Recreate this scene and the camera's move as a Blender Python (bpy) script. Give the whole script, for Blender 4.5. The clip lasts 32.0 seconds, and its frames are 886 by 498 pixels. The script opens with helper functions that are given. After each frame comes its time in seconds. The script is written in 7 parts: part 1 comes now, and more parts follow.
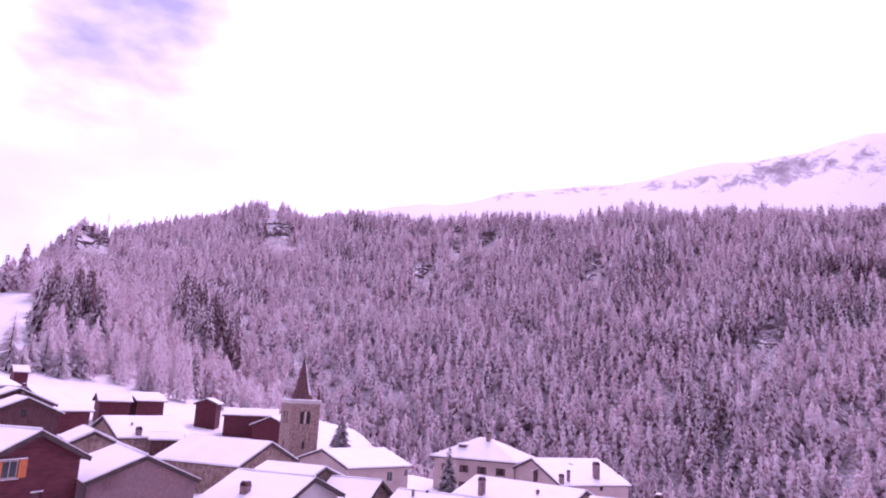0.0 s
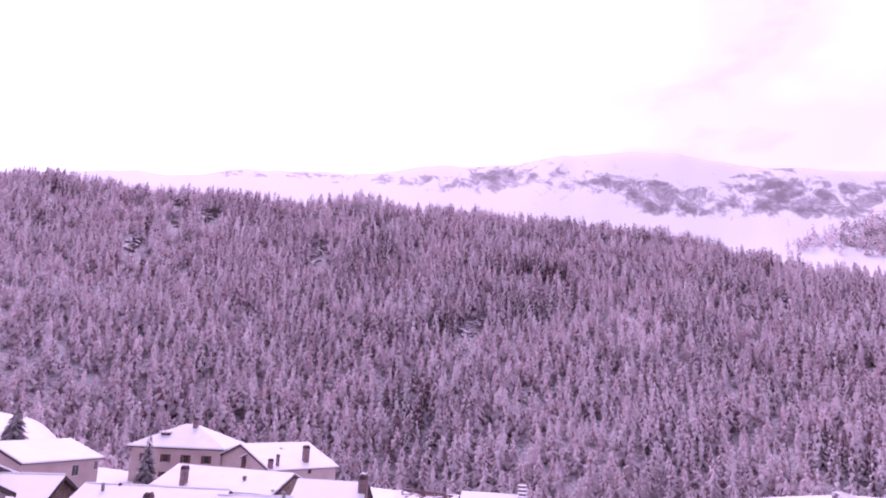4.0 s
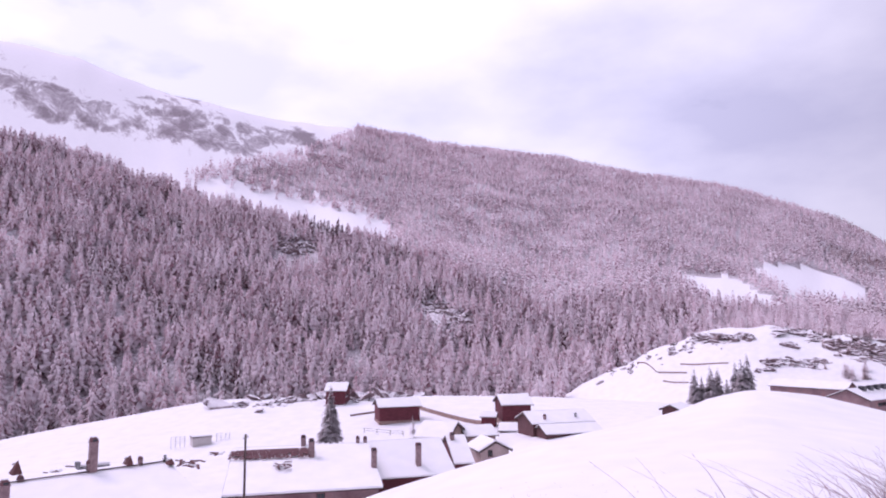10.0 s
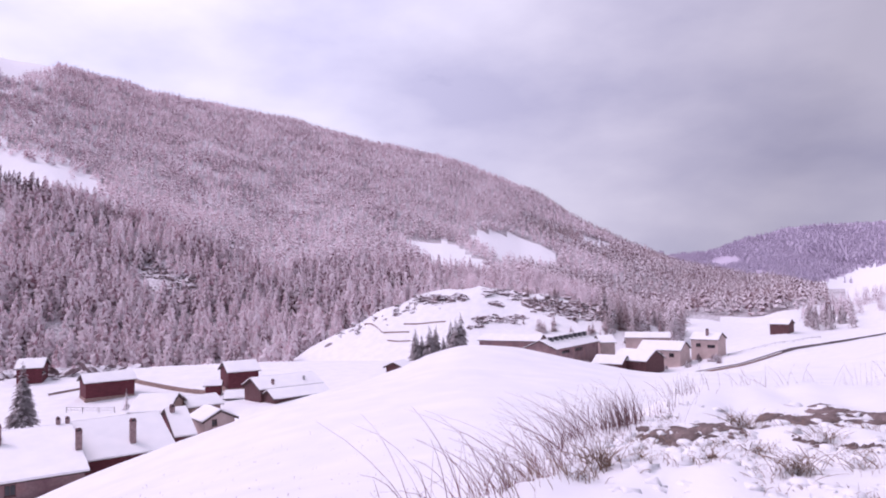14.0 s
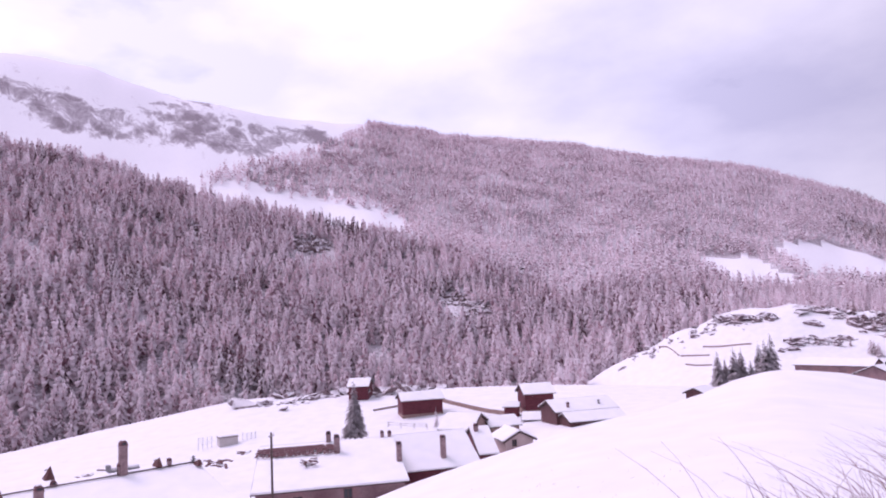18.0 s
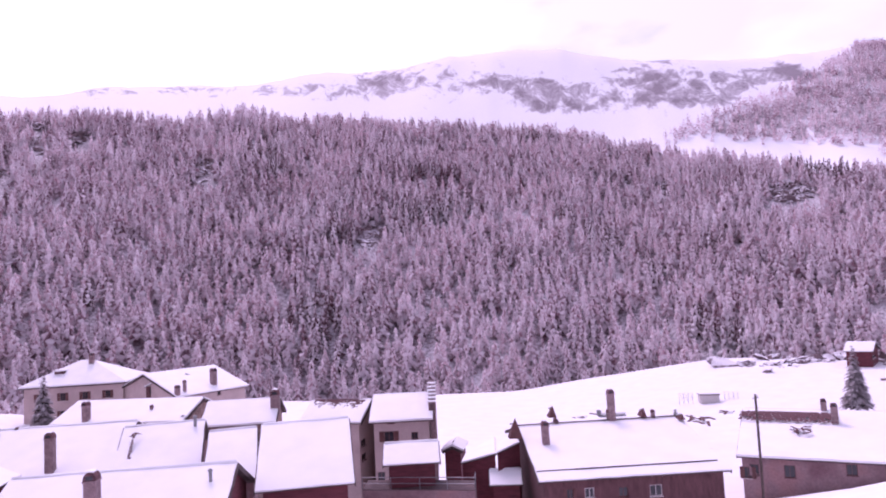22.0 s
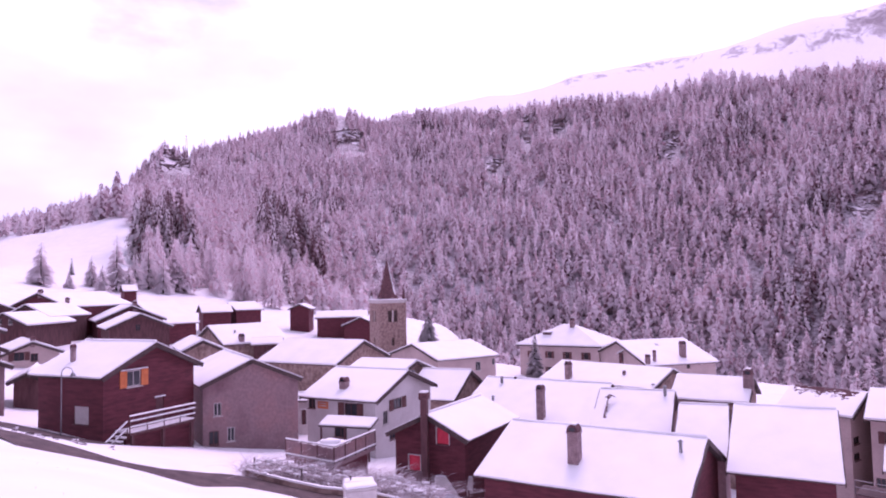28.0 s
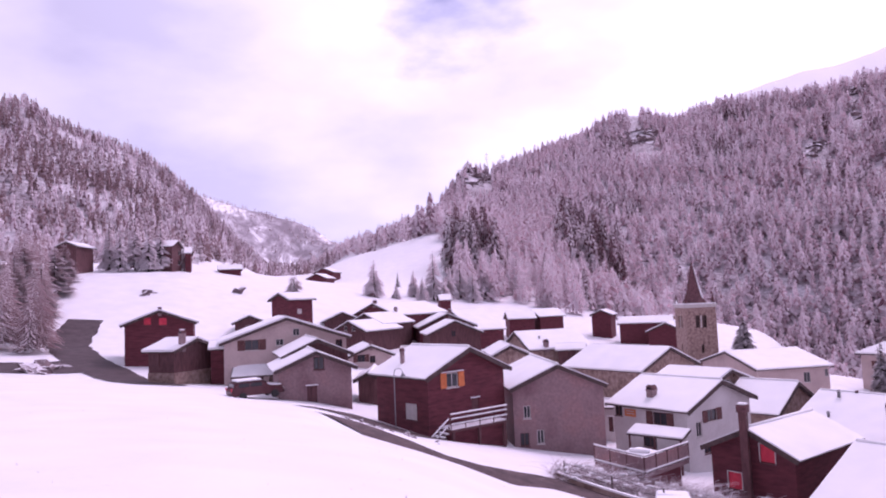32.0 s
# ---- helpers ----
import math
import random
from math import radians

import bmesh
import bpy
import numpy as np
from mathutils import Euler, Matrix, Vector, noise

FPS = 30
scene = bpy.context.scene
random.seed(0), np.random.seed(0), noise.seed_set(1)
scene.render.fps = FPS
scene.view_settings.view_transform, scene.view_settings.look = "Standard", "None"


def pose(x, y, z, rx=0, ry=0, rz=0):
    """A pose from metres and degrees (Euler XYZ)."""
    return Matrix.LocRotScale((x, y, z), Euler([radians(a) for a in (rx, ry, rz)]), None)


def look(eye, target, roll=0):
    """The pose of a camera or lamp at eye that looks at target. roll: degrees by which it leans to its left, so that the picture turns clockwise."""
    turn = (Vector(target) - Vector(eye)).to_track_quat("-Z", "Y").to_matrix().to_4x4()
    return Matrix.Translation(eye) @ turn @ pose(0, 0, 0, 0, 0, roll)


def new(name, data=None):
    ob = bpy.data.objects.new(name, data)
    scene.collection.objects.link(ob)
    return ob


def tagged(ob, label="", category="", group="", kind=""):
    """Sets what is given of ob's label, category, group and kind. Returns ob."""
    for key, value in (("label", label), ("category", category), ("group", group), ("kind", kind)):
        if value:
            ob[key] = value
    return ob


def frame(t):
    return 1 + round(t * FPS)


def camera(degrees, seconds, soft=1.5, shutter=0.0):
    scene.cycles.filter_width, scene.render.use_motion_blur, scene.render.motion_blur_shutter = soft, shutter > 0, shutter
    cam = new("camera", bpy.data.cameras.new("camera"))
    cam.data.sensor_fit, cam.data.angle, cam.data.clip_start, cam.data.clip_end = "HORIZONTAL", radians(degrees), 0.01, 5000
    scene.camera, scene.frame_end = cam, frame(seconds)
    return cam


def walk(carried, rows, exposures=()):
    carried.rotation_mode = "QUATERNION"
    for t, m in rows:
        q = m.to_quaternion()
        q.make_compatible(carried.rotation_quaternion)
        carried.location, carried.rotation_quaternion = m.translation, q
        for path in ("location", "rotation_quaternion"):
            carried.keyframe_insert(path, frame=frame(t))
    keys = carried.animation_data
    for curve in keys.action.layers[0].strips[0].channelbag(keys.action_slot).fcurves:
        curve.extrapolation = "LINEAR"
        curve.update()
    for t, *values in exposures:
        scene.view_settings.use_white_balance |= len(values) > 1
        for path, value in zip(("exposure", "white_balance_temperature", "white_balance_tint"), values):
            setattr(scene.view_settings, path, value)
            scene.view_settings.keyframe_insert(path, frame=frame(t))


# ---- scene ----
# ---- camera and walk ----
cam = camera(65.9, 32.0, soft=1.95)
walk(cam, [(t, pose(0, 0, 0, rx, ry, rz)) for t, rx, ry, rz in [
    (0, 102.00, -2.64, -0.07),
    (0.5, 101.67, -2.43, -3.82),
    (1, 101.65, -3.08, -7.51),
    (1.5, 101.66, -2.93, -8.92),
    (2, 101.82, -2.48, -9.25),
    (2.5, 102.29, -2.89, -10.00),
    (3, 102.50, -3.71, -11.71),
    (3.5, 102.13, -3.33, -15.96),
    (4, 101.77, -2.39, -23.12),
    (4.5, 101.29, -1.73, -29.25),
    (6.5, 98.12, -1.62, -44.91),
    (7, 98.00, -1.74, -47.85),
    (7.5, 98.06, -1.71, -51.00),
    (8, 98.03, -1.36, -54.70),
    (8.5, 97.74, -0.60, -58.96),
    (9, 97.07, -0.12, -63.45),
    (9.5, 96.54, -0.04, -67.56),
    (10, 96.23, 0.35, -70.80),
    (10.5, 95.75, -0.06, -74.71),
    (11, 95.09, 0.85, -78.67),
    (11.5, 94.41, 1.87, -82.68),
    (12, 94.20, 2.01, -86.45),
    (12.5, 93.96, 1.29, -89.38),
    (13, 93.38, 0.67, -91.70),
    (13.5, 92.87, 0.98, -93.05),
    (15.5, 93.09, 1.80, -92.53),
    (16, 93.67, 1.30, -90.76),
    (16.5, 94.58, 1.46, -85.07),
    (17, 95.31, 1.95, -79.50),
    (17.5, 95.50, 1.86, -74.65),
    (18, 95.63, 2.60, -69.21),
    (18.5, 95.95, 3.26, -62.56),
    (19, 96.29, 4.13, -56.69),
    (19.5, 96.12, 3.31, -52.82),
    (20, 95.78, 2.45, -49.07),
    (20.5, 95.37, 1.98, -45.10),
    (21, 94.43, 2.04, -40.62),
    (21.5, 93.74, 2.09, -35.80),
    (22, 94.02, 2.99, -31.09),
    (22.5, 94.54, 2.99, -26.50),
    (23, 95.22, 2.57, -22.06),
    (23.5, 95.69, 2.52, -18.21),
    (24, 95.91, 2.22, -15.53),
    (24.5, 95.49, 1.84, -13.47),
    (25, 94.61, 1.82, -10.87),
    (25.5, 93.80, 2.10, -7.66),
    (27.5, 93.60, 1.63, 3.48),
    (28, 93.17, 1.16, 6.68),
    (28.5, 92.15, 1.14, 9.93),
    (29, 91.74, 1.61, 13.46),
    (29.5, 91.92, 1.53, 16.73),
    (30, 92.34, 2.04, 19.03),
    (30.5, 92.94, 2.66, 21.96),
    (31, 93.54, 2.47, 25.44),
    (31.5, 94.21, 2.05, 28.62),
    (32, 94.45, 2.44, 31.44),
]], exposures=[
    (0.0, -0.24, 6200, 93), (4.0, -0.22, 6200, 87), (9.0, -0.31, 6250, 56), (13.0, -0.42, 6350, 53), (16.0, -0.41, 6350, 53),
    (19.0, -0.31, 6300, 61), (23.0, -0.23, 6200, 74), (28.0, -0.26, 6230, 80), (32.0, -0.42, 6330, 69)])

# ---- sky and sun ----
SUN_AZ, SUN_EL = 10.0, 54.0
GLOW_AZ, GLOW_EL = 14.0, 24.0                          # where the cloud is thinnest
world = bpy.data.worlds.new("winter_sky")
scene.world = world
world.use_nodes = True
wn, wl = world.node_tree.nodes, world.node_tree.links
wn.clear()
w_out = wn.new("ShaderNodeOutputWorld")
w_bg = wn.new("ShaderNodeBackground")
w_bg.inputs["Strength"].default_value = 0.1
w_sky = wn.new("ShaderNodeTexSky")
w_sky.sky_type, w_sky.sun_disc = "NISHITA", False
w_sky.sun_elevation, w_sky.sun_rotation = radians(SUN_EL), radians(SUN_AZ)
w_tc = wn.new("ShaderNodeTexCoord")
w_map = wn.new("ShaderNodeMapping")
w_map.inputs["Scale"].default_value = (1.0, 1.0, 2.2)
w_n = wn.new("ShaderNodeTexNoise")
w_n.inputs["Scale"].default_value, w_n.inputs["Detail"].default_value, w_n.inputs["Roughness"].default_value = 2.3, 6.0, 0.52
w_r = wn.new("ShaderNodeValToRGB")
w_r.color_ramp.elements[0].position, w_r.color_ramp.elements[1].position = 0.14, 0.32
w_n2 = wn.new("ShaderNodeTexNoise")
w_n2.inputs["Scale"].default_value, w_n2.inputs["Detail"].default_value = 2.4, 7.0
w_r2 = wn.new("ShaderNodeValToRGB")
w_r2.color_ramp.elements[0].position, w_r2.color_ramp.elements[0].color = 0.36, (7.6, 9.3, 10.5, 1)
w_r2.color_ramp.elements[1].position, w_r2.color_ramp.elements[1].color = 0.62, (11.2, 13.4, 13.4, 1)
w_mix = wn.new("ShaderNodeMixRGB")
wl.new(w_tc.outputs["Generated"], w_map.inputs["Vector"])
wl.new(w_map.outputs["Vector"], w_n.inputs["Vector"])
wl.new(w_map.outputs["Vector"], w_n2.inputs["Vector"])
wl.new(w_n.outputs["Fac"], w_r.inputs["Fac"])
wl.new(w_n2.outputs["Fac"], w_r2.inputs["Fac"])
w_nrm = wn.new("ShaderNodeVectorMath")
w_nrm.operation = "NORMALIZE"
w_gap = wn.new("ShaderNodeVectorMath")                 # the one clear gap in the cloud
w_gap.operation = "DOT_PRODUCT"
w_gap.inputs[1].default_value = (-0.425, 0.8, 0.423)
w_rag = wn.new("ShaderNodeMath")
w_rag.operation, w_rag.inputs[1].default_value = "MULTIPLY_ADD", 0.075
w_gr = wn.new("ShaderNodeMapRange")
w_gr.inputs["From Min"].default_value, w_gr.inputs["From Max"].default_value = 1.037, 1.027
w_gr.inputs["To Min"].default_value = 0.15
w_min = wn.new("ShaderNodeMath")
w_min.operation = "MINIMUM"
wl.new(w_nrm.outputs[0], w_gap.inputs[0])
wl.new(w_n.outputs["Fac"], w_rag.inputs[0])
wl.new(w_gap.outputs["Value"], w_rag.inputs[2])
wl.new(w_rag.outputs[0], w_gr.inputs["Value"])
wl.new(w_gr.outputs["Result"], w_min.inputs[0])
wl.new(w_r.outputs["Color"], w_min.inputs[1])
wl.new(w_min.outputs[0], w_mix.inputs["Fac"])
wl.new(w_sky.outputs["Color"], w_mix.inputs["Color1"])
wl.new(w_r2.outputs["Color"], w_mix.inputs["Color2"])
w_dot = wn.new("ShaderNodeVectorMath")                 # the veiled sun brightens the cloud round it
w_dot.operation = "DOT_PRODUCT"
w_dot.inputs[1].default_value = tuple(Vector((math.sin(radians(GLOW_AZ)) * math.cos(radians(GLOW_EL)), math.cos(radians(GLOW_AZ)) * math.cos(radians(GLOW_EL)), math.sin(radians(GLOW_EL)))))
w_glow = wn.new("ShaderNodeMapRange")
w_glow.inputs["From Min"].default_value, w_glow.inputs["From Max"].default_value = -0.2, 0.95
w_glow.inputs["To Min"].default_value, w_glow.inputs["To Max"].default_value = 0.5, 1.38
w_mul = wn.new("ShaderNodeVectorMath")
w_mul.operation = "SCALE"
wl.new(w_tc.outputs["Generated"], w_nrm.inputs[0])
wl.new(w_nrm.outputs[0], w_dot.inputs[0])
wl.new(w_dot.outputs["Value"], w_glow.inputs["Value"])
wl.new(w_mix.outputs["Color"], w_mul.inputs[0])
wl.new(w_glow.outputs["Result"], w_mul.inputs["Scale"])
wl.new(w_mul.outputs[0], w_bg.inputs["Color"])
wl.new(w_bg.outputs["Background"], w_out.inputs["Surface"])

sun = new("sun", bpy.data.lights.new("sun", "SUN"))
sun.data.energy, sun.data.angle, sun.data.color = 1.8, radians(24), (1.0, 0.95, 0.89)
sa, se = radians(SUN_AZ), radians(SUN_EL)
sun.matrix_world = look((math.sin(sa) * math.cos(se) * 300, math.cos(sa) * math.cos(se) * 300, math.sin(se) * 300), (0, 0, 0))


# ---- materials ----
def material(name, stops, scale, rough=0.8, bump=0.0, fine=None, stretch=(1, 1, 1), metal=0.0, detail=5.0):
    """stops: (place, rgb) rows over a noise of that scale (per metre); fine: a second noise (scale, amount)."""
    m = bpy.data.materials.new(name)
    m.use_nodes = True
    n, l = m.node_tree.nodes, m.node_tree.links
    b = n["Principled BSDF"]
    b.inputs["Roughness"].default_value, b.inputs["Metallic"].default_value = rough, metal
    tc, mp, tx, rp = n.new("ShaderNodeTexCoord"), n.new("ShaderNodeMapping"), n.new("ShaderNodeTexNoise"), n.new("ShaderNodeValToRGB")
    mp.inputs["Scale"].default_value = stretch
    tx.inputs["Scale"].default_value, tx.inputs["Detail"].default_value = scale, detail
    l.new(tc.outputs["Object"], mp.inputs["Vector"])
    l.new(mp.outputs["Vector"], tx.inputs["Vector"])
    l.new(tx.outputs["Fac"], rp.inputs["Fac"])
    while len(rp.color_ramp.elements) < len(stops):
        rp.color_ramp.elements.new(0.5)
    for e, (p, c) in zip(rp.color_ramp.elements, stops):
        e.position, e.color = p, (*c, 1)
    col = rp.outputs["Color"]
    if fine:
        t2, mm = n.new("ShaderNodeTexNoise"), n.new("ShaderNodeMixRGB")
        t2.inputs["Scale"].default_value, t2.inputs["Detail"].default_value = fine[0], 3.0
        mm.blend_type = "OVERLAY"
        mm.inputs["Fac"].default_value = fine[1]
        l.new(mp.outputs["Vector"], t2.inputs["Vector"])
        l.new(col, mm.inputs["Color1"])
        l.new(t2.outputs["Color"], mm.inputs["Color2"])
        hs = n.new("ShaderNodeRGBToBW")
        l.new(t2.outputs["Color"], hs.inputs["Color"])
        l.new(hs.outputs["Val"], mm.inputs["Color2"])
        col = mm.outputs["Color"]
    l.new(col, b.inputs["Base Color"])
    if bump:
        bp = n.new("ShaderNodeBump")
        bp.inputs["Strength"].default_value, bp.inputs["Distance"].default_value = min(1.0, bump * 10), bump
        t3 = n.new("ShaderNodeTexNoise")
        t3.inputs["Scale"].default_value, t3.inputs["Detail"].default_value = (fine[0] if fine else scale * 3), 4.0
        l.new(mp.outputs["Vector"], t3.inputs["Vector"])
        l.new(t3.outputs["Fac"], bp.inputs["Height"])
        l.new(bp.outputs["Normal"], b.inputs["Normal"])
    return m


def snowy(name, dark, pale, snow_low, snow_high, scale, rough=0.9, grain=1.0, thin=0.0):
    """Needles, bark or rock with snow lying where the faces turn up, broken by noise."""
    m = material(name, [(0.3, dark), (0.7, pale)], scale * 0.25, rough)
    n, l = m.node_tree.nodes, m.node_tree.links
    b = n["Principled BSDF"]
    base = b.inputs["Base Color"].links[0].from_socket
    geo, sep = n.new("ShaderNodeNewGeometry"), n.new("ShaderNodeSeparateXYZ")
    nz = n.new("ShaderNodeTexNoise")
    nz.inputs["Scale"].default_value, nz.inputs["Detail"].default_value, nz.inputs["Roughness"].default_value = scale, 5.0, 0.65
    big = n.new("ShaderNodeTexNoise")
    big.inputs["Scale"].default_value, big.inputs["Detail"].default_value = scale * 0.03, 3.0
    tc = n.new("ShaderNodeTexCoord")
    l.new(tc.outputs["Object"], nz.inputs["Vector"])
    l.new(tc.outputs["Object"], big.inputs["Vector"])
    l.new(geo.outputs["Normal"], sep.inputs["Vector"])
    a1, a2, a3 = (n.new("ShaderNodeMath") for _ in range(3))
    a1.operation, a1.inputs[1].default_value = "MULTIPLY", 0.5
    l.new(sep.outputs["Z"], a1.inputs[0])
    a2.operation, a2.inputs[1].default_value = "MULTIPLY_ADD", grain
    l.new(nz.outputs["Fac"], a2.inputs[0])
    l.new(a1.outputs[0], a2.inputs[2])
    a3.operation, a3.inputs[1].default_value, a3.inputs[2].default_value = "MULTIPLY_ADD", 0.6, -0.3
    l.new(big.outputs["Fac"], a3.inputs[0])
    a4 = n.new("ShaderNodeMath")
    l.new(a2.outputs[0], a4.inputs[0])
    l.new(a3.outputs[0], a4.inputs[1])
    mr = n.new("ShaderNodeMapRange")
    mr.interpolation_type = "SMOOTHSTEP"
    mr.inputs["From Min"].default_value, mr.inputs["From Max"].default_value = snow_low, snow_high
    l.new(a4.outputs[0], mr.inputs["Value"])
    mx = n.new("ShaderNodeMixRGB")
    mx.inputs["Color2"].default_value = (0.74, 0.72, 0.75, 1)
    l.new(mr.outputs["Result"], mx.inputs["Fac"])
    l.new(base, mx.inputs["Color1"])
    l.new(mx.outputs["Color"], b.inputs["Base Color"])
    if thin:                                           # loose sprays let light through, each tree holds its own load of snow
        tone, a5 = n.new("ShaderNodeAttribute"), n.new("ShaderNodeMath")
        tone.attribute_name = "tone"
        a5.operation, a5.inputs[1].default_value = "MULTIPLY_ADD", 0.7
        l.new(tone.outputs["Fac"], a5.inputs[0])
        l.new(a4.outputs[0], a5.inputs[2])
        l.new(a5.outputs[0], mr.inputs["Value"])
        tr, ms = n.new("ShaderNodeBsdfTranslucent"), n.new("ShaderNodeMixShader")
        ms.inputs["Fac"].default_value = thin
        l.new(mx.outputs["Color"], tr.inputs["Color"])
        l.new(b.outputs[0], ms.inputs[1])
        l.new(tr.outputs[0], ms.inputs[2])
        l.new(ms.outputs[0], n["Material Output"].inputs["Surface"])
        mx.inputs["Color2"].default_value = (0.92, 0.86, 0.885, 1)
    return m


SNOW = material("snow", [(0.3, (0.78, 0.79, 0.82)), (0.7, (0.86, 0.86, 0.87))], 0.35, 0.7, 0.03, (7.0, 0.12))
ROOF_SNOW = material("roof_snow", [(0.3, (0.80, 0.81, 0.83)), (0.7, (0.87, 0.87, 0.88))], 0.5, 0.7, 0.02, (5.0, 0.1))
LOG = material("dark_log", [(0.25, (0.078, 0.014, 0.022)), (0.75, (0.18, 0.036, 0.047))], 1.2, 0.8, 0.02, (9.0, 0.5), (1, 1, 5))
WOOD = material("weathered_wood", [(0.25, (0.075, 0.027, 0.031)), (0.75, (0.17, 0.072, 0.074))], 1.0, 0.8, 0.015, (8.0, 0.5), (4, 4, 1))
GREY_PLASTER = material("grey_plaster", [(0.3, (0.2, 0.105, 0.115)), (0.5, (0.28, 0.18, 0.185)), (0.7, (0.34, 0.185, 0.18))], 0.35, 0.9, 0.01, (5.0, 0.45))
WHITE_PLASTER = material("white_plaster", [(0.3, (0.55, 0.51, 0.5)), (0.7, (0.7, 0.67, 0.66))], 0.4, 0.9, 0.008, (6.0, 0.25))
PINK_PLASTER = material("pink_plaster", [(0.3, (0.46, 0.345, 0.325)), (0.7, (0.6, 0.465, 0.44))], 0.4, 0.9, 0.008, (6.0, 0.25))
CHIMNEY = material("chimney_render", [(0.3, (0.2, 0.125, 0.13)), (0.7, (0.36, 0.25, 0.25))], 2.5, 0.9, 0.015, (14.0, 0.5))
STONE = material("rubble_stone", [(0.3, (0.19, 0.115, 0.1)), (0.5, (0.32, 0.21, 0.18)), (0.7, (0.43, 0.31, 0.27))], 2.2, 0.9, 0.03, (12.0, 0.5))
EDGE = material("dark_eaves_board", [(0.3, (0.05, 0.03, 0.03)), (0.7, (0.11, 0.07, 0.065))], 2.0, 0.8, 0.01, (14.0, 0.4))
SLATE = material("slate", [(0.3, (0.08, 0.03, 0.036)), (0.7, (0.19, 0.085, 0.09))], 3.0, 0.9, 0.02, (20.0, 0.5))
FRAME = material("painted_frame", [(0.3, (0.5, 0.46, 0.44)), (0.7, (0.62, 0.58, 0.56))], 3.0, 0.6)
BROWN = material("brown_shutter", [(0.3, (0.09, 0.03, 0.03)), (0.7, (0.16, 0.06, 0.055))], 3.0, 0.7)
ORANGE = material("orange_shutter", [(0.3, (0.6, 0.15, 0.045)), (0.7, (0.75, 0.22, 0.07))], 3.0, 0.6)
RED = material("red_shutter", [(0.3, (0.62, 0.03, 0.06)), (0.7, (0.78, 0.06, 0.09))], 3.0, 0.6)
GLASS = material("dark_pane", [(0.3, (0.02, 0.02, 0.025)), (0.7, (0.05, 0.05, 0.06))], 1.0, 0.12)
METAL = material("grey_metal", [(0.3, (0.18, 0.18, 0.19)), (0.7, (0.3, 0.3, 0.31))], 3.0, 0.45, 0.0, None, (1, 1, 1), 0.7)
ASPHALT = material("wet_asphalt", [(0.3, (0.05, 0.032, 0.035)), (0.7, (0.095, 0.065, 0.07))], 0.8, 0.85, 0.01, (20.0, 0.5))
EARTH = material("bare_earth", [(0.3, (0.1, 0.07, 0.065)), (0.7, (0.26, 0.19, 0.18))], 3.0, 0.9, 0.03, (18.0, 0.5))
DARK_EARTH = material("dark_wet_earth", [(0.3, (0.05, 0.028, 0.03)), (0.7, (0.12, 0.075, 0.075))], 1.5, 0.85, 0.03, (9.0, 0.5))
STRAW = material("dry_straw", [(0.3, (0.2, 0.12, 0.09)), (0.7, (0.4, 0.27, 0.2))], 2.0, 0.9)
TWIG = material("brown_twig", [(0.3, (0.15, 0.062, 0.07)), (0.7, (0.32, 0.17, 0.17))], 2.0, 0.9)
BARK = material("bark", [(0.3, (0.06, 0.04, 0.035)), (0.7, (0.14, 0.1, 0.09))], 2.0, 0.9, 0.02)
SPRUCE = snowy("snowy_spruce", (0.28, 0.165, 0.2), (0.55, 0.39, 0.435), -0.18, 0.34, 0.4, 0.9, 0.35, 0.5)
FIR = snowy("dark_fir", (0.12, 0.055, 0.07), (0.29, 0.165, 0.19), 0.1, 0.66, 0.4, 0.9, 0.45, 0.38)
STAND_FIR = snowy("stand_fir", (0.135, 0.055, 0.068), (0.27, 0.145, 0.165), 0.2, 0.75, 0.4, 0.9, 0.45, 0.3)
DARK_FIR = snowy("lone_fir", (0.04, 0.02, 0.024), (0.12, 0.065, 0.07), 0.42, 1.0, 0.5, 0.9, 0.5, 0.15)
LARCH = snowy("frosted_larch", (0.55, 0.4, 0.435), (0.76, 0.61, 0.65), -0.15, 0.42, 0.4, 0.9, 0.35, 0.5)
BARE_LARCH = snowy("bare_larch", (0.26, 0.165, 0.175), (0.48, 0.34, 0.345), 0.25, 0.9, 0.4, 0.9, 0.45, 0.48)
# Brush kept dark: the shade between the trees is in this colour.
SHADED_FLOOR = snowy("shaded_forest_brush", (0.08, 0.045, 0.055), (0.22, 0.14, 0.16), 0.7, 1.2, 0.5)
ROCK = snowy("snowy_rock", (0.12, 0.075, 0.085), (0.29, 0.21, 0.215), 0.68, 0.95, 0.9)
FROST = snowy("frosted_twigs", (0.3, 0.2, 0.21), (0.54, 0.42, 0.43), 0.5, 1.05, 1.6)


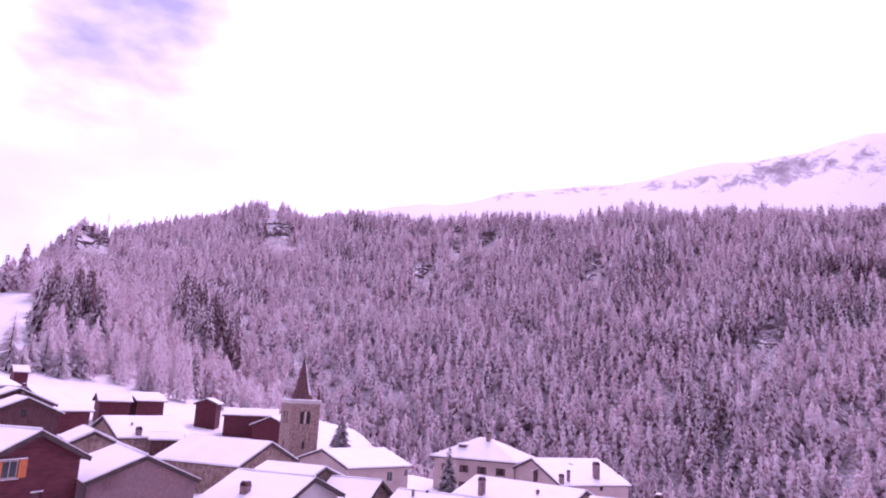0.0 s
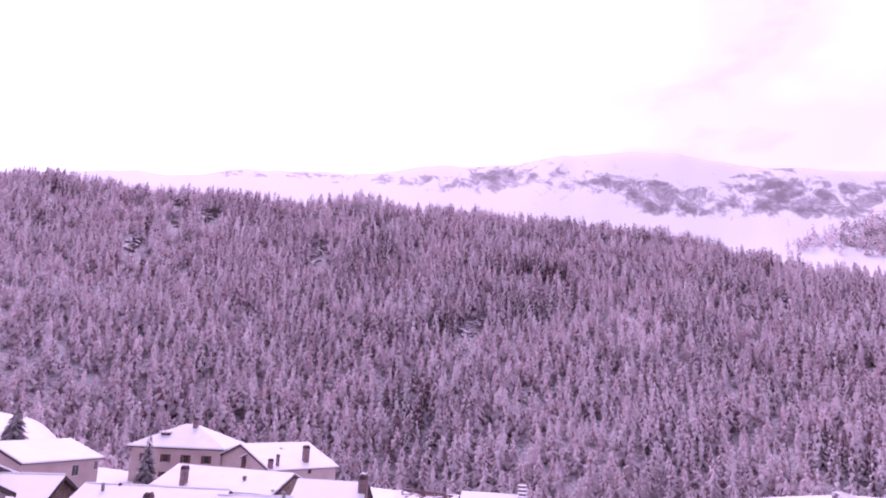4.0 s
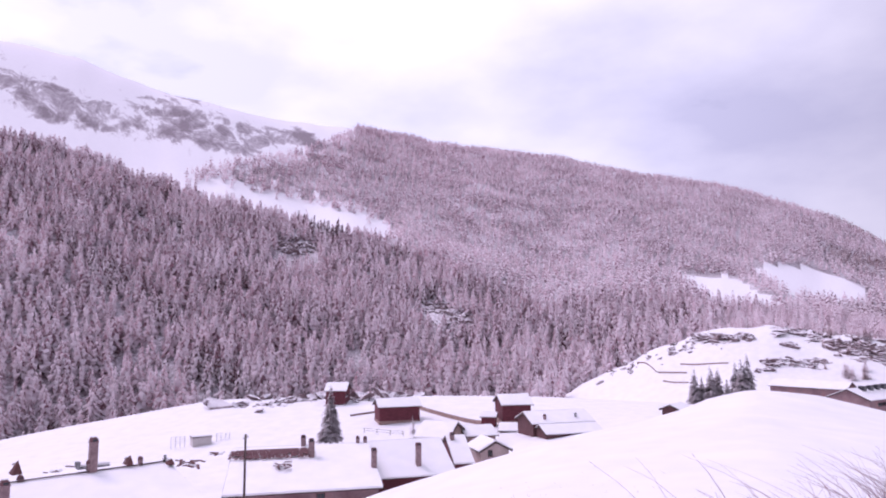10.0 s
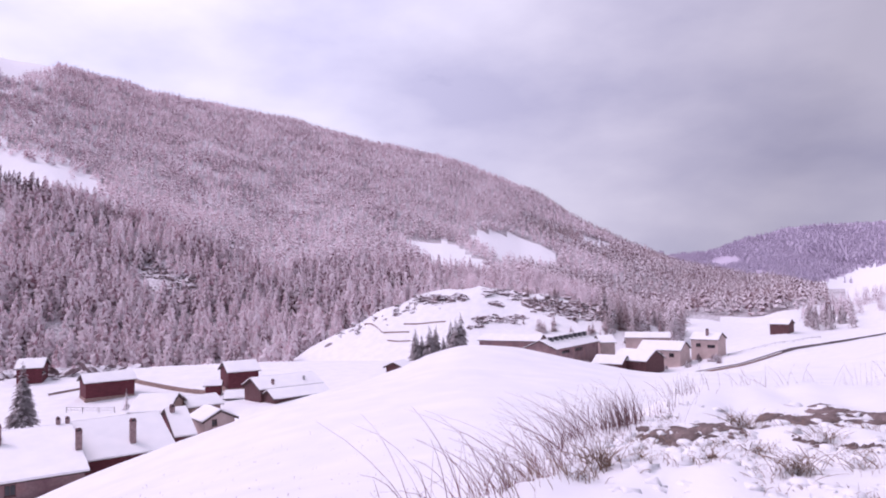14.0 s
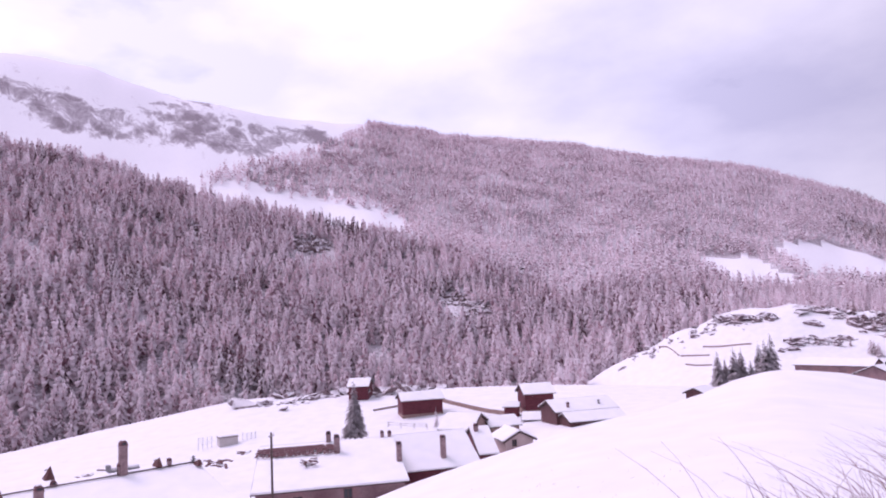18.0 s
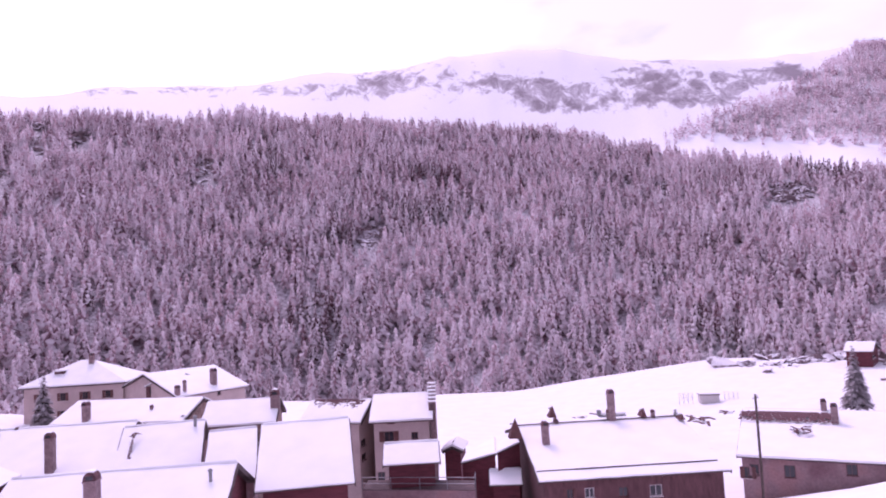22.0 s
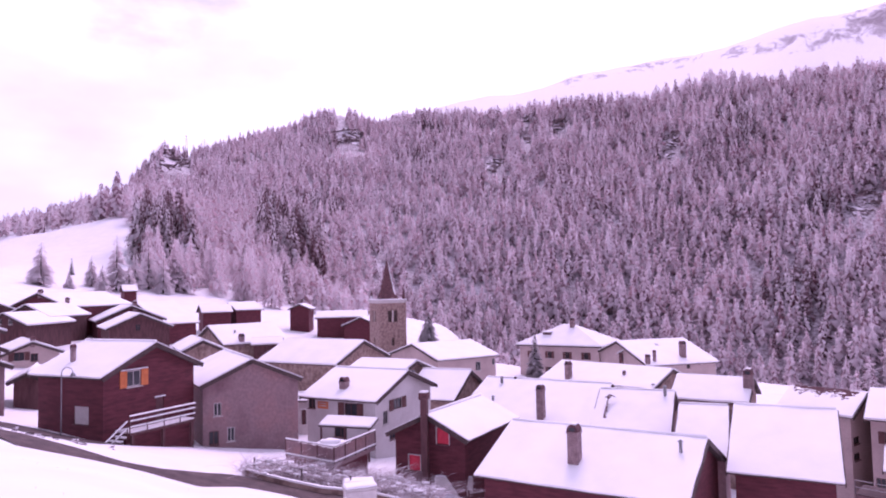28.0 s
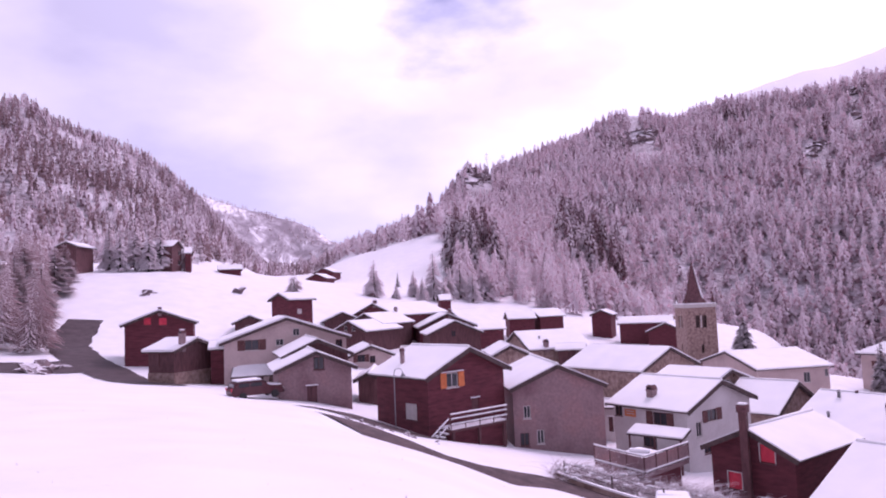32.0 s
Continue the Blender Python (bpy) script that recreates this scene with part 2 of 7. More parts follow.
def mountain_material():
    """Snow, with rock and dwarf scrub showing through where the slope is craggy, in beds that dip along it."""
    m = material("mountain_snow_and_rock", [(0.34, (0.24, 0.2, 0.225)), (0.47, (0.47, 0.43, 0.465)), (0.55, (0.84, 0.84, 0.87))], 0.034, 0.85, 0.0, (0.2, 0.3), (1, 1, 1), 0.0, 10.0)
    n, l = m.node_tree.nodes, m.node_tree.links
    beds, crag = n.new("ShaderNodeAttribute"), n.new("ShaderNodeAttribute")
    beds.attribute_name, crag.attribute_name = "strata", "craggy"
    fine = [nd for nd in n if nd.type == "TEX_NOISE"][0]
    for nd in n:
        if nd.type == "MAPPING":
            l.new(beds.outputs["Vector"], nd.inputs["Vector"])
        if nd.type == "TEX_NOISE":
            nd.inputs["Roughness"].default_value = 0.72
    fine.inputs["Distortion"].default_value = 0.6
    broad, lift, total = n.new("ShaderNodeTexNoise"), n.new("ShaderNodeMath"), n.new("ShaderNodeMath")
    broad.inputs["Scale"].default_value, broad.inputs["Detail"].default_value = 0.009, 4.0
    l.new(beds.outputs["Vector"], broad.inputs["Vector"])
    lift.operation, lift.inputs[1].default_value = "MULTIPLY_ADD", 0.55
    l.new(broad.outputs["Fac"], lift.inputs[0])
    l.new(fine.outputs["Fac"], lift.inputs[2])
    total.operation, total.inputs[1].default_value = "MULTIPLY_ADD", -0.355
    l.new(crag.outputs["Fac"], total.inputs[0])
    l.new(lift.outputs[0], total.inputs[2])
    l.new(total.outputs[0], [nd for nd in n if nd.type == "VALTORGB"][0].inputs["Fac"])
    return m


MOUNTAIN = mountain_material()
# Distance haze is painted into this base colour, pale and violet.
HAZED_WOOD = snowy("hazed_wooded_mountain", (0.44, 0.37, 0.48), (0.58, 0.51, 0.62), 1.2, 1.34, 0.02)


# ---- ground ----
S = 1.136                                              # village scale
TURN = 1.0545                                          # plan bearings to degrees round the eye
AZ = [-180, -110, -64, -50, -40, -30, -20, -8, 5, 20, 35, 50, 62, 75, 90, 104, 118, 150, 180]
NODES = []


def ring(r, heights):
    """Ground height, against the eye, round a circle of radius r, for the directions AZ."""
    s = S if r >= 22 else 1.0
    drop = 0.0072 * r * s if r >= 22 else 0.0
    NODES.append((np.full(len(AZ), r * s), np.array(heights, float) * s * 1.03 - drop))


def rising(radii, degrees_up):
    NODES.append((np.array(radii, float), np.array(radii, float) * np.tan(np.radians(np.array(degrees_up) * 1.03 - 0.3))))


ring(1, [-1.74] * 19)
ring(4, [-1.6, -1.6, -1.75, -1.8, -1.85, -1.9, -1.95, -2.0, -2.0, -2.0, -2.0, -2.0, -1.95, -1.9, -1.9, -1.8, -1.7, -1.6, -1.6])
ring(11, [0, -1, -2.0, -2.3, -2.6, -3.0, -3.5, -4.0, -4.4, -4.8, -4.8, -4.4, -4.0, -3.7, -3.6, -3.4, -2.8, -1, 0])
ring(22, [3, -0.5, -2.3, -2.9, -3.5, -4.5, -5.6, -7.4, -8.8, -9.4, -9.0, -7.6, -6.4, -5.6, -5.0, -5.0, -4.0, 0, 3])
ring(33, [6, 0, -2.4, -3.4, -4.5, -6.6, -8.4, -10.0, -12.5, -13.2, -13.0, -11.0, -8.4, -6.7, -5.5, -5.9, -5.0, 2, 6])
ring(49, [10, 1, -2.8, -4.7, -6.3, -8.7, -9.9, -11.5, -15.3, -16.4, -16.4, -14.6, -10.9, -7.6, -5.8, -7.0, -6.2, 3, 10])
ring(71, [15, 2, -3.8, -5.9, -6.9, -8.8, -10.4, -12.6, -16.5, -18.6, -18.8, -19.8, -16.5, -11.6, -6.1, -8.9, -7.6, 5, 15])
ring(99, [22, 4, -1.5, -3.2, -5.6, -7.4, -9.9, -12.6, -16.5, -19.8, -21.0, -23.5, -22.0, -17.0, -11, -14.0, -8.4, 7, 22])
ring(138, [32, 12, 8.6, 8.4, 2.4, -4.6, -7.5, -10.5, -16, -20, -22.5, -20, -18.0, -17.2, -15.5, -23, -10.5, 9, 32])
ring(181, [44, 20, 14.5, 13.5, 8.6, 3.2, -3, -11, -19, -22.3, -22.4, -14.8, -15.5, -16.0, -19, -26, -16, 12, 44])
ring(230, [58, 30, 20, 14, 9.5, 12, 2, -30, -45, -52, -52, -46, -46, -34, -23, -25, -17, 15, 58])
ring(310, [80, 50, 45, 30, 15, 34, 16, -34, -52, -58, -60, -62, -64, -50, -18, -23, -18.5, 15, 80])
rising([800, 700, 620, 620, 800, 700, 980, 900, 850, 830, 850, 830, 780, 620, 640, 620, 700, 800, 800],
       [14, 15, 15.6, 11.0, 3.6, 7.3, 12.2, 14.0, 14.6, 14.7, 13.4, 9.1, 6.6, 1.0, 1.2, -2.4, -1.4, 10, 14])
rising([980, 900, 800, 800, 1000, 900, 1150, 1080, 1000, 1000, 1030, 1020, 1000, 900, 950, 900, 1000, 1000, 980],
       [13, 13, 13.5, 9.5, 3.6, 6.0, 10.5, 12.0, 12.8, 13.2, 12.3, 10.0, 8.0, 5.0, 3.6, -1.6, -1.2, 10, 13])
rising([2000] * 2 + [1700, 1700, 1700, 1600, 1900, 1600, 1500, 1500, 1500, 1550, 1800, 1900, 1800, 1700, 2600, 2000, 2000],
       [14, 14, 13, 9.8, 7.2, 5.0, 12, 14.5, 16.8, 18.2, 20.0, 17.2, 15.9, 13.8, 10.2, 2.3, -0.8, 10, 14])
rising([3300] * 19, [12, 12, 9, 6, 4, 3, 10, 12, 13, 16, 17.5, 15, 12, 9, 6, 1.0, 1.2, 8, 12])
rising([4800] * 19, [10, 10, 7, 5, 3, 2, 8, 11, 13, 14, 13, 12, 9, 6, 4, 1.9, 4.2, 6, 10])

G_AZ = np.arange(-180, 180.01, 0.5)
G_R = np.geomspace(1.0, 4800, 190)


KNOLL_R = 335.0


def ground_grid():
    rk = np.array([np.interp(G_AZ / TURN, AZ, r) for r, _ in NODES])
    zk = np.array([np.interp(G_AZ / TURN, AZ, z) for _, z in NODES])
    g = np.array([np.interp(G_R, rk[:, i], zk[:, i]) for i in range(len(G_AZ))])
    ker = np.array([1, 2, 3, 4, 3, 2, 1]) / 16
    for _ in range(2):                                  # round the creases, round the circle and outward
        g = sum(k * np.roll(g[:-1], s, 0) for k, s in zip(ker, range(-3, 4)))
        g = np.vstack([g, g[:1]])
    k3 = np.array([1, 2, 1]) / 4
    g[:, 1:-1] = k3[0] * g[:, :-2] + k3[1] * g[:, 1:-1] + k3[2] * g[:, 2:]
    rim = KNOLL_R * np.tan(np.radians(np.interp(G_AZ / TURN, [72, 76.2, 80.5, 83.2, 87, 91, 97, 101, 104, 108], [-9, -5.6, -3.2, -1.6, -0.5, 0.0, -0.7, -2.0, -3.6, -6])))
    at_knoll = np.array([np.interp(KNOLL_R, G_R, g[i]) for i in range(len(G_AZ))])
    b = G_AZ / TURN
    crest = np.interp(b, AZ, NODES[12][0])
    knob = np.interp(b, [-30.6, -28.9, -27.6, -26.6, -25.4, -22, -18.75, -16.5, -14.35, -13, -11.5, 10, 14, 19], [0, 1.4, 2.5, 1.8, 0.9, 0.4, 0.3, 1.1, 1.6, 0.7, 0, 0, 0.5, 0])
    hill = np.interp(b, [-68, -64, -61, -59.6, -58, -56, -54, -52, -50, -48, -46.4, -45, -43.5, -40, -37], [0, -0.6, 0.4, 1.1, 0.5, 0.2, 0.6, 0.5, -0.4, -0.9, -1.7, -2.5, -2.8, -1.0, 0])
    back = np.interp(b, [-44, -40, -38.3, -36, -33, -30], [0, -0.4, -1.3, -1.5, -1.0, 0])
    for j, r in enumerate(G_R):                         # crest of the spur, brow of the hill, saddle behind
        g[:-1, j] += (r * np.radians(knob) * np.exp(-((r - crest) / (0.16 * crest)) ** 2))[:-1]
        g[:-1, j] += (r * np.radians(hill))[:-1] * float(np.interp(r, [230, 560, 1250, 1550], [0, 1, 1, 0]))
        g[:-1, j] += (r * np.radians(back))[:-1] * float(np.interp(r, [1300, 1500, 3300], [0, 1, 1]))
    church = np.interp(b, [-17, -14, -12, -9.5, -6.5, -5.4, -4, -2.5, 0, 5, 9], [0, 0.8, 1.5, 1.5, 1.4, 0.8, -0.9, -2.0, -1.8, -0.6, 0])
    for j, r in enumerate(G_R):                         # snowy brow behind the church
        g[:-1, j] += (r * np.radians(church) * math.exp(-((r - 190) / 26) ** 2))[:-1]
    g[-1] = g[0]
    brink = np.interp(b, [-37, -32, -28.9, -26.5, -24.9, -22, -18.5, -15, -10, -5], [0, 0.3, 0.6, 0.95, 1.15, 0.6, 0.5, 0.5, 0.4, 0])
    for j, r in enumerate(G_R):
        g[:, j] -= r * np.radians(brink) * float(np.interp(r, [6, 13, 31.5, 36], [0, 1, 1, 0]))
    for i, a in enumerate(G_AZ):                        # knobbly mountainsides, soft drifts near by
        for j, r in enumerate(G_R):
            p = Vector((r * math.sin(radians(a)), r * math.cos(radians(a)), 0))
            if 76 < a / TURN < 113 and 40 < r < 120:          # brow of the near snowfield
                g[i, j] += float(np.interp(a / TURN, [78, 82, 84.9, 86.8, 88.9, 91, 94, 99.4, 105, 108, 112], [0, 0.15, 0.45, 0.95, 0.95, 1.0, 1.3, 0.8, 0.6, 0.5, 0])) * math.exp(-((r - 80) / 14) ** 2)
            if 72 < a / TURN < 108 and 190 < r < 520:         # the rocky knoll
                w = math.exp(-((r - KNOLL_R) / (38 if r < KNOLL_R else 42)) ** 2)
                g[i, j] += w * max(0.0, rim[i] - at_knoll[i]) + w * 1.6 * noise.fractal(p / 22, 1.0, 2.1, 3)
            if r > 180:
                far = min(1.0, (r - 180) / 200)
                g[i, j] += far * (noise.fractal(p / (40 + r * 0.1), 1.0, 2.1, 4) * (2.0 + 0.010 * r))
            else:
                g[i, j] += noise.noise(p / 6) * min(0.12, r * 0.006)
    return g


G_Z = ground_grid()
BANK_A, BANK_B = np.array([5.6, -0.6]), np.array([10.6, -4.5])   # the shoulder's edge by the track


def ground(x, y):
    """Height of the ground at a place."""
    x, y = np.asarray(x, float), np.asarray(y, float)
    a, r = np.degrees(np.arctan2(x, y)), np.clip(np.hypot(x, y), 1.0, 4799)
    u, v = (a + 180) / 0.5, np.log(r) / np.log(G_R[1])
    i, j = np.clip(u.astype(int), 0, len(G_AZ) - 2), np.clip(v.astype(int), 0, len(G_R) - 2)
    fu, fv = u - i, v - j
    z = (G_Z[i, j] * (1 - fu) + G_Z[i + 1, j] * fu) * (1 - fv) + (G_Z[i, j + 1] * (1 - fu) + G_Z[i + 1, j + 1] * fu) * fv
    d = (BANK_B - BANK_A) / np.linalg.norm(BANK_B - BANK_A)
    s = (x - BANK_A[0]) * -d[1] + (y - BANK_A[1]) * d[0]          # out over the edge
    s = np.maximum(s, x - 10.8)
    along = (x - BANK_A[0]) * d[0] + (y - BANK_A[1]) * d[1]
    pit = np.exp(-((r - 33.5) / 3.0) ** 2) * np.clip((a / TURN + 41) / 3, 0, 1) * np.clip((-13.0 - a / TURN) / 3, 0, 1)
    z = z - 0.9 * pit                                             # ditch between the field's brink and the yard
    lump = 0.05 * np.sin(x * 2.1 + 1.3 * np.sin(y * 1.7)) * np.sin(y * 2.4 + 1.1 * np.sin(x * 1.3)) + 0.035 * np.sin(x * 5.3 + y * 3.1) * np.sin(y * 4.7 - x * 2.2)
    bank = -1.73 + lump - np.clip(s + 0.25 * np.sin(along * 1.9), 0, 60) * 0.75
    return np.where((r < 40) & (a > 40), np.maximum(z, bank), z)


def mesh_object(name, verts, faces, mat, parent=None, smooth=False):
    """One mesh from arrays of corners and of equal-sided faces."""
    verts, faces = np.asarray(verts, np.float32), np.asarray(faces, np.int32)
    me = bpy.data.meshes.new(name)
    me.vertices.add(len(verts))
    me.vertices.foreach_set("co", verts.ravel())
    n = faces.shape[1]
    me.loops.add(faces.size)
    me.loops.foreach_set("vertex_index", faces.ravel())
    me.polygons.add(len(faces))
    me.polygons.foreach_set("loop_start", np.arange(len(faces), dtype=np.int32) * n)
    if smooth:
        me.polygons.foreach_set("use_smooth", np.ones(len(faces), dtype=bool))
    me.update(calc_edges=True)
    me.materials.append(mat)
    ob = new(name, me)
    if parent:
        ob.parent = parent
    return ob


FOOT_A, FOOT_R = [-42, -36, -30, -28.6, -20, -12, -4, 4, 70, 76, 79, 84], [600, 440, 355, 290, 245, 228, 236, 250, 262, 290, 410, 430]   # lower edge of the wood


def build_ground():
    av = np.radians(G_AZ[:-1])
    rr = np.concatenate([[0.02], np.linspace(0.3, 13, 70), G_R[G_R > 13.3]])
    x, y = np.outer(rr, np.sin(av)), np.outer(rr, np.cos(av))
    z = ground(x, y)
    na, nr = len(av), len(rr)
    i, j = np.meshgrid(np.arange(nr - 1), np.arange(na), indexing="ij")
    k = (j + 1) % na
    faces = np.stack([i * na + j, i * na + k, (i + 1) * na + k, (i + 1) * na + j], -1).reshape(-1, 4)
    ob = mesh_object("ground", np.stack([x, y, z], -1).reshape(-1, 3), faces[:, ::-1], SNOW, None, True)
    st = ob.data.attributes.new("strata", "FLOAT_VECTOR", "POINT")
    arc = np.tile(av, nr) * 1400
    st.data.foreach_set("vector", np.stack([arc, z.ravel() * 0.75 + arc * 0.1, np.repeat(rr, na) * 0.12], -1).astype(np.float32).ravel())
    up = np.degrees(np.arctan2(z, rr[:, None]))
    bb = (G_AZ[:-1] / TURN)[None, :]
    band = np.interp(bb, [-4, 5, 12, 17.5, 22, 25, 30, 34, 38, 42, 46, 48, 52, 56, 60], [16.2, 16.6, 17.3, 17.5, 17.3, 17.8, 18.2, 17.4, 16.7, 16.3, 16.2, 16.3, 15.3, 14.9, 14.5])
    wide = np.interp(bb, [-4, 8, 17, 29.5, 36, 44, 48, 52, 56], [0.3, 0.45, 0.8, 1.4, 1.2, 1.4, 1.5, 1.2, 0.7])
    craggy = np.exp(-((up - band) / wide) ** 2) * np.interp(bb, [-4, 3, 12, 18, 26], [0, 0.7, 0.75, 0.85, 1.0]) * (bb < 62)
    craggy += 0.8 * np.exp(-((up - np.interp(bb, [22, 34, 40, 48, 54], [16.1, 15.2, 14.9, 14.4, 13.6])) / np.interp(bb, [22, 36, 44, 54], [0.25, 0.4, 0.8, 0.5])) ** 2) * np.clip((bb - 22) / 8, 0, 1) * np.clip((56 - bb) / 4, 0, 1)
    craggy += 0.8 * np.exp(-((up - np.interp(bb, [22, 29, 36], [19.6, 20.6, 19.4])) / 0.35) ** 2 - ((bb - 29) / 3) ** 2)
    craggy += 1.3 * np.exp(-((up - 15.2 + 0.6 * (bb - 56.3)) / 0.6) ** 2 - ((bb - 56.3) / 1.3) ** 2)
    craggy += 0.9 * np.clip((-30 - bb) / 4, 0, 1) * (bb > -60)
    ob.data.attributes.new("craggy", "FLOAT", "POINT").data.foreach_set("value", (craggy * (rr[:, None] > 850)).astype(np.float32).ravel())
    ob.data.materials.append(MOUNTAIN)
    ri = np.repeat(rr[:-1], na)
    ob.data.materials.append(HAZED_WOOD)
    ai = np.tile(G_AZ[:-1], nr - 1)
    # Ground below the trees takes the brush colour with shade put in.
    ob.data.materials.append(SHADED_FLOOR)
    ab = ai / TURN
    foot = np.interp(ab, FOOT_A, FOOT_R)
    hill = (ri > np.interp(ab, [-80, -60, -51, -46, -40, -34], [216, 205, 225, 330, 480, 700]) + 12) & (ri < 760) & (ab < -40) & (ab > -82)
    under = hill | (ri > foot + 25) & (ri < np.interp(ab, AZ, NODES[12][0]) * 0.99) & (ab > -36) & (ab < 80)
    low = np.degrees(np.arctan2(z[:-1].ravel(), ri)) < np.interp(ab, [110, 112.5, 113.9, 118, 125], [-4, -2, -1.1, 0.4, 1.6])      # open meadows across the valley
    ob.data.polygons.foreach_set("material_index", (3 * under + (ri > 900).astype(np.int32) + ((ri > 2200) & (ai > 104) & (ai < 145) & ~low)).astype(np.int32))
    return tagged(ob, "snow covered valley ground rising into white mountainsides", "ground", kind="structure")


land = build_ground()


# ---- woods ----
def tree_shape(tiers, points, rng, slim=0.2, leaf=2.6, fringe=True):
    """A small conifer of height 1: whorls of sprays one over another, each a pad with a fringe hanging under it."""
    v, f = [], []
    for k in range(tiers):
        u = (k + 0.6) / tiers
        top = 1.0 - 0.86 * u ** 1.05 + 0.35 / tiers
        rad = slim * (0.12 + 0.88 * u ** 0.85) * rng.uniform(0.82, 1.15)
        n = max(4, round(points * (0.55 + 0.45 * u)))
        spin = rng.uniform(0, 6.28)
        for p in range(n):
            w = spin + 2 * math.pi * (p + rng.uniform(-0.3, 0.3)) / n
            q, dz = rad * rng.uniform(0.7, 1.25), rng.uniform(-0.28, 0.28) / tiers
            wide = leaf / n
            c, zl, zt = len(v), top + dz - 0.18 / tiers - 0.2 * q, top + dz - 0.3 / tiers - 0.36 * q
            v += [(0, 0, top + dz), (q * 0.66 * math.cos(w - wide), q * 0.66 * math.sin(w - wide), zl), (q * math.cos(w), q * math.sin(w), zt), (q * 0.66 * math.cos(w + wide), q * 0.66 * math.sin(w + wide), zl)]
            f += [(c, c + 1, c + 2), (c, c + 2, c + 3)]
            if fringe:
                v.append((q * 0.72 * math.cos(w), q * 0.72 * math.sin(w), zt - rng.uniform(0.55, 0.95) / tiers))
                f.append((c + 1, c + 4, c + 3))
    return np.array(v), np.array(f)


def wood(name, xy, heights, mat, label, tiers, points, seed, slim=0.2, leaf=2.6, fringe=True):
    rng = np.random.default_rng(seed)
    shapes = [tree_shape(tiers, points, rng, slim, leaf, fringe) for _ in range(9)]
    z = ground(xy[:, 0], xy[:, 1])
    pick = rng.integers(0, 9, len(xy))
    vs, fs, tones, at = [], [], [], 0
    for s, (v, f) in enumerate(shapes):
        m = np.where(pick == s)[0]
        if not len(m):
            continue
        a, h, wd = rng.uniform(0, 6.28, len(m)), heights[m], rng.uniform(0.85, 1.25, len(m))
        ca, sb = np.cos(a)[:, None], np.sin(a)[:, None]
        px = (v[:, 0] * ca - v[:, 1] * sb) * (h * wd)[:, None] + xy[m, 0][:, None]
        py = (v[:, 0] * sb + v[:, 1] * ca) * (h * wd)[:, None] + xy[m, 1][:, None]
        pz = v[:, 2] * h[:, None] + z[m][:, None] - 0.4
        vs.append(np.stack([px, py, pz], -1).reshape(-1, 3))
        fs.append((f[None] + (at + np.arange(len(m)) * len(v))[:, None, None]).reshape(-1, 3))
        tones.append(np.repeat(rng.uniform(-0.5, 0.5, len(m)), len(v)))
        at += len(m) * len(v)
    ob = mesh_object(name, np.vstack(vs), np.vstack(fs), mat)
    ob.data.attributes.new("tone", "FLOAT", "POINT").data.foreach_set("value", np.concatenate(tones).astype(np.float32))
    return tagged(ob, label, "trees", kind="stuff")


def scatter(az0, az1, r0, r1, spacing, seed, keep):
    """Places strewn evenly over a sector."""
    rng = np.random.default_rng(seed)
    az0, az1 = az0 * TURN, az1 * TURN
    m = int(r1 / spacing) + 1
    ix, iy = np.meshgrid(np.arange(-m, m + 1), np.arange(-m, m + 1))
    p = np.stack([ix.ravel() + 0.5 * (iy.ravel() % 2), iy.ravel() * 0.9], 1) * spacing + rng.uniform(-0.42, 0.42, (ix.size, 2)) * spacing
    a, r = np.arctan2(p[:, 0], p[:, 1]), np.hypot(p[:, 0], p[:, 1])
    inside = (np.degrees(a) > az0) & (np.degrees(a) < az1) & (r > r0) & (r < r1)
    p, a, r = p[inside], a[inside], r[inside]
    n = len(p)
    patch = np.array([noise.noise(Vector((q[0] / 45, q[1] / 45, 3.0))) for q in p])
    return p[keep(np.degrees(a) / TURN, r, patch, rng.uniform(0, 1, n))]


def ridge(a):
    return np.interp(a, AZ, NODES[12][0])


# openings in the near wood: bearing, rise, half width, half height, all in degrees
CLEARINGS = [(24.1, 5.2, 0.9, 0.7), (55.5, 6.2, 1.7, 0.6), (68.0, 0.2, 1.5, 0.6), (11.5, 10.7, 0.8, 0.7), (-1.9, 9.8, 1.0, 0.5), (28.2, -1.6, 0.3, 1.9), (19.9, 0.1, 0.22, 0.6),
             (47.0, 7.5, 0.4, 0.2), (71.7, 3.4, 0.5, 0.2), (50.0, 3.6, 0.25, 0.3), (50.2, 1.3, 0.2, 0.5), (44.3, 8.5, 0.35, 0.2), (0.6, 12.3, 0.35, 1.5), (-14.2, 13.6, 0.4, 1.5), (-26.5, 9.9, 1.0, 0.5),
             (-13.4, 12.3, 0.9, 0.5), (66.5, 1.2, 0.9, 0.4), (3.2, 12.9, 0.8, 0.4)]


def rise_of(a, r):
    b = np.radians(a * TURN)
    return np.degrees(np.arctan2(ground(r * np.sin(b), r * np.cos(b)), r))


def dark_belt(a, r):
    """Where the dark diagonal strip runs down across the wood."""
    return np.abs(rise_of(a, r) - np.interp(a, [36.4, 41.5, 43.5, 49.5], [7.2, 3.6, 2.5, -2.6])) < np.where((a > 36) & (a < 50.5), 0.75 + 0.3 * np.sin(a * 2.1), -1)


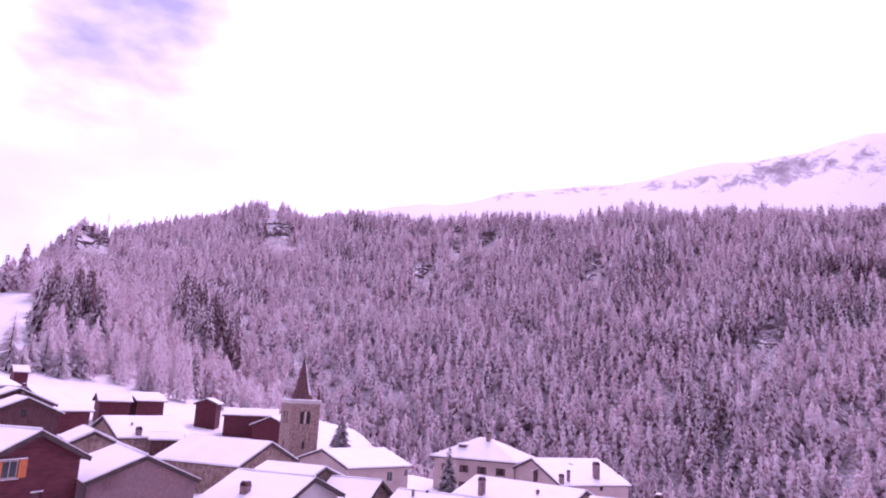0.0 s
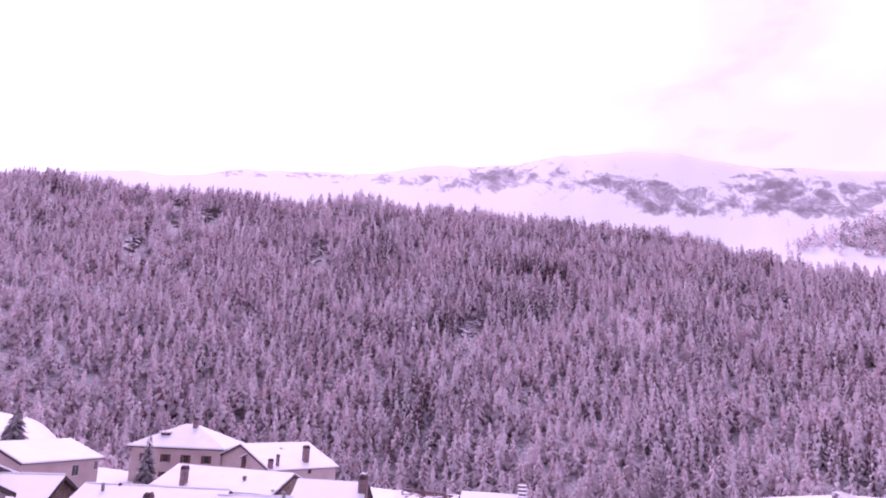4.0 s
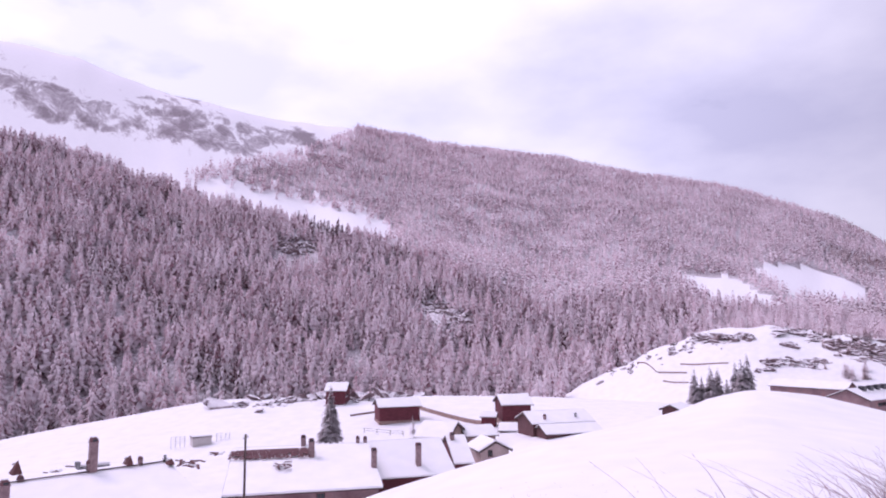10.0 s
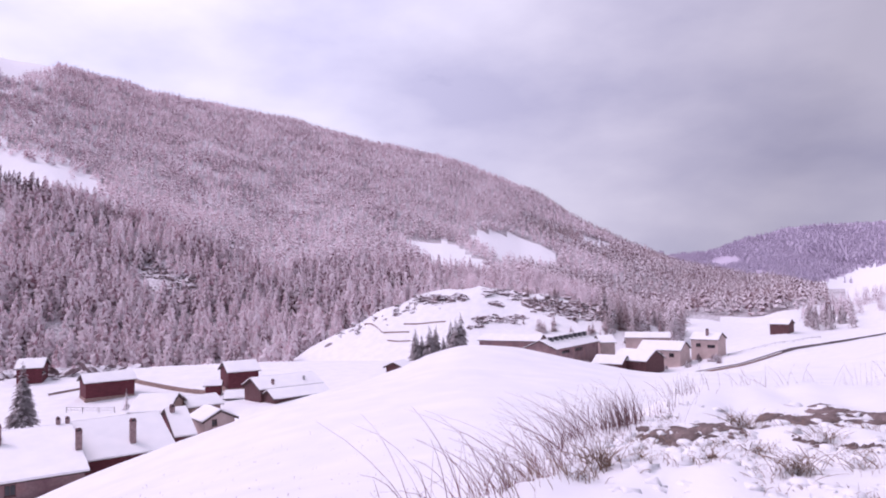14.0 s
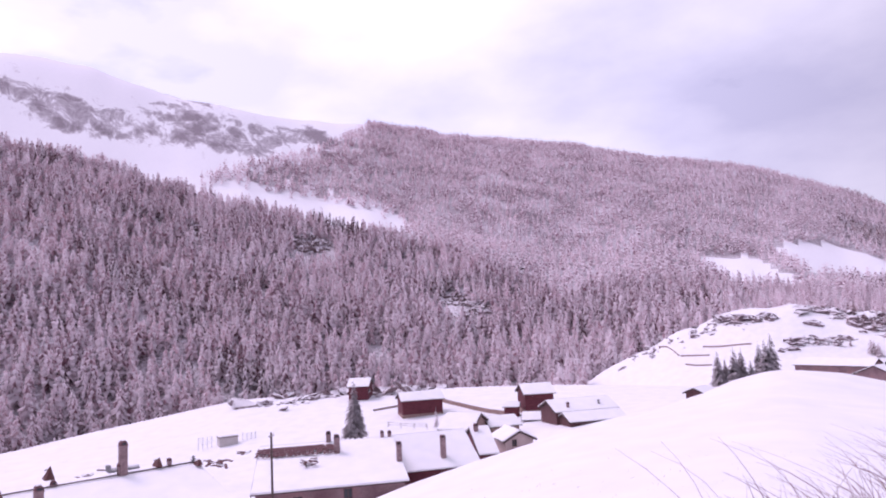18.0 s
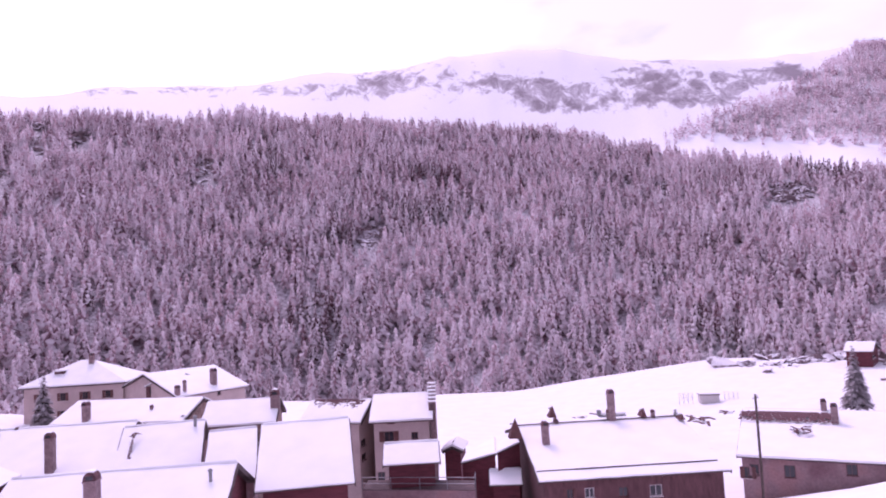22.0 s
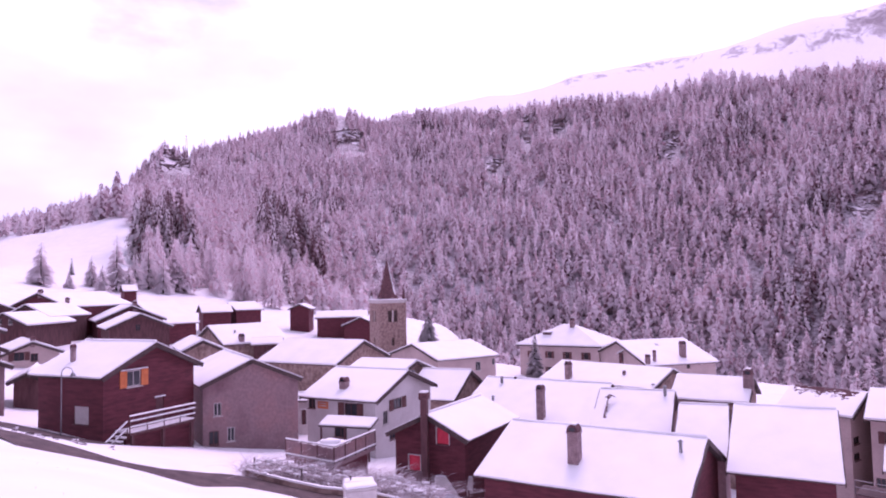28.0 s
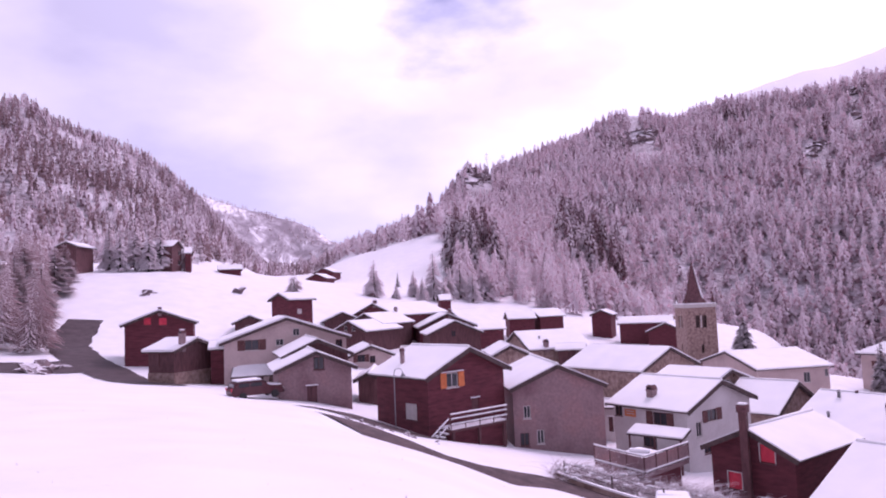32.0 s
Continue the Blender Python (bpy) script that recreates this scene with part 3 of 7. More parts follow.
def near_slope(a, r, patch, u):
    foot = np.interp(a, FOOT_A, FOOT_R)
    el, bare = rise_of(a, r), np.zeros(len(a), bool)
    for ca, ce, wa, we in CLEARINGS:
        bare |= (np.abs(a - ca) < wa * (0.75 + 0.5 * u)) & (el > ce - we - 1.1) & (el < ce + we)
    return (r > foot) & (r < ridge(a) * 1.03) & (u > 0.06 + 0.4 * (patch < -0.45)) & ~bare


def far_slope(a, r, patch, u, inside=0.0):
    b = np.radians(a * TURN)
    el = (np.degrees(np.arctan2(ground(r * np.sin(b), r * np.cos(b)), r)) + 0.3) / 1.03
    meadow = (a > 85.5) & (a < 92.2) & (el < np.interp(a, [85.5, 88.6, 92.2], [3.9, 3.85, 1.6])) & (el > np.interp(a, [85.5, 87.7, 92.2], [3.6, 1.5, 1.4]))
    meadow |= (a > 90.4) & (a < 97.4) & (el < np.interp(a, [90.4, 93.8, 96, 98.2], [4.45, 4.3, 3.3, 1.9])) & (el > np.interp(a, [90.4, 93.1, 98.2], [3.9, 1.9, 1.5]))
    meadow |= (np.abs(a - 100.3) < 1.0) & (np.abs(el - 3.3 + 0.3 * (a - 100.3)) < 0.25)
    strip = np.interp(a, [39, 44, 47.5, 52, 56.3, 60.4, 62, 64, 66], [13.4, 12.4, 11.4, 10.9, 9.8, 9.1, 8.6, 6, -20])
    top = np.interp(a, [44, 47.6, 50, 55.8, 58, 60.2, 61.5, 116], [10.5, 11.9, 12.7, 14.0, 14.9, 15.9, 30, 30])
    ragged = 0.4 * np.sin(a * 5.3 + 1.7 * np.sin(a * 2.1)) * np.sin(a * 1.9 + r * 0.011) + 0.45 * patch - 0.5 * (u < 0.08) + inside
    return (r > ridge(a) * np.interp(a, [103, 106.5], [1.03, 0.84])) & (r < 2000) & (el > strip + ragged) & (el < top - inside) & ~meadow & (u > 0.1 + 0.5 * (patch < -0.45))


def left_hill(a, r, patch, u):
    return (r > np.interp(a, [-80, -60, -51, -46, -40, -34], [216, 205, 225, 330, 480, 700])) & (r < 760) & (u > 0.25 + 0.5 * (patch < -0.35))


def split(p, share, seed):
    stand = np.array([noise.noise(Vector((q[0] / 70, q[1] / 70, 8.0 + seed))) for q in p])      # the kinds stand in patches
    m = np.random.default_rng(seed).uniform(0, 1, len(p)) < share + 1.15 * stand
    return p[m], p[~m]


def tall(p, low, high, seed):
    return np.random.default_rng(seed).uniform(low, high, len(p))


d1, l1 = split(scatter(-41, 88, 190, 1030, 7.9, 11, near_slope), 0.5, 1)
spur = (np.abs(np.degrees(np.arctan2(d1[:, 0], d1[:, 1])) / TURN + 21.5) < 8.5) & (np.hypot(d1[:, 0], d1[:, 1]) < 430)      # larches clothe the foot of the spur
d1, l1 = d1[~spur], np.vstack([l1, d1[spur]])
deep = (np.array([noise.noise(Vector((q[0] / 60, q[1] / 60, 31.0))) for q in d1]) > 0.34) | dark_belt(np.degrees(np.arctan2(d1[:, 0], d1[:, 1])) / TURN, np.hypot(d1[:, 0], d1[:, 1]))
for kind, places, low, high, mat, lab, slim in (("spruce_wood", d1[~deep], 13, 24, SPRUCE, "dense snow dusted spruce wood on the steep valley side", 0.275), ("spruce_wood", d1[deep], 14, 24, FIR, "stands of dark spruce holding little snow", 0.22), ("larch_wood", l1, 11, 19, LARCH, "frosted bare larches among the spruces of the valley side", 0.3)):
    dist = np.hypot(places[:, 0], places[:, 1])
    for m, tiers, points, leaf in ((dist < 400, 11, 6, 2.2), (dist >= 400, 7, 4, 2.5)):
        h = tall(places[m], low, high, 2)
        h *= np.interp(np.degrees(np.arctan2(places[m][:, 0], places[m][:, 1])), [-34, -8, 4], [0.62, 0.8, 1.0]) if tiers < 10 else 1.0
        wood(kind, places[m], h, mat, lab + (", its lower edge" if tiers > 10 else ""), tiers, points, 3, slim, leaf)
d2, l2 = split(scatter(45, 116, 560, 2000, 9.6, 21, far_slope), 0.5, 6)
lower = [np.degrees(np.arctan2(q[:, 0], q[:, 1])) / TURN > 98.5 + 4 * np.sin(np.hypot(q[:, 0], q[:, 1]) * 0.013) for q in (d2, l2)]      # the ridge darkens down the valley
wood("spruce_wood", d2[~lower[0]], tall(d2[~lower[0]], 11, 18, 7), SPRUCE, "distant snow dusted spruce wood on the long ridge", 4, 4, 8, 0.31, 2.6, False)
wood("larch_wood", l2[~lower[1]], tall(l2[~lower[1]], 9, 15, 9), LARCH, "distant frosted larch wood on the long ridge", 4, 4, 10, 0.34, 2.6, False)
wood("spruce_wood", d2[lower[0]], tall(d2[lower[0]], 11, 19, 17), FIR, "distant dark spruce wood where the ridge falls to the valley", 4, 4, 18, 0.3, 2.6, False)
wood("larch_wood", l2[lower[1]], tall(l2[lower[1]], 9, 15, 19), BARE_LARCH, "distant brown larch wood where the ridge falls to the valley", 4, 4, 20, 0.34, 2.6, False)
d3, l3 = split(scatter(-82, -34, 170, 780, 6.2, 31, left_hill), 0.3, 11)
wood("spruce_wood", d3, tall(d3, 7, 13, 12), SPRUCE, "snow dusted spruces on the hill above the village", 5, 5, 13, 0.22)
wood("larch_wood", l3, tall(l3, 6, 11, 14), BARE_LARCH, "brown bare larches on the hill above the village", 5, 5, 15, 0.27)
d5 = scatter(-52, -35, 1150, 1750, 15, 51, lambda a, r, patch, u: u < 0.25 + 0.9 * patch)
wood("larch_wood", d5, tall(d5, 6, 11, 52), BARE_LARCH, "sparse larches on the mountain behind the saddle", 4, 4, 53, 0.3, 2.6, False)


def across(a, r, patch, u):
    b = np.radians(a * TURN)
    el = np.degrees(np.arctan2(ground(r * np.sin(b), r * np.cos(b)), r))
    clear = (np.hypot(a - 109.6, (el - 1.25) * 2.5) < 1.0) | (np.hypot(a - 111.8, el + 0.1) < 0.6)
    return ~clear & (el > np.interp(a, [110, 112.5, 113.9, 118, 125], [-4, -2, -1.1, 0.4, 1.6]) - 0.9 * (u < 0.12)) & (u > 0.1)


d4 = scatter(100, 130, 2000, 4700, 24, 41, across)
wood("spruce_wood", d4, tall(d4, 16, 28, 42), HAZED_WOOD, "wood on the mountain across the valley, distance haze in its colour", 3, 5, 43, 0.34)

polys = land.data.polygons
cen = np.zeros(len(polys) * 3, np.float32)
polys.foreach_get("center", cen)
cen = cen.reshape(-1, 3)
pa, pr = np.degrees(np.arctan2(cen[:, 0], cen[:, 1])) / TURN, np.hypot(cen[:, 0], cen[:, 1])
idx = np.zeros(len(polys), np.int32)
polys.foreach_get("material_index", idx)
idx[(pa > 44) & (pa < 117) & far_slope(pa, pr, np.zeros(len(pa)), np.ones(len(pa)), 0.75)] = 3      # brush under the far wood, its colour darkened for tree shade
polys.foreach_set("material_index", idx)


# ---- building helpers ----
def part(name, bm, mat, parent=None, label="", smooth=False):
    """Links a bmesh as one mesh object under a thing or a part."""
    me = bpy.data.meshes.new(name)
    bm.normal_update()
    bm.to_mesh(me)
    bm.free()
    if smooth:
        me.polygons.foreach_set("use_smooth", np.ones(len(me.polygons), dtype=bool))
    me.materials.append(mat)
    ob = new(name, me)
    if parent:
        ob.parent = parent
    if label:
        ob["label"] = label
    return ob


def box(bm, x0, x1, y0, y1, z0, z1, bev=0.0, m=None):
    """A box, its edges softened."""
    r = bmesh.ops.create_cube(bm, size=1.0)["verts"]
    for v in r:
        v.co = Vector(((x0 + x1) / 2 + v.co.x * (x1 - x0), (y0 + y1) / 2 + v.co.y * (y1 - y0), (z0 + z1) / 2 + v.co.z * (z1 - z0)))
        if m is not None:
            v.co = m @ v.co
    if bev:
        bmesh.ops.bevel(bm, geom=list({e for v in r for e in v.link_edges}), offset=bev, segments=1, affect="EDGES")
    return bm


def boxes(*rows, bev=0.0, m=None):
    bm = bmesh.new()
    for r in rows:
        box(bm, *r, bev=bev, m=m)
    return bm


def rod(bm, a, b, r0, r1=None, sides=6):
    a, b = Vector(a), Vector(b)
    q = (b - a).to_track_quat("Z", "Y").to_matrix().to_4x4()
    bmesh.ops.create_cone(bm, cap_ends=True, segments=sides, radius1=r0, radius2=r0 if r1 is None else r1, depth=(b - a).length,
                          matrix=Matrix.Translation((a + b) / 2) @ q)
    return bm


def thing(name, x, y, z, turn=0.0, label="", category="", group="", kind=""):
    """The Empty at a thing's base."""
    ob = new(name)
    ob.empty_display_size = 0.3
    ob.matrix_world = pose(x, y, z, 0, 0, turn)
    return tagged(ob, label, category, group, kind)


def panel(outline, holes, thick, m):
    """A wall of that outline (u, z), with openings cut through it, set by m (u along, z up, its face to -y)."""
    bm = bmesh.new()
    edges = []
    for loop in [outline] + [[(u - w / 2, z), (u + w / 2, z), (u + w / 2, z + h), (u - w / 2, z + h)] for u, z, w, h in holes]:
        vs = [bm.verts.new((u, 0, z)) for u, z in loop]
        edges += [bm.edges.new((vs[i], vs[(i + 1) % len(vs)])) for i in range(len(vs))]
    bmesh.ops.triangle_fill(bm, use_beauty=True, use_dissolve=False, edges=edges)
    front = bm.faces[:]
    ext = bmesh.ops.extrude_face_region(bm, geom=front)["geom"]
    bmesh.ops.translate(bm, vec=(0, thick, 0), verts=[g for g in ext if isinstance(g, bmesh.types.BMVert)])
    bmesh.ops.recalc_face_normals(bm, faces=bm.faces[:])
    bmesh.ops.transform(bm, matrix=m, verts=bm.verts[:])
    return bm


def snow_sheet(lx, ly, thick, seed, cell=0.5, ragged=0.09):
    """A snow blanket over 0..lx by 0..ly, swelling from its ragged edges."""
    nx, ny = max(4, min(30, int(lx / cell))), max(4, min(24, int(ly / cell)))
    bm, o = bmesh.new(), Vector((seed * 7.3, seed * 3.1, 0))
    rows = []
    for j in range(-1, ny + 2):
        row = []
        for i in range(-1, nx + 2):
            u, v = min(max(i, 0), nx) / nx, min(max(j, 0), ny) / ny
            x, y = u * lx, v * ly
            p = Vector((x * 0.5, y * 0.5, 0)) + o
            edge = i in (-1, nx + 1) or j == -1
            z = 0.0 if edge else thick * (0.9 if i in (0, nx) or j in (0, ny) else 1.0) + 0.045 * noise.noise(p) + 0.02 * noise.noise(p * 3.7)
            dx, dy = ragged * noise.noise(p * 1.3 + Vector((9, 0, 0))), ragged * noise.noise(p * 1.3 + Vector((0, 9, 0)))
            row.append(bm.verts.new((x + (dx if i < 1 or i >= nx else 0), y + (dy if j < 1 or j >= ny else 0), max(z, 0.0) if edge else max(z, 0.03))))
        rows.append(row)
    for j, (a, b) in enumerate(zip(rows, rows[1:])):
        for i in range(len(a) - 1):
            fc = bm.faces.new((a[i], a[i + 1], b[i + 1], b[i]))
            fc.smooth = 0 < i < len(a) - 2 and 0 < j < len(rows) - 2
    bmesh.ops.split_edges(bm, edges=[e for e in bm.edges if len({f.smooth for f in e.link_faces}) > 1])       # a crisp brink round the blanket
    return bm


SEED = [0]


def roof_slope(root, m, lx, ly, snow=0.22, deck=0.16, mat=None):
    """One roof slope: a boarded deck over 0..lx (along) by 0..ly (up the slope), with its snow."""
    SEED[0] += 1
    d = part("roof_slope", boxes((0, lx, 0, ly, -deck, 0), bev=0.02, m=m), mat or EDGE, root)
    if snow:
        bm = snow_sheet(lx - 0.07, ly + 0.05, snow, SEED[0], 0.5, 0.05)
        bmesh.ops.transform(bm, matrix=m @ Matrix.Translation((0.035, -0.05, 0.004)), verts=bm.verts[:])
        part("snow_cover", bm, ROOF_SNOW, d, "smooth thick snow cover")
    return d


def chimney(root, x, y, z, w, d, h, mat=None, kind="block"):
    """A stack with its cap and a snow hat, or a metal flue."""
    if kind == "flue":
        bm = rod(bmesh.new(), (x, y, z - 0.5), (x, y, z + h), w / 2, None, 8)
        c = part("flue_pipe", bm, METAL, root, "grey metal flue")
        part("cowl", rod(bmesh.new(), (x, y, z + h), (x, y, z + h + 0.12), w * 0.9, w * 0.3, 8), METAL, c)
        return c
    c = part("chimney", boxes((x - w / 2, x + w / 2, y - d / 2, y + d / 2, z - 0.6, z + h), bev=0.03), mat or CHIMNEY, root, "rendered chimney stack")
    arch = bmesh.new()
    prof = [(-w * 0.5, z + h), (w * 0.5, z + h)] + [(w * 0.5 * math.cos(q), z + h + 0.08 + w * 0.55 * math.sin(q)) for q in np.linspace(0, math.pi, 7)]
    face = arch.faces.new([arch.verts.new((x + u, y - d * 0.52, v)) for u, v in prof])
    ext = bmesh.ops.extrude_face_region(arch, geom=[face])["geom"]
    bmesh.ops.translate(arch, vec=(0, d * 1.04, 0), verts=[q for q in ext if isinstance(q, bmesh.types.BMVert)])
    bmesh.ops.recalc_face_normals(arch, faces=arch.faces[:])
    part("cowl", arch, SLATE, c, "dark arched cowl")
    # A dark plate imitates the shade inside the cowl's opening.
    part("mouth_shade", boxes((x - w * 0.28, x + w * 0.28, y - d * 0.535, y - d * 0.5, z + h + 0.05, z + h + w * 0.4)), GLASS, c)
    part("collar", boxes((x - w * 0.56, x + w * 0.56, y - d * 0.56, y + d * 0.56, z + h - 0.08, z + h - 0.004), bev=0.01), mat or CHIMNEY, c)
    if w > 0.5:
        part("snow_hat", boxes((x - w * 0.3, x + w * 0.3, y - d * 0.45, y + d * 0.45, z + h + 0.06 + w * 0.5, z + h + 0.14 + w * 0.55), bev=0.035), ROOF_SNOW, c)
    return c


def window(root, m, u, z, w, h, style):
    """Frame, bars and pane in an opening, with shutters and sill as the style says."""
    f = 0.06
    bm = boxes((u - w / 2, u + w / 2, 0.06, 0.12, z, z + f), (u - w / 2, u + w / 2, 0.06, 0.12, z + h - f, z + h),
               (u - w / 2, u - w / 2 + f, 0.06, 0.12, z + f, z + h - f), (u + w / 2 - f, u + w / 2, 0.06, 0.12, z + f, z + h - f),
               (u - 0.025, u + 0.025, 0.07, 0.11, z + f, z + h - f), m=m)
    if style == "door":
        bm.free()
        d = part("door", boxes((u - w / 2, u + w / 2, 0.08, 0.13, z, z + h), m=m), WOOD, root, "weathered plank door")
        part("lintel", boxes((u - w / 2 - 0.1, u + w / 2 + 0.1, -0.06, 0.05, z + h + 0.01, z + h + 0.1), bev=0.02, m=m), ROOF_SNOW, d, "snow topped lintel")
        return d
    win = part("window", bm, FRAME if style in ("plain", "orange", "blind") else BROWN, root)
    pane = RED if style in ("red", "dull_red") else (FRAME if style == "blind" else GLASS)
    part("pane", boxes((u - w / 2 + 0.02, u + w / 2 - 0.02, 0.02, 0.05, z + 0.02, z + h - 0.02) if "red" in style else (u - w / 2 + f, u + w / 2 - f, 0.085, 0.095, z + f, z + h - f), m=m), pane, win, {"red": "closed red shutter panel", "dull_red": "closed red shutter panel", "blind": "pale boarded pane"}.get(style, ""))
    part("sill", boxes((u - w / 2 - 0.06, u + w / 2 + 0.06, -0.08, 0.06, z - 0.07, z - 0.004), bev=0.01, m=m), FRAME if style in ("plain", "brown", "orange") else WOOD, win)
    if style in ("brown", "orange"):
        sh = BROWN if style == "brown" else ORANGE
        for s in (-1, 1):
            c = u + s * (w / 2 + w * 0.26)
            part("shutter", boxes((c - w * 0.25, c + w * 0.25, -0.05, -0.008, z - 0.02, z + h + 0.02), bev=0.01, m=m), sh, win, style + " wooden shutter")
    if style == "red":
        part("surround", boxes((u - w / 2 - 0.06, u - w / 2, -0.03, 0.05, z - 0.06, z + h + 0.06), (u + w / 2, u + w / 2 + 0.06, -0.03, 0.05, z - 0.06, z + h + 0.06),
                               (u - w / 2, u + w / 2, -0.03, 0.05, z + h, z + h + 0.06), m=m), FRAME, win, "pale painted surround")
    if style == "orange":
        part("lintel", boxes((u - w / 2 - 0.5, u + w / 2 + 0.5, -0.12, -0.01, z + h + 0.05, z + h + 0.13), bev=0.02, m=m), ROOF_SNOW, win, "snow on the lintel")
    return win


def house(name, label, x, y, turn, length, width, eave, rise, wall=None, openings=(), chimneys=(), over=0.45, plinth=None, snow=0, upper=None, bare=(), category="house"):
    """A gabled house: ridge along its own x, eave and rise in metres against the eye; openings: (side, u, top under the eave, w, h, style)."""
    wall, snow = wall or LOG, snow or (0.13 if math.hypot(x, y) < 75 else 0.26)
    t = radians(turn)
    cs = [(x + a * length / 2 * math.cos(t) - b * width / 2 * math.sin(t), y + a * length / 2 * math.sin(t) + b * width / 2 * math.cos(t)) for a in (-1, 1) for b in (-1, 1)]
    g = [float(ground(*c)) for c in cs] + [float(ground(x, y))]
    base = min(min(g) - 0.15, eave - 2.2)
    root = thing(name, x, y, base, turn, label, category)
    e = eave - base
    slope = rise / (width / 2)
    wl_, ww = length - 2 * over, width - 2 * over
    top = e + over * slope - 0.2
    th = 0.3
    sides = {"f": (wl_, pose(0, -ww / 2, 0)), "b": (wl_, pose(0, ww / 2, 0, 0, 0, 180)),
             "l": (ww - 2 * th, pose(-wl_ / 2, 0, 0, 0, 0, -90)), "r": (ww - 2 * th, pose(wl_ / 2, 0, 0, 0, 0, 90))}
    for s, (n, m) in sides.items():
        hs = [(u, e - dn - h, w, h, st) for sd, u, dn, w, h, st in openings if sd == s]
        gab = s in "lr"
        tp = top + (th * slope if gab else 0)
        hs = [(min(max(u, -n / 2 + w / 2 + 0.12), n / 2 - w / 2 - 0.12), max(z, 0.1), w, h, st) for u, z, w, h, st in hs]
        hs = [(u, min(z, tp - 0.12 - h + (slope * (n / 2 - abs(u) - w / 2) if gab else 0)), w, h, st) for u, z, w, h, st in hs]
        cut = [h[:4] for h in hs]
        out = [(-n / 2, 0), (n / 2, 0), (n / 2, tp)] + ([(0, tp + slope * n / 2)] if gab else []) + [(-n / 2, tp)]
        part("wall", panel(out, cut, th, m), (upper or wall) if gab else wall, root)
        for u, z, w, h, st in hs:
            window(root, m, u, z, w, h, st)
        if plinth:
            hm, hh = plinth
            part("plinth", panel([(-n / 2 - (th if gab else 0), 0), (n / 2 + (th if gab else 0), 0), (n / 2 + (th if gab else 0), hh), (-n / 2 - (th if gab else 0), hh)], [], 0.08, m @ pose(0, -0.084, 0)), hm, root)
    ang = math.degrees(math.atan(slope))
    run = math.hypot(width / 2, rise)
    for k, spin in (("f", 0), ("b", 180)):
        m = pose(0, 0, 0, 0, 0, spin) @ pose(-length / 2, -width / 2, e - 0.24, ang, 0, 0)
        roof_slope(root, m, length, run, 0 if k in bare else snow, mat=SLATE if k in bare else None)
    bm = rod(bmesh.new(), (-length / 2 + 0.1, 0, e + rise - 0.14), (length / 2 - 0.1, 0, e + rise - 0.12), 0.12, None, 7)
    part("ridge_snow", bm, ROOF_SNOW, root, "", True)
    for s in (-1, 1):                                                  # verge boards and purlin ends
        for q in (-1, 1):
            m = pose(0, 0, 0, 0, 0, 0 if q < 0 else 180) @ pose(0, -width / 2, e - 0.24, ang, 0, 0)
            part("verge_board", boxes((s * length / 2 - 0.03, s * length / 2 + 0.03, -0.05, run, -0.24, 0.05), m=m), EDGE, root)
    for (cx, cy, w, h, kind) in chimneys:
        cz = e + rise - abs(cy) * slope - 0.25
        chimney(root, cx, cy, cz, w, w * 1.1, h, None, kind)
    return root


# ---- the village houses ----
house("log_chalet", "dark brown log chalet with orange shutters and snowy roof", -27.8, 44.6, 342, 7.00, 8.37, -4.95, 1.82, LOG, openings=[("r", -1.44, 0.08, 1.11, 1.02, "orange"), ("r", 0.7, 2.12, 0.72, 2.16, "door"), ("f", 1.06, 2.14, 1.35, 1.13, "blind")], chimneys=[(-1.09, -2.71, 0.26, 1.04, "block")], plinth=(STONE, 1.3))
house("plaster_house", "grey plastered house with plain gable and snowy roof", -22.8, 52.6, 126, 10.00, 7.44, -6.48, 1.65, GREY_PLASTER, openings=[("l", -2.44, 1.5, 0.54, 0.93, "plain"), ("l", -2.83, 3.48, 0.69, 0.96, "dark"), ("l", -1.5, 3.32, 0.55, 1.01, "plain")], over=0.25)
white_house = house("terrace_house", "white rendered house with brown shutters and a terrace", -13.0, 57.3, 339, 7.46, 9.71, -8.39, 1.77, WHITE_PLASTER, openings=[("f", 0.99, 0.55, 1.19, 0.96, "brown"), ("f", -3.2, 0.35, 0.7, 0.82, "dark"), ("r", -1.1, 0.52, 1.29, 0.86, "brown"), ("r", -2.9, 1.22, 0.73, 1.09, "plain"), ("r", -1.9, 2.94, 1.01, 0.71, "dark"), ("f", -0.02, 2.1, 1.21, 1.19, "dark")], chimneys=[(-0.36, -3.34, 0.58, 0.62, "block")])
sign = part("sign", boxes((-2.2, -1.16, -4.45, -4.41, -9.52 - white_house.location.z, -8.96 - white_house.location.z), bev=0.01), ORANGE, white_house, "faded orange painted sign")
for k in range(2):
    part("lettering", boxes((-2.05, -1.3, -4.462, -4.452, -9.14 - white_house.location.z - 0.2 * k, -9.06 - white_house.location.z - 0.2 * k)), FRAME, sign)
house("dark_timber_house", "dark timber house with red shuttered windows and snowy roof", -5.0, 48.5, 68, 8.39, 6.12, -9.50, 1.42, LOG, openings=[("l", 1.04, -0.35, 0.88, 1.05, "red"), ("l", -1.12, 1.6, 0.87, 1.0, "red")])
house("low_timber_house", "dark timber house under a broad snow covered roof", 4.5, 42.3, 335, 12.05, 10.29, -10.68, 2.19, LOG, chimneys=[(-0.59, -3.15, 0.63, 1.79, "block"), (4.85, -1.49, 0.18, 0.7, "flue")])
house("timber_barn", "dark plank barn with a smooth snow covered roof", 16.2, 46.0, 339, 5.96, 11.84, -10.71, 2.84, LOG)
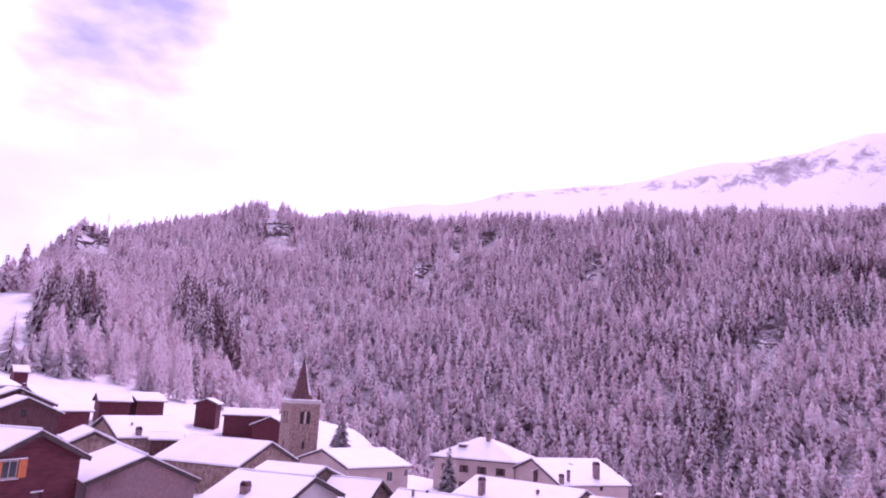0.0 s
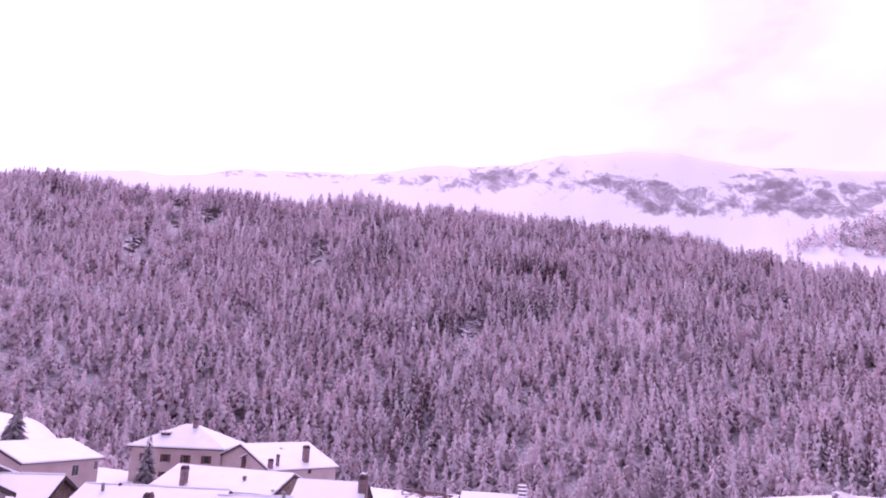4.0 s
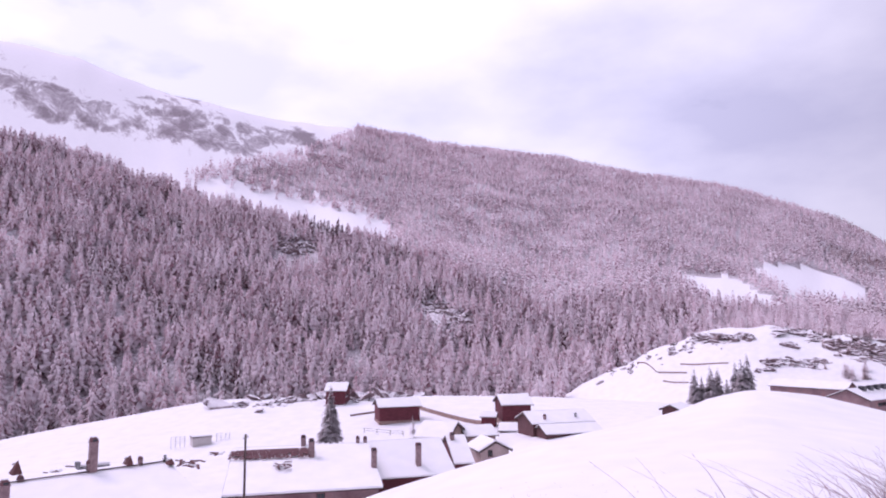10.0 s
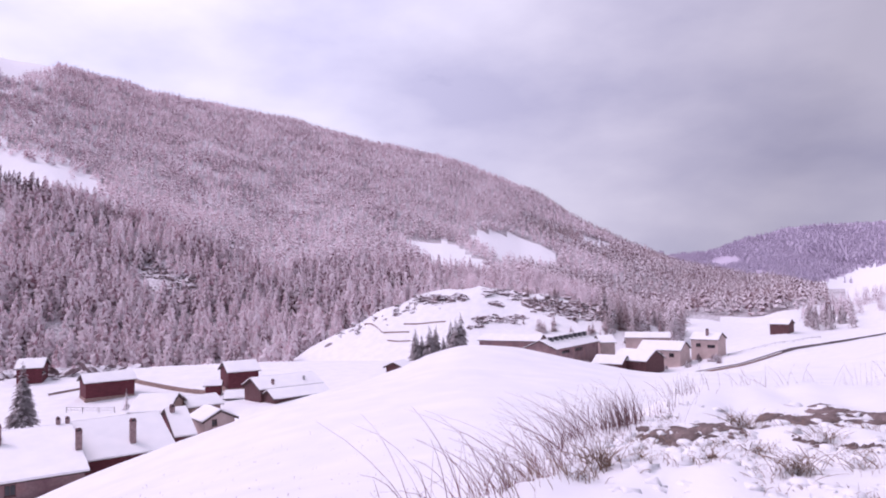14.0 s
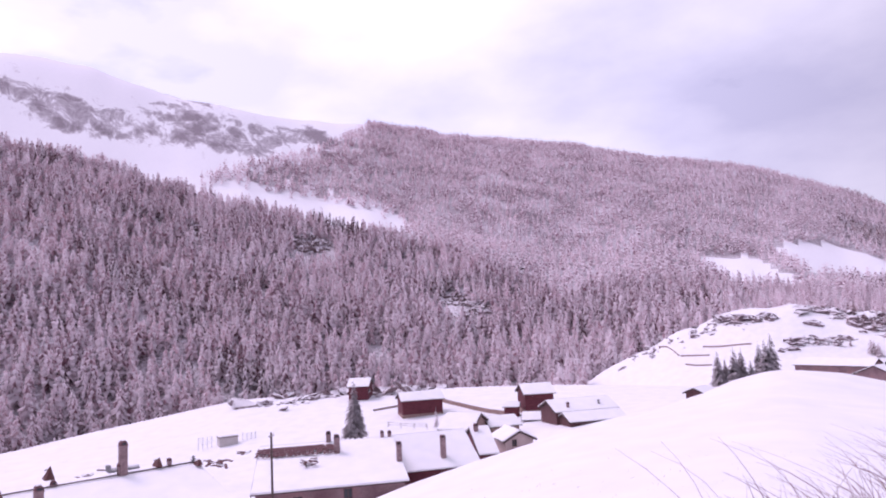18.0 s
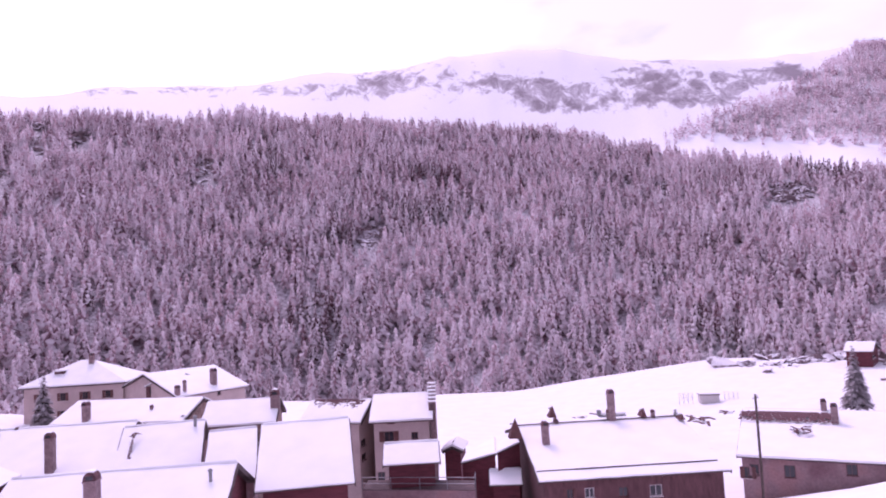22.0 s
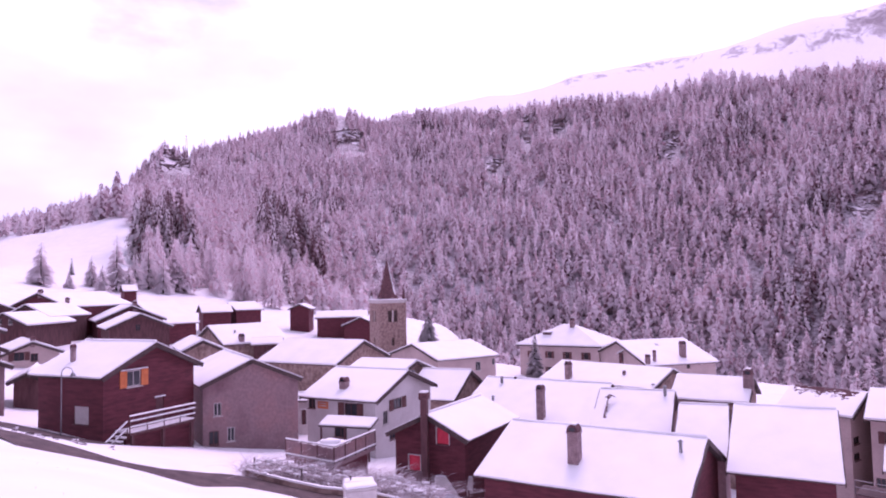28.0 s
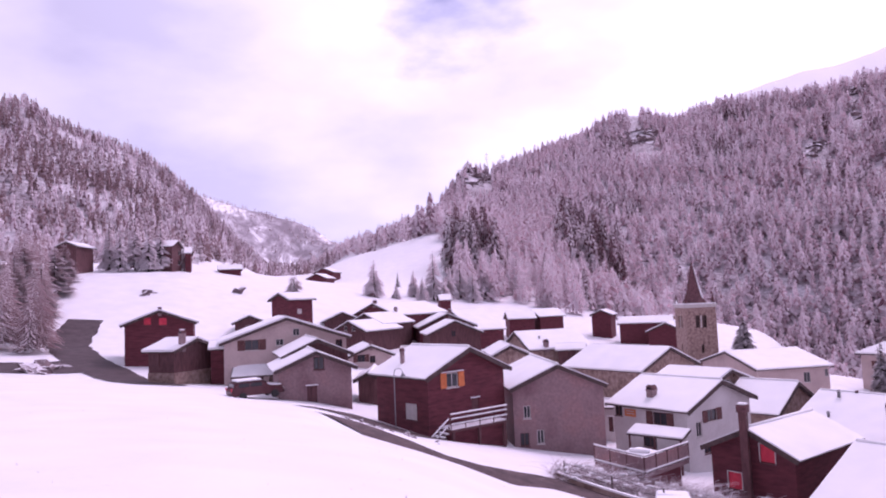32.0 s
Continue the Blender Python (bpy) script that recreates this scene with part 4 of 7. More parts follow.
house("pink_tenement", "tall pink plastered house with brown shutters", 34.5, 66.6, 328, 6.54, 9.17, -12.06, 1.99, PINK_PLASTER, openings=[("f", -1.3, 1.28, 0.98, 1.01, "brown"), ("f", 1.3, 1.48, 0.68, 0.72, "dark"), ("f", -2.25, 5.3, 0.75, 1.11, "dark"), ("f", -1.07, 0.16, 0.69, 0.34, "dark")])
house("plank_shed", "dark plank shed with deep snow on its roof", 26.9, 50.9, 331, 4.56, 5.09, -12.73, 1.08, LOG)
house("small_hut", "small dark timber hut with snowy gable roof", 40.0, 65.4, 49, 4.2, 2.2, -16.3, 0.5, LOG, over=0.25)


def lean_to(name, label, low_near, low_far, high_far, high_near, low, high, wall):
    """A shed under one slope, from the corners of its roof (x, y) and the heights of its low and high edge."""
    base = min(float(ground(*p)) for p in (low_near, low_far, high_far, high_near)) - 0.2
    root = thing(name, low_near[0], low_near[1], base, 0, label, "shed")
    tops = [Vector((p[0] - low_near[0], p[1] - low_near[1], z - base)) for p, z in ((low_near, low), (low_far, low), (high_far, high), (high_near, high))]
    mid = sum(tops, Vector()) / 4
    for nm, grow, z0, z1, mat, lab in (("wall", 0.93, None, -0.1, wall, ""), ("roof_slope", 1.0, -0.1, 0.0, EDGE, ""), ("snow_cover", 0.985, 0.004, 0.17, ROOF_SNOW, "smooth snow cover")):
        ring_v = [mid + (p - mid) * grow for p in tops]
        bm = bmesh.new()
        lo = [bm.verts.new((p.x, p.y, 0.0 if z0 is None else p.z + z0)) for p in ring_v]
        hi = [bm.verts.new((p.x, p.y, p.z + z1)) for p in ring_v]
        bm.faces.new(lo[::-1])
        bm.faces.new(hi)
        for q in range(4):
            bm.faces.new((lo[q], lo[(q + 1) % 4], hi[(q + 1) % 4], hi[q]))
        bmesh.ops.recalc_face_normals(bm, faces=bm.faces[:])
        if nm != "wall":
            bmesh.ops.bevel(bm, geom=bm.edges[:], offset=0.02 if nm == "roof_slope" else 0.05, segments=1, affect="EDGES")
        part(nm, bm, mat, root, lab)
    return root


lean_to("lean_to_shed", "dark timber lean-to under a slope of snow", (31.5, 50.7), (33.4, 53.0), (37.4, 53.9), (33.5, 48.2), -14.3, -13.4, LOG)
lean_to("lean_to_shed", "upper dark lean-to against the long house, snow on its slope", (33.3, 47.9), (36.1, 51.4), (36.6, 49.6), (35.6, 47.6), -13.3, -12.7, LOG)
long_house = house("long_house", "long timber house under a wide snow covered roof", 42.7, 45.4, 331, 14.38, 19.20, -13.61, 2.21, WOOD, openings=[("f", -4.84, 1.01, 0.5, 0.73, "brown"), ("f", -3.38, 1.02, 0.71, 0.73, "plain"), ("f", -0.85, 1.1, 0.72, 0.73, "dark"), ("f", 1.59, 1.09, 0.93, 0.82, "plain")], chimneys=[(1.14, 0.0, 0.57, 2.43, "block"), (0.92, 0.0, 0.41, 0.78, "block"), (-5.48, -3.81, 0.57, 1.61, "block"), (4.8, 0.0, 0.31, 0.58, "block"), (6.82, 0.0, 0.21, 0.57, "flue"), (-3.83, 0.0, 0.41, 0.27, "block"), (6.82, 0.0, 0.31, 0.36, "flue")])
for depth, up, name_, reach in ((-8.4, 0.14, "snow_guard", 7.1), (-0.25, 0.2, "ridge_board", 7.6)):
    height = -13.61 - long_house.location.z + 2.21 * (1 - abs(depth) / 9.6) - 0.2 + up
    part(name_, rod(bmesh.new(), (-reach, depth, height), (reach - 0.4, depth, height), 0.05, None, 6), EDGE, long_house, "dark rail along the roof")
house("log_hut", "dark log hut on the snowy knoll", 165.9, 87.5, 287, 5.98, 8.29, -17.11, 1.76, LOG, openings=[("r", -4.47, 1.24, 3.95, 0.73, "plain")])
house("farm_chalet", "low brown farm chalet with broad snowy roof", 147.3, 62.6, 305, 10.13, 7.03, -18.27, 1.48, LOG, plinth=(STONE, 1.0))
house("farm_chalet", "brown timber farmhouse with a balcony and snowy roof", 148.3, 35.7, 297, 7.06, 8.37, -17.02, 1.75, LOG, plinth=(STONE, 1.2))
house("long_barn", "long low barn with snow covered roof", 135.3, 24.3, 304, 13.05, 8.82, -18.50, 1.66, WOOD, chimneys=[(-3.4, -3.28, 0.45, 0.9, "block"), (3.1, -2.89, 0.45, 0.91, "flue")])
house("farm_store", "low lean-to store below the long barn, deep in snow", 130.2, 20.9, 304, 11.5, 6.2, -19.7, 1.2, WOOD, over=0.3)
house("pale_cabin", "small pale rendered cabin with a dark door", 110.9, 30.8, 37, 6.27, 5.73, -20.02, 1.47, PINK_PLASTER, openings=[("l", -0.83, 0.08, 0.84, 1.03, "dark")])
house("log_barn", "dark log barn with red shutters beside the road", -76.6, 56.2, 140, 10.00, 8.63, -0.97, 1.64, LOG, openings=[("l", -1.34, -0.6, 0.82, 0.88, "dull_red"), ("l", 0.4, -0.52, 0.89, 0.89, "dull_red")], chimneys=[(-4.63, -0.07, 0.39, 0.2, "block")])
house("plank_garage", "dark plank garage on a grey stone base", -61.4, 47.4, 7, 4.44, 6.38, -3.53, 1.10, WOOD, openings=[("f", 0.9, -2.6, 2.0, 1.7, "door")], chimneys=[(1.85, -1.76, 0.51, 1.25, "block")], plinth=(STONE, 1.9))
house("pink_house", "large pink rendered house with brown shutters", -56.2, 56.8, 139, 12.50, 13.46, -3.05, 2.34, PINK_PLASTER, openings=[("l", -3.52, 0.0, 1.41, 1.04, "brown"), ("l", -0.7, 0.05, 0.81, 0.7, "plain"), ("l", 1.01, -0.98, 0.7, 0.77, "plain"), ("l", -4.35, 3.99, 1.0, 1.03, "dark"), ("l", -2.79, 3.87, 0.9, 1.27, "dark"), ("l", 6.35, 0.45, 0.73, 0.84, "dark")])
house("block_garage", "grey block garage with a wooden gable door", -42.3, 46.1, 139, 8.76, 6.88, -4.87, 1.45, GREY_PLASTER, openings=[("l", -0.33, 1.58, 0.83, 1.8, "door"), ("l", 0.28, -0.76, 0.89, 1.07, "dark")])
house("gabled_barn", "narrow brown timber barn with steep snowy roof", -41.9, 54.5, 122, 7.51, 2.88, -6.75, 0.70, WOOD)
house("pink_cottage", "small pink rendered cottage with brown shutters", -63.0, 80.9, 135, 10.00, 6.80, -6.89, 1.40, PINK_PLASTER, openings=[("l", -1.38, -0.02, 1.11, 1.02, "brown"), ("l", 0.21, 0.23, 0.8, 0.95, "dark")], chimneys=[(-4.63, 0.0, 0.42, 0.41, "block")])
house("village_house", "brown timber village house with snowy gable roof", -72.9, 94.1, 92, 11.25, 7.12, -4.00, 1.69, WOOD, openings=[("l", -0.76, -0.7, 0.66, 0.74, "plain"), ("l", 0.84, -0.64, 0.66, 0.74, "plain")])
house("village_house", "dark timber house with a very wide snowy roof", -79.4, 113.1, 80, 14.99, 12.86, -1.85, 2.34, LOG, chimneys=[(-7.12, -0.39, 0.58, 0.46, "block"), (-7.12, -6.05, 0.46, 1.15, "block")])
house("village_house", "brown gabled house with long snowy roof", -59.1, 98.7, 130, 10.00, 9.15, -4.89, 2.03, WOOD, openings=[("l", -0.26, -0.31, 0.73, 0.99, "dark")])
house("village_house", "timber house half hidden behind another gable", -67.9, 110.8, 130, 11.25, 10.86, -4.27, 2.35, LOG, chimneys=[(-5.25, -0.52, 0.54, 0.72, "block")])
house("log_barn", "dark log barn with flat snowy roof", -79.7, 83.0, 86, 6.04, 4.90, 1.65, 1.07, LOG, openings=[("f", -0.26, 1.74, 0.98, 0.82, "blind")])
house("small_barn", "small brown timber barn with snowy roof", -87.9, 81.7, 132, 6.27, 5.57, -1.85, 1.18, WOOD)
house("log_hut", "small dark log hut at the wood edge", -84.6, 138.9, 39, 3.02, 5.82, 0.67, 1.20, LOG, over=0.3)
house("log_barn", "dark red log barn with snowy roof", -64.8, 138.1, 34, 6.35, 7.33, -4.05, 1.47, LOG)
house("log_barn", "dark log barn adjoining another barn", -61.7, 145.0, 48, 6.58, 7.73, -3.89, 1.56, LOG)
house("log_hut", "dark log hut under the spruces", -53.1, 160.2, 96, 6.27, 5.39, -4.39, 1.15, LOG)
house("log_hut", "long dark log hut on the snowy rise", -140.8, 124.0, 49, 6.25, 6.04, 11.0, 1.26, LOG)
house("hill_chalet", "tall timber chalet on the rise among spruces", -136.1, 99.9, 31, 7.98, 6.33, 15.39, 1.41, WOOD, openings=[("r", 1.96, 1.01, 1.37, 0.92, "plain"), ("r", 1.88, 3.25, 1.36, 1.05, "plain")])
house("hill_chalet", "narrow timber annex beside the hill chalet", -135.5, 106.8, 50, 1.87, 7.71, 14.03, 1.61, LOG, over=0.3)
house("log_hut", "far log hut on the white rise", -173.9, 196.7, 102, 7.52, 8.70, 10.96, 1.82, LOG)
house("log_hut", "far log hut half sunk in snow", -184.3, 212.5, 102, 7.52, 9.33, 14.02, 1.89, LOG)
house("hill_hut", "brown hut among frosted trees on the hill", -140.2, 82.3, 120, 7.52, 4.73, 14.84, 1.05, WOOD)
house("church_nave", "long pale church nave with snow covered roof", -14.3, 118.9, 40, 12.43, 16.15, -11.51, 2.11, PINK_PLASTER, openings=[("f", 2.12, 0.99, 1.05, 1.49, "plain"), ("f", 5.46, 0.68, 0.6, 1.14, "plain")])
house("stone_house", "large stone house with broad snowy roof near the church", -27.0, 91.0, 338, 13.19, 12.09, -9.16, 2.48, STONE)
house("stone_house", "stone house behind the terrace house, snowy roof", -14.7, 73.6, 337, 7.30, 8.10, -8.94, 1.35, STONE)
house("stone_house", "stone house with a steep snowy roof and skylight", -8.2, 72.0, 344, 5.58, 9.92, -10.79, 2.30, STONE)
house("row_house", "row house under a wide snowy roof with skylights", 2.0, 67.4, 335, 13.02, 12.88, -11.69, 2.64, GREY_PLASTER, chimneys=[(2.01, -6.06, 0.61, 2.66, "block"), (-3.76, -4.03, 0.22, 0.5, "flue"), (-4.3, -1.03, 0.28, 0.67, "flue"), (-3.27, 0.0, 0.28, 0.04, "block")])
house("row_house", "row house with a slid gap in its roof snow", 9.81, 63.01, 344, 6.5, 10.79, -11.73, 2.40, GREY_PLASTER, chimneys=[(2.46, -0.85, 0.26, 0.95, "flue")])
house("row_house", "low row house wedged between taller roofs", 14.0, 57.0, 343, 3.78, 12.22, -12.25, 2.65, GREY_PLASTER, over=0.3)
house("stone_house", "stone house with several chimneys through deep snow", 11.2, 89.3, 321, 16.06, 9.85, -11.96, 1.84, STONE, chimneys=[(-3.8, -4.55, 0.67, 1.96, "block"), (2.95, -2.59, 0.3, 0.54, "block"), (7.65, -4.25, 0.3, 0.3, "flue")])
house("stone_house", "stone house with bare gable end and chimney", 20.3, 77.4, 334, 7.94, 7.77, -12.05, 1.98, STONE, chimneys=[(3.6, -1.54, 0.93, 1.44, "block")])
house("slate_house", "pink house with bare slate and slid snow on the roof", 29.0, 70.6, 314, 7.02, 6.63, -12.24, 1.68, PINK_PLASTER, openings=[("r", -3.4, 2.17, 1.28, 0.69, "dark"), ("r", -3.58, 3.64, 1.27, 0.68, "dark")])
house("inn_wing", "long wing of the inn with dormers and snowy roof", 22.5, 127.6, 22, 13.81, 19.76, -13.39, 3.27, PINK_PLASTER, openings=[("f", 1.18, 0.36, 0.65, 0.66, "dark")], chimneys=[(1.3, -7.77, 0.86, 2.43, "block"), (-4.83, -8.86, 0.43, 1.79, "block"), (-6.53, -9.51, 0.64, 1.36, "block")])
house("farm_hall", "long low farm hall with snowy roof", 256.7, -39.5, 241, 24.31, 9.56, -21.25, 2.05, GREY_PLASTER)
house("farm_hall", "long pale gabled hall with a row of roof lights", 230.7, -52.7, 321, 33.93, 12.10, -21.08, 2.60, GREY_PLASTER, openings=[("f", -9.57, 1.02, 5.73, 1.04, "dark"), ("f", 0.42, 1.02, 6.13, 1.08, "dark")])
house("modern_house", "modern house with wide snowy roof and glazed front", 224.6, -76.5, 225, 12.47, 14.30, -25.79, 3.02, WOOD)
house("car_port", "low car port roof heaped with snow", 222.6, -66.9, 235, 10.24, 10.76, -26.46, 2.19, WOOD)
house("modern_house", "pale modern house with snowy roof", 239.4, -90.9, 232, 15.37, 12.80, -24.2, 2.68, PINK_PLASTER, openings=[("f", -4.62, 0.92, 1.84, 1.32, "dark"), ("f", 0.16, 1.14, 2.33, 1.49, "dark"), ("f", 4.32, 1.18, 1.75, 1.29, "dark")])
house("villa", "pale pink villa with balcony and snowy roof", 245.3, -109.7, 229, 10.22, 10.78, -21.62, 2.27, PINK_PLASTER, openings=[("f", -2.09, 1.53, 1.8, 1.35, "dark"), ("f", 2.42, 1.96, 2.64, 1.14, "dark")], chimneys=[(0.46, -2.49, 0.89, 2.09, "block")])
house("modern_house", "low house with flat snowy roof", 268.5, -95.4, 250, 17.54, 8.95, -22.43, 1.86, PINK_PLASTER)
house("garden_house", "small house among rocks with snowy roof", 246.1, -71.4, 268, 5.98, 10.83, -21.79, 2.25, PINK_PLASTER)
house("timber_barn", "brown timber barn alone on the snowfield", 316.2, -177.3, 226, 9.02, 10.50, -21.74, 2.13, WOOD)
house("field_shed", "small brown field shed sunk in snow", 150.0, 1.9, 331, 5.03, 4.91, -17.41, 1.01, WOOD)
house("stone_farmhouse", "long farmhouse, roof snow partly slid off its slates", 78.9, 46.7, 302, 17.11, 27.85, -17.79, 2.42, GREY_PLASTER, openings=[("f", -8.39, 1.37, 0.76, 1.16, "brown"), ("f", -7.0, 1.06, 0.91, 1.15, "dark"), ("f", -3.7, 0.97, 1.02, 1.24, "dark"), ("f", 1.76, 0.54, 0.95, 1.09, "dark")], chimneys=[(1.03, -4.27, 0.68, 2.08, "block"), (8.18, -8.51, 0.61, 2.15, "block"), (0.14, -0.23, 0.61, 1.24, "block"), (7.1, 0.0, 0.45, 0.79, "block"), (8.06, 0.0, 0.45, 0.71, "block")])
house("stone_farmhouse", "end house of the farm row with smooth snowy roof", 87.3, 36.6, 306, 11.3, 14.27, -18.7, 3.24, LOG, chimneys=[(1.1, -5.4, 0.63, 2.71, "block")])
house("stone_house", "wide stone house under an unbroken snow roof", -43.2, 101.1, 46, 10.40, 11.88, -7.4, 2.45, STONE, chimneys=[(-2.26, -5.56, 0.64, 0.92, "block"), (-2.18, -2.92, 0.27, 0.55, "flue")])
house("stone_barn", "low stone barn with snowy gable roof", -36.7, 73.9, 124, 8.76, 4.37, -6.09, 1.06, STONE)
house("log_barn", "brown log barn beside the church tower", -35.3, 148.4, 94, 7.52, 8.05, -7.79, 1.80, LOG)
house("timber_annex", "brown timber annex behind the rendered garage", -46.4, 50.8, 140, 8.76, 6.61, -4.14, 1.45, WOOD)
house("lean_to", "low lean-to before the pink house, snow on its roof", -53.9, 50.4, 41, 4.16, 3.71, -6.31, 0.78, PINK_PLASTER, openings=[("f", -0.84, 0.58, 0.99, 1.01, "dark"), ("f", 0.65, 0.45, 0.77, 1.13, "dark")])
house("corner_shed", "tiny dark shed with a thick snow roof", 34.1, 47.9, 325, 2.75, 3.46, -15.27, 0.72, LOG, over=0.3)
house("farm_store", "low farm store rounded over by deep snow", 117.9, 41.6, 270, 6.53, 10.15, -19.33, 2.07, STONE)
house("farm_cottage", "small farm cottage beside the farm row", 102.0, 33.7, 300, 3.08, 13.29, -19.78, 2.85, LOG, chimneys=[(-0.7, -1.24, 0.62, 0.98, "block")], over=0.3)
house("farm_store", "low stone farm store with snowy roof", 124.6, 37.1, 308, 6.38, 6.71, -20.05, 1.36, STONE)
house("farm_annex", "dark timber annex of the farmhouse", 143.4, 39.7, 279, 3.59, 3.25, -19.38, 0.68, LOG, over=0.3)
house("farm_annex", "lower dark timber byre of the farmhouse", 138.7, 33.1, 279, 6.18, 5.53, -21.15, 1.15, LOG)
house("plank_shed", "dark plank shed beside the pink house", -59.0, 50.3, 45, 2.15, 3.27, -3.65, 0.68, LOG, over=0.3)
house("village_barn", "brown gabled barn crowded among the upper roofs", -85.0, 101.7, 132, 10.00, 7.41, -2.49, 1.60, WOOD)
house("village_house", "dark timbered house with snowy roof in the upper village", -74.9, 100.6, 90, 10.00, 8.05, -3.16, 1.90, WOOD)
house("village_barn", "wide barn under a broad snow covered roof", -68.9, 121.5, 58, 7.50, 18.58, -5.35, 3.87, LOG)
house("long_barn", "long low dark barn below the wood", -41.7, 154.5, 14, 11.90, 6.20, -6.18, 1.29, LOG)
house("house_annex", "narrow rendered annex with a dark door between two houses", -19.7, 59.4, 9, 1.67, 2.22, -9.43, 0.47, WHITE_PLASTER, openings=[("f", 0.56, 1.07, 0.39, 1.27, "door")], over=0.3)
house("stone_house", "low stone house with a bare brown roof strip", -37.8, 98.0, 19, 4.62, 3.63, -7.60, 0.76, WOOD)


# ---- church, inn, and what belongs to single houses ----
def at(az, r):
    """Place on the plan: bearing and distance."""
    return r * math.sin(radians(az * TURN)), r * math.cos(radians(az * TURN))


def church_tower():
    x, y = at(-10.75, 134)
    base, top = float(ground(x, y)) - 0.3, -2.6
    h, w = top - base, 2.75
    root = thing("church_tower", x, y, base, 32, "square stone church tower with arched openings and a slender spire", "church tower")
    for k in range(4):
        m = pose(0, 0, 0, 0, 0, 90 * k) @ pose(0, -w, 0)
        n = 2 * w if k % 2 == 0 else 2 * w - 1.0
        holes = [(s * 0.62, h - 3.9, 0.75, 2.2) for s in (-1, 1)] + [(0.0, h - 8.4, 0.5, 1.5)]
        part("wall", panel([(-n / 2, 0), (n / 2, 0), (n / 2, h), (-n / 2, h)], holes, 0.5, m), STONE, root)
        for u, z, ww, hh in holes:
            part("louvre", boxes(*[(u - ww / 2, u + ww / 2, 0.2, 0.32, z + q * 0.3, z + q * 0.3 + 0.1) for q in range(int(hh / 0.3))], (u - ww / 2, u + ww / 2, 0.36, 0.4, z, z + hh), m=m), EDGE, root)
        part("colonnette", rod(bmesh.new(), m @ Vector((0, 0.1, h - 3.9)), m @ Vector((0, 0.1, h - 1.7)), 0.14, None, 8), FRAME, root)
    part("cornice", boxes((-w - 0.25, w + 0.25, -w - 0.25, w + 0.25, h, h + 0.3), (-w - 0.1, w + 0.1, -w - 0.1, w + 0.1, h - 0.3, h - 0.004), bev=0.05), FRAME, root, "pale stone cornice")
    part("cornice_snow", boxes((-w - 0.2, w + 0.2, -w - 0.2, w + 0.2, h + 0.304, h + 0.5), bev=0.08), ROOF_SNOW, root)
    bm = bmesh.new()
    rod(bm, (0, 0, h + 0.45), (0, 0, h + 2.0), 2.3, 1.45, 8)
    rod(bm, (0, 0, h + 2.0), (0, 0, h + 8.2), 1.45, 0.06, 8)
    sp = part("spire", bm, SLATE, root, "steep slate spire with a streak of snow")
    bm = bmesh.new()
    for k in range(12):
        z0 = h + 1.2 + k * 0.56
        rad = 1.75 - k * 0.14
        bmesh.ops.create_icosphere(bm, subdivisions=1, radius=0.42 - k * 0.02, matrix=Matrix.Translation((rad * 0.62, -rad * 0.72, z0)) @ Matrix.Diagonal((0.5, 0.5, 1.3, 1)))
    part("snow_streak", bm, ROOF_SNOW, sp, "", True)
    part("cross", boxes((-0.04, 0.04, -0.04, 0.04, h + 8.1, h + 9.4), (-0.4, 0.4, -0.035, 0.035, h + 8.8, h + 8.9)), METAL, sp, "thin iron cross")
    for a in (-1, 1):
        for b in (-1, 1):
            pn = part("pinnacle", rod(bmesh.new(), (a * (w - 0.3), b * (w - 0.3), h + 0.3), (a * (w - 0.3), b * (w - 0.3), h + 2.1), 0.46, 0.05, 5), SLATE, root)
            part("pinnacle_snow", rod(bmesh.new(), (a * (w - 0.28), b * (w - 0.42), h + 0.5), (a * (w - 0.28), b * (w - 0.36), h + 1.5), 0.34, 0.08, 5), ROOF_SNOW, pn)
    return root


church_tower()


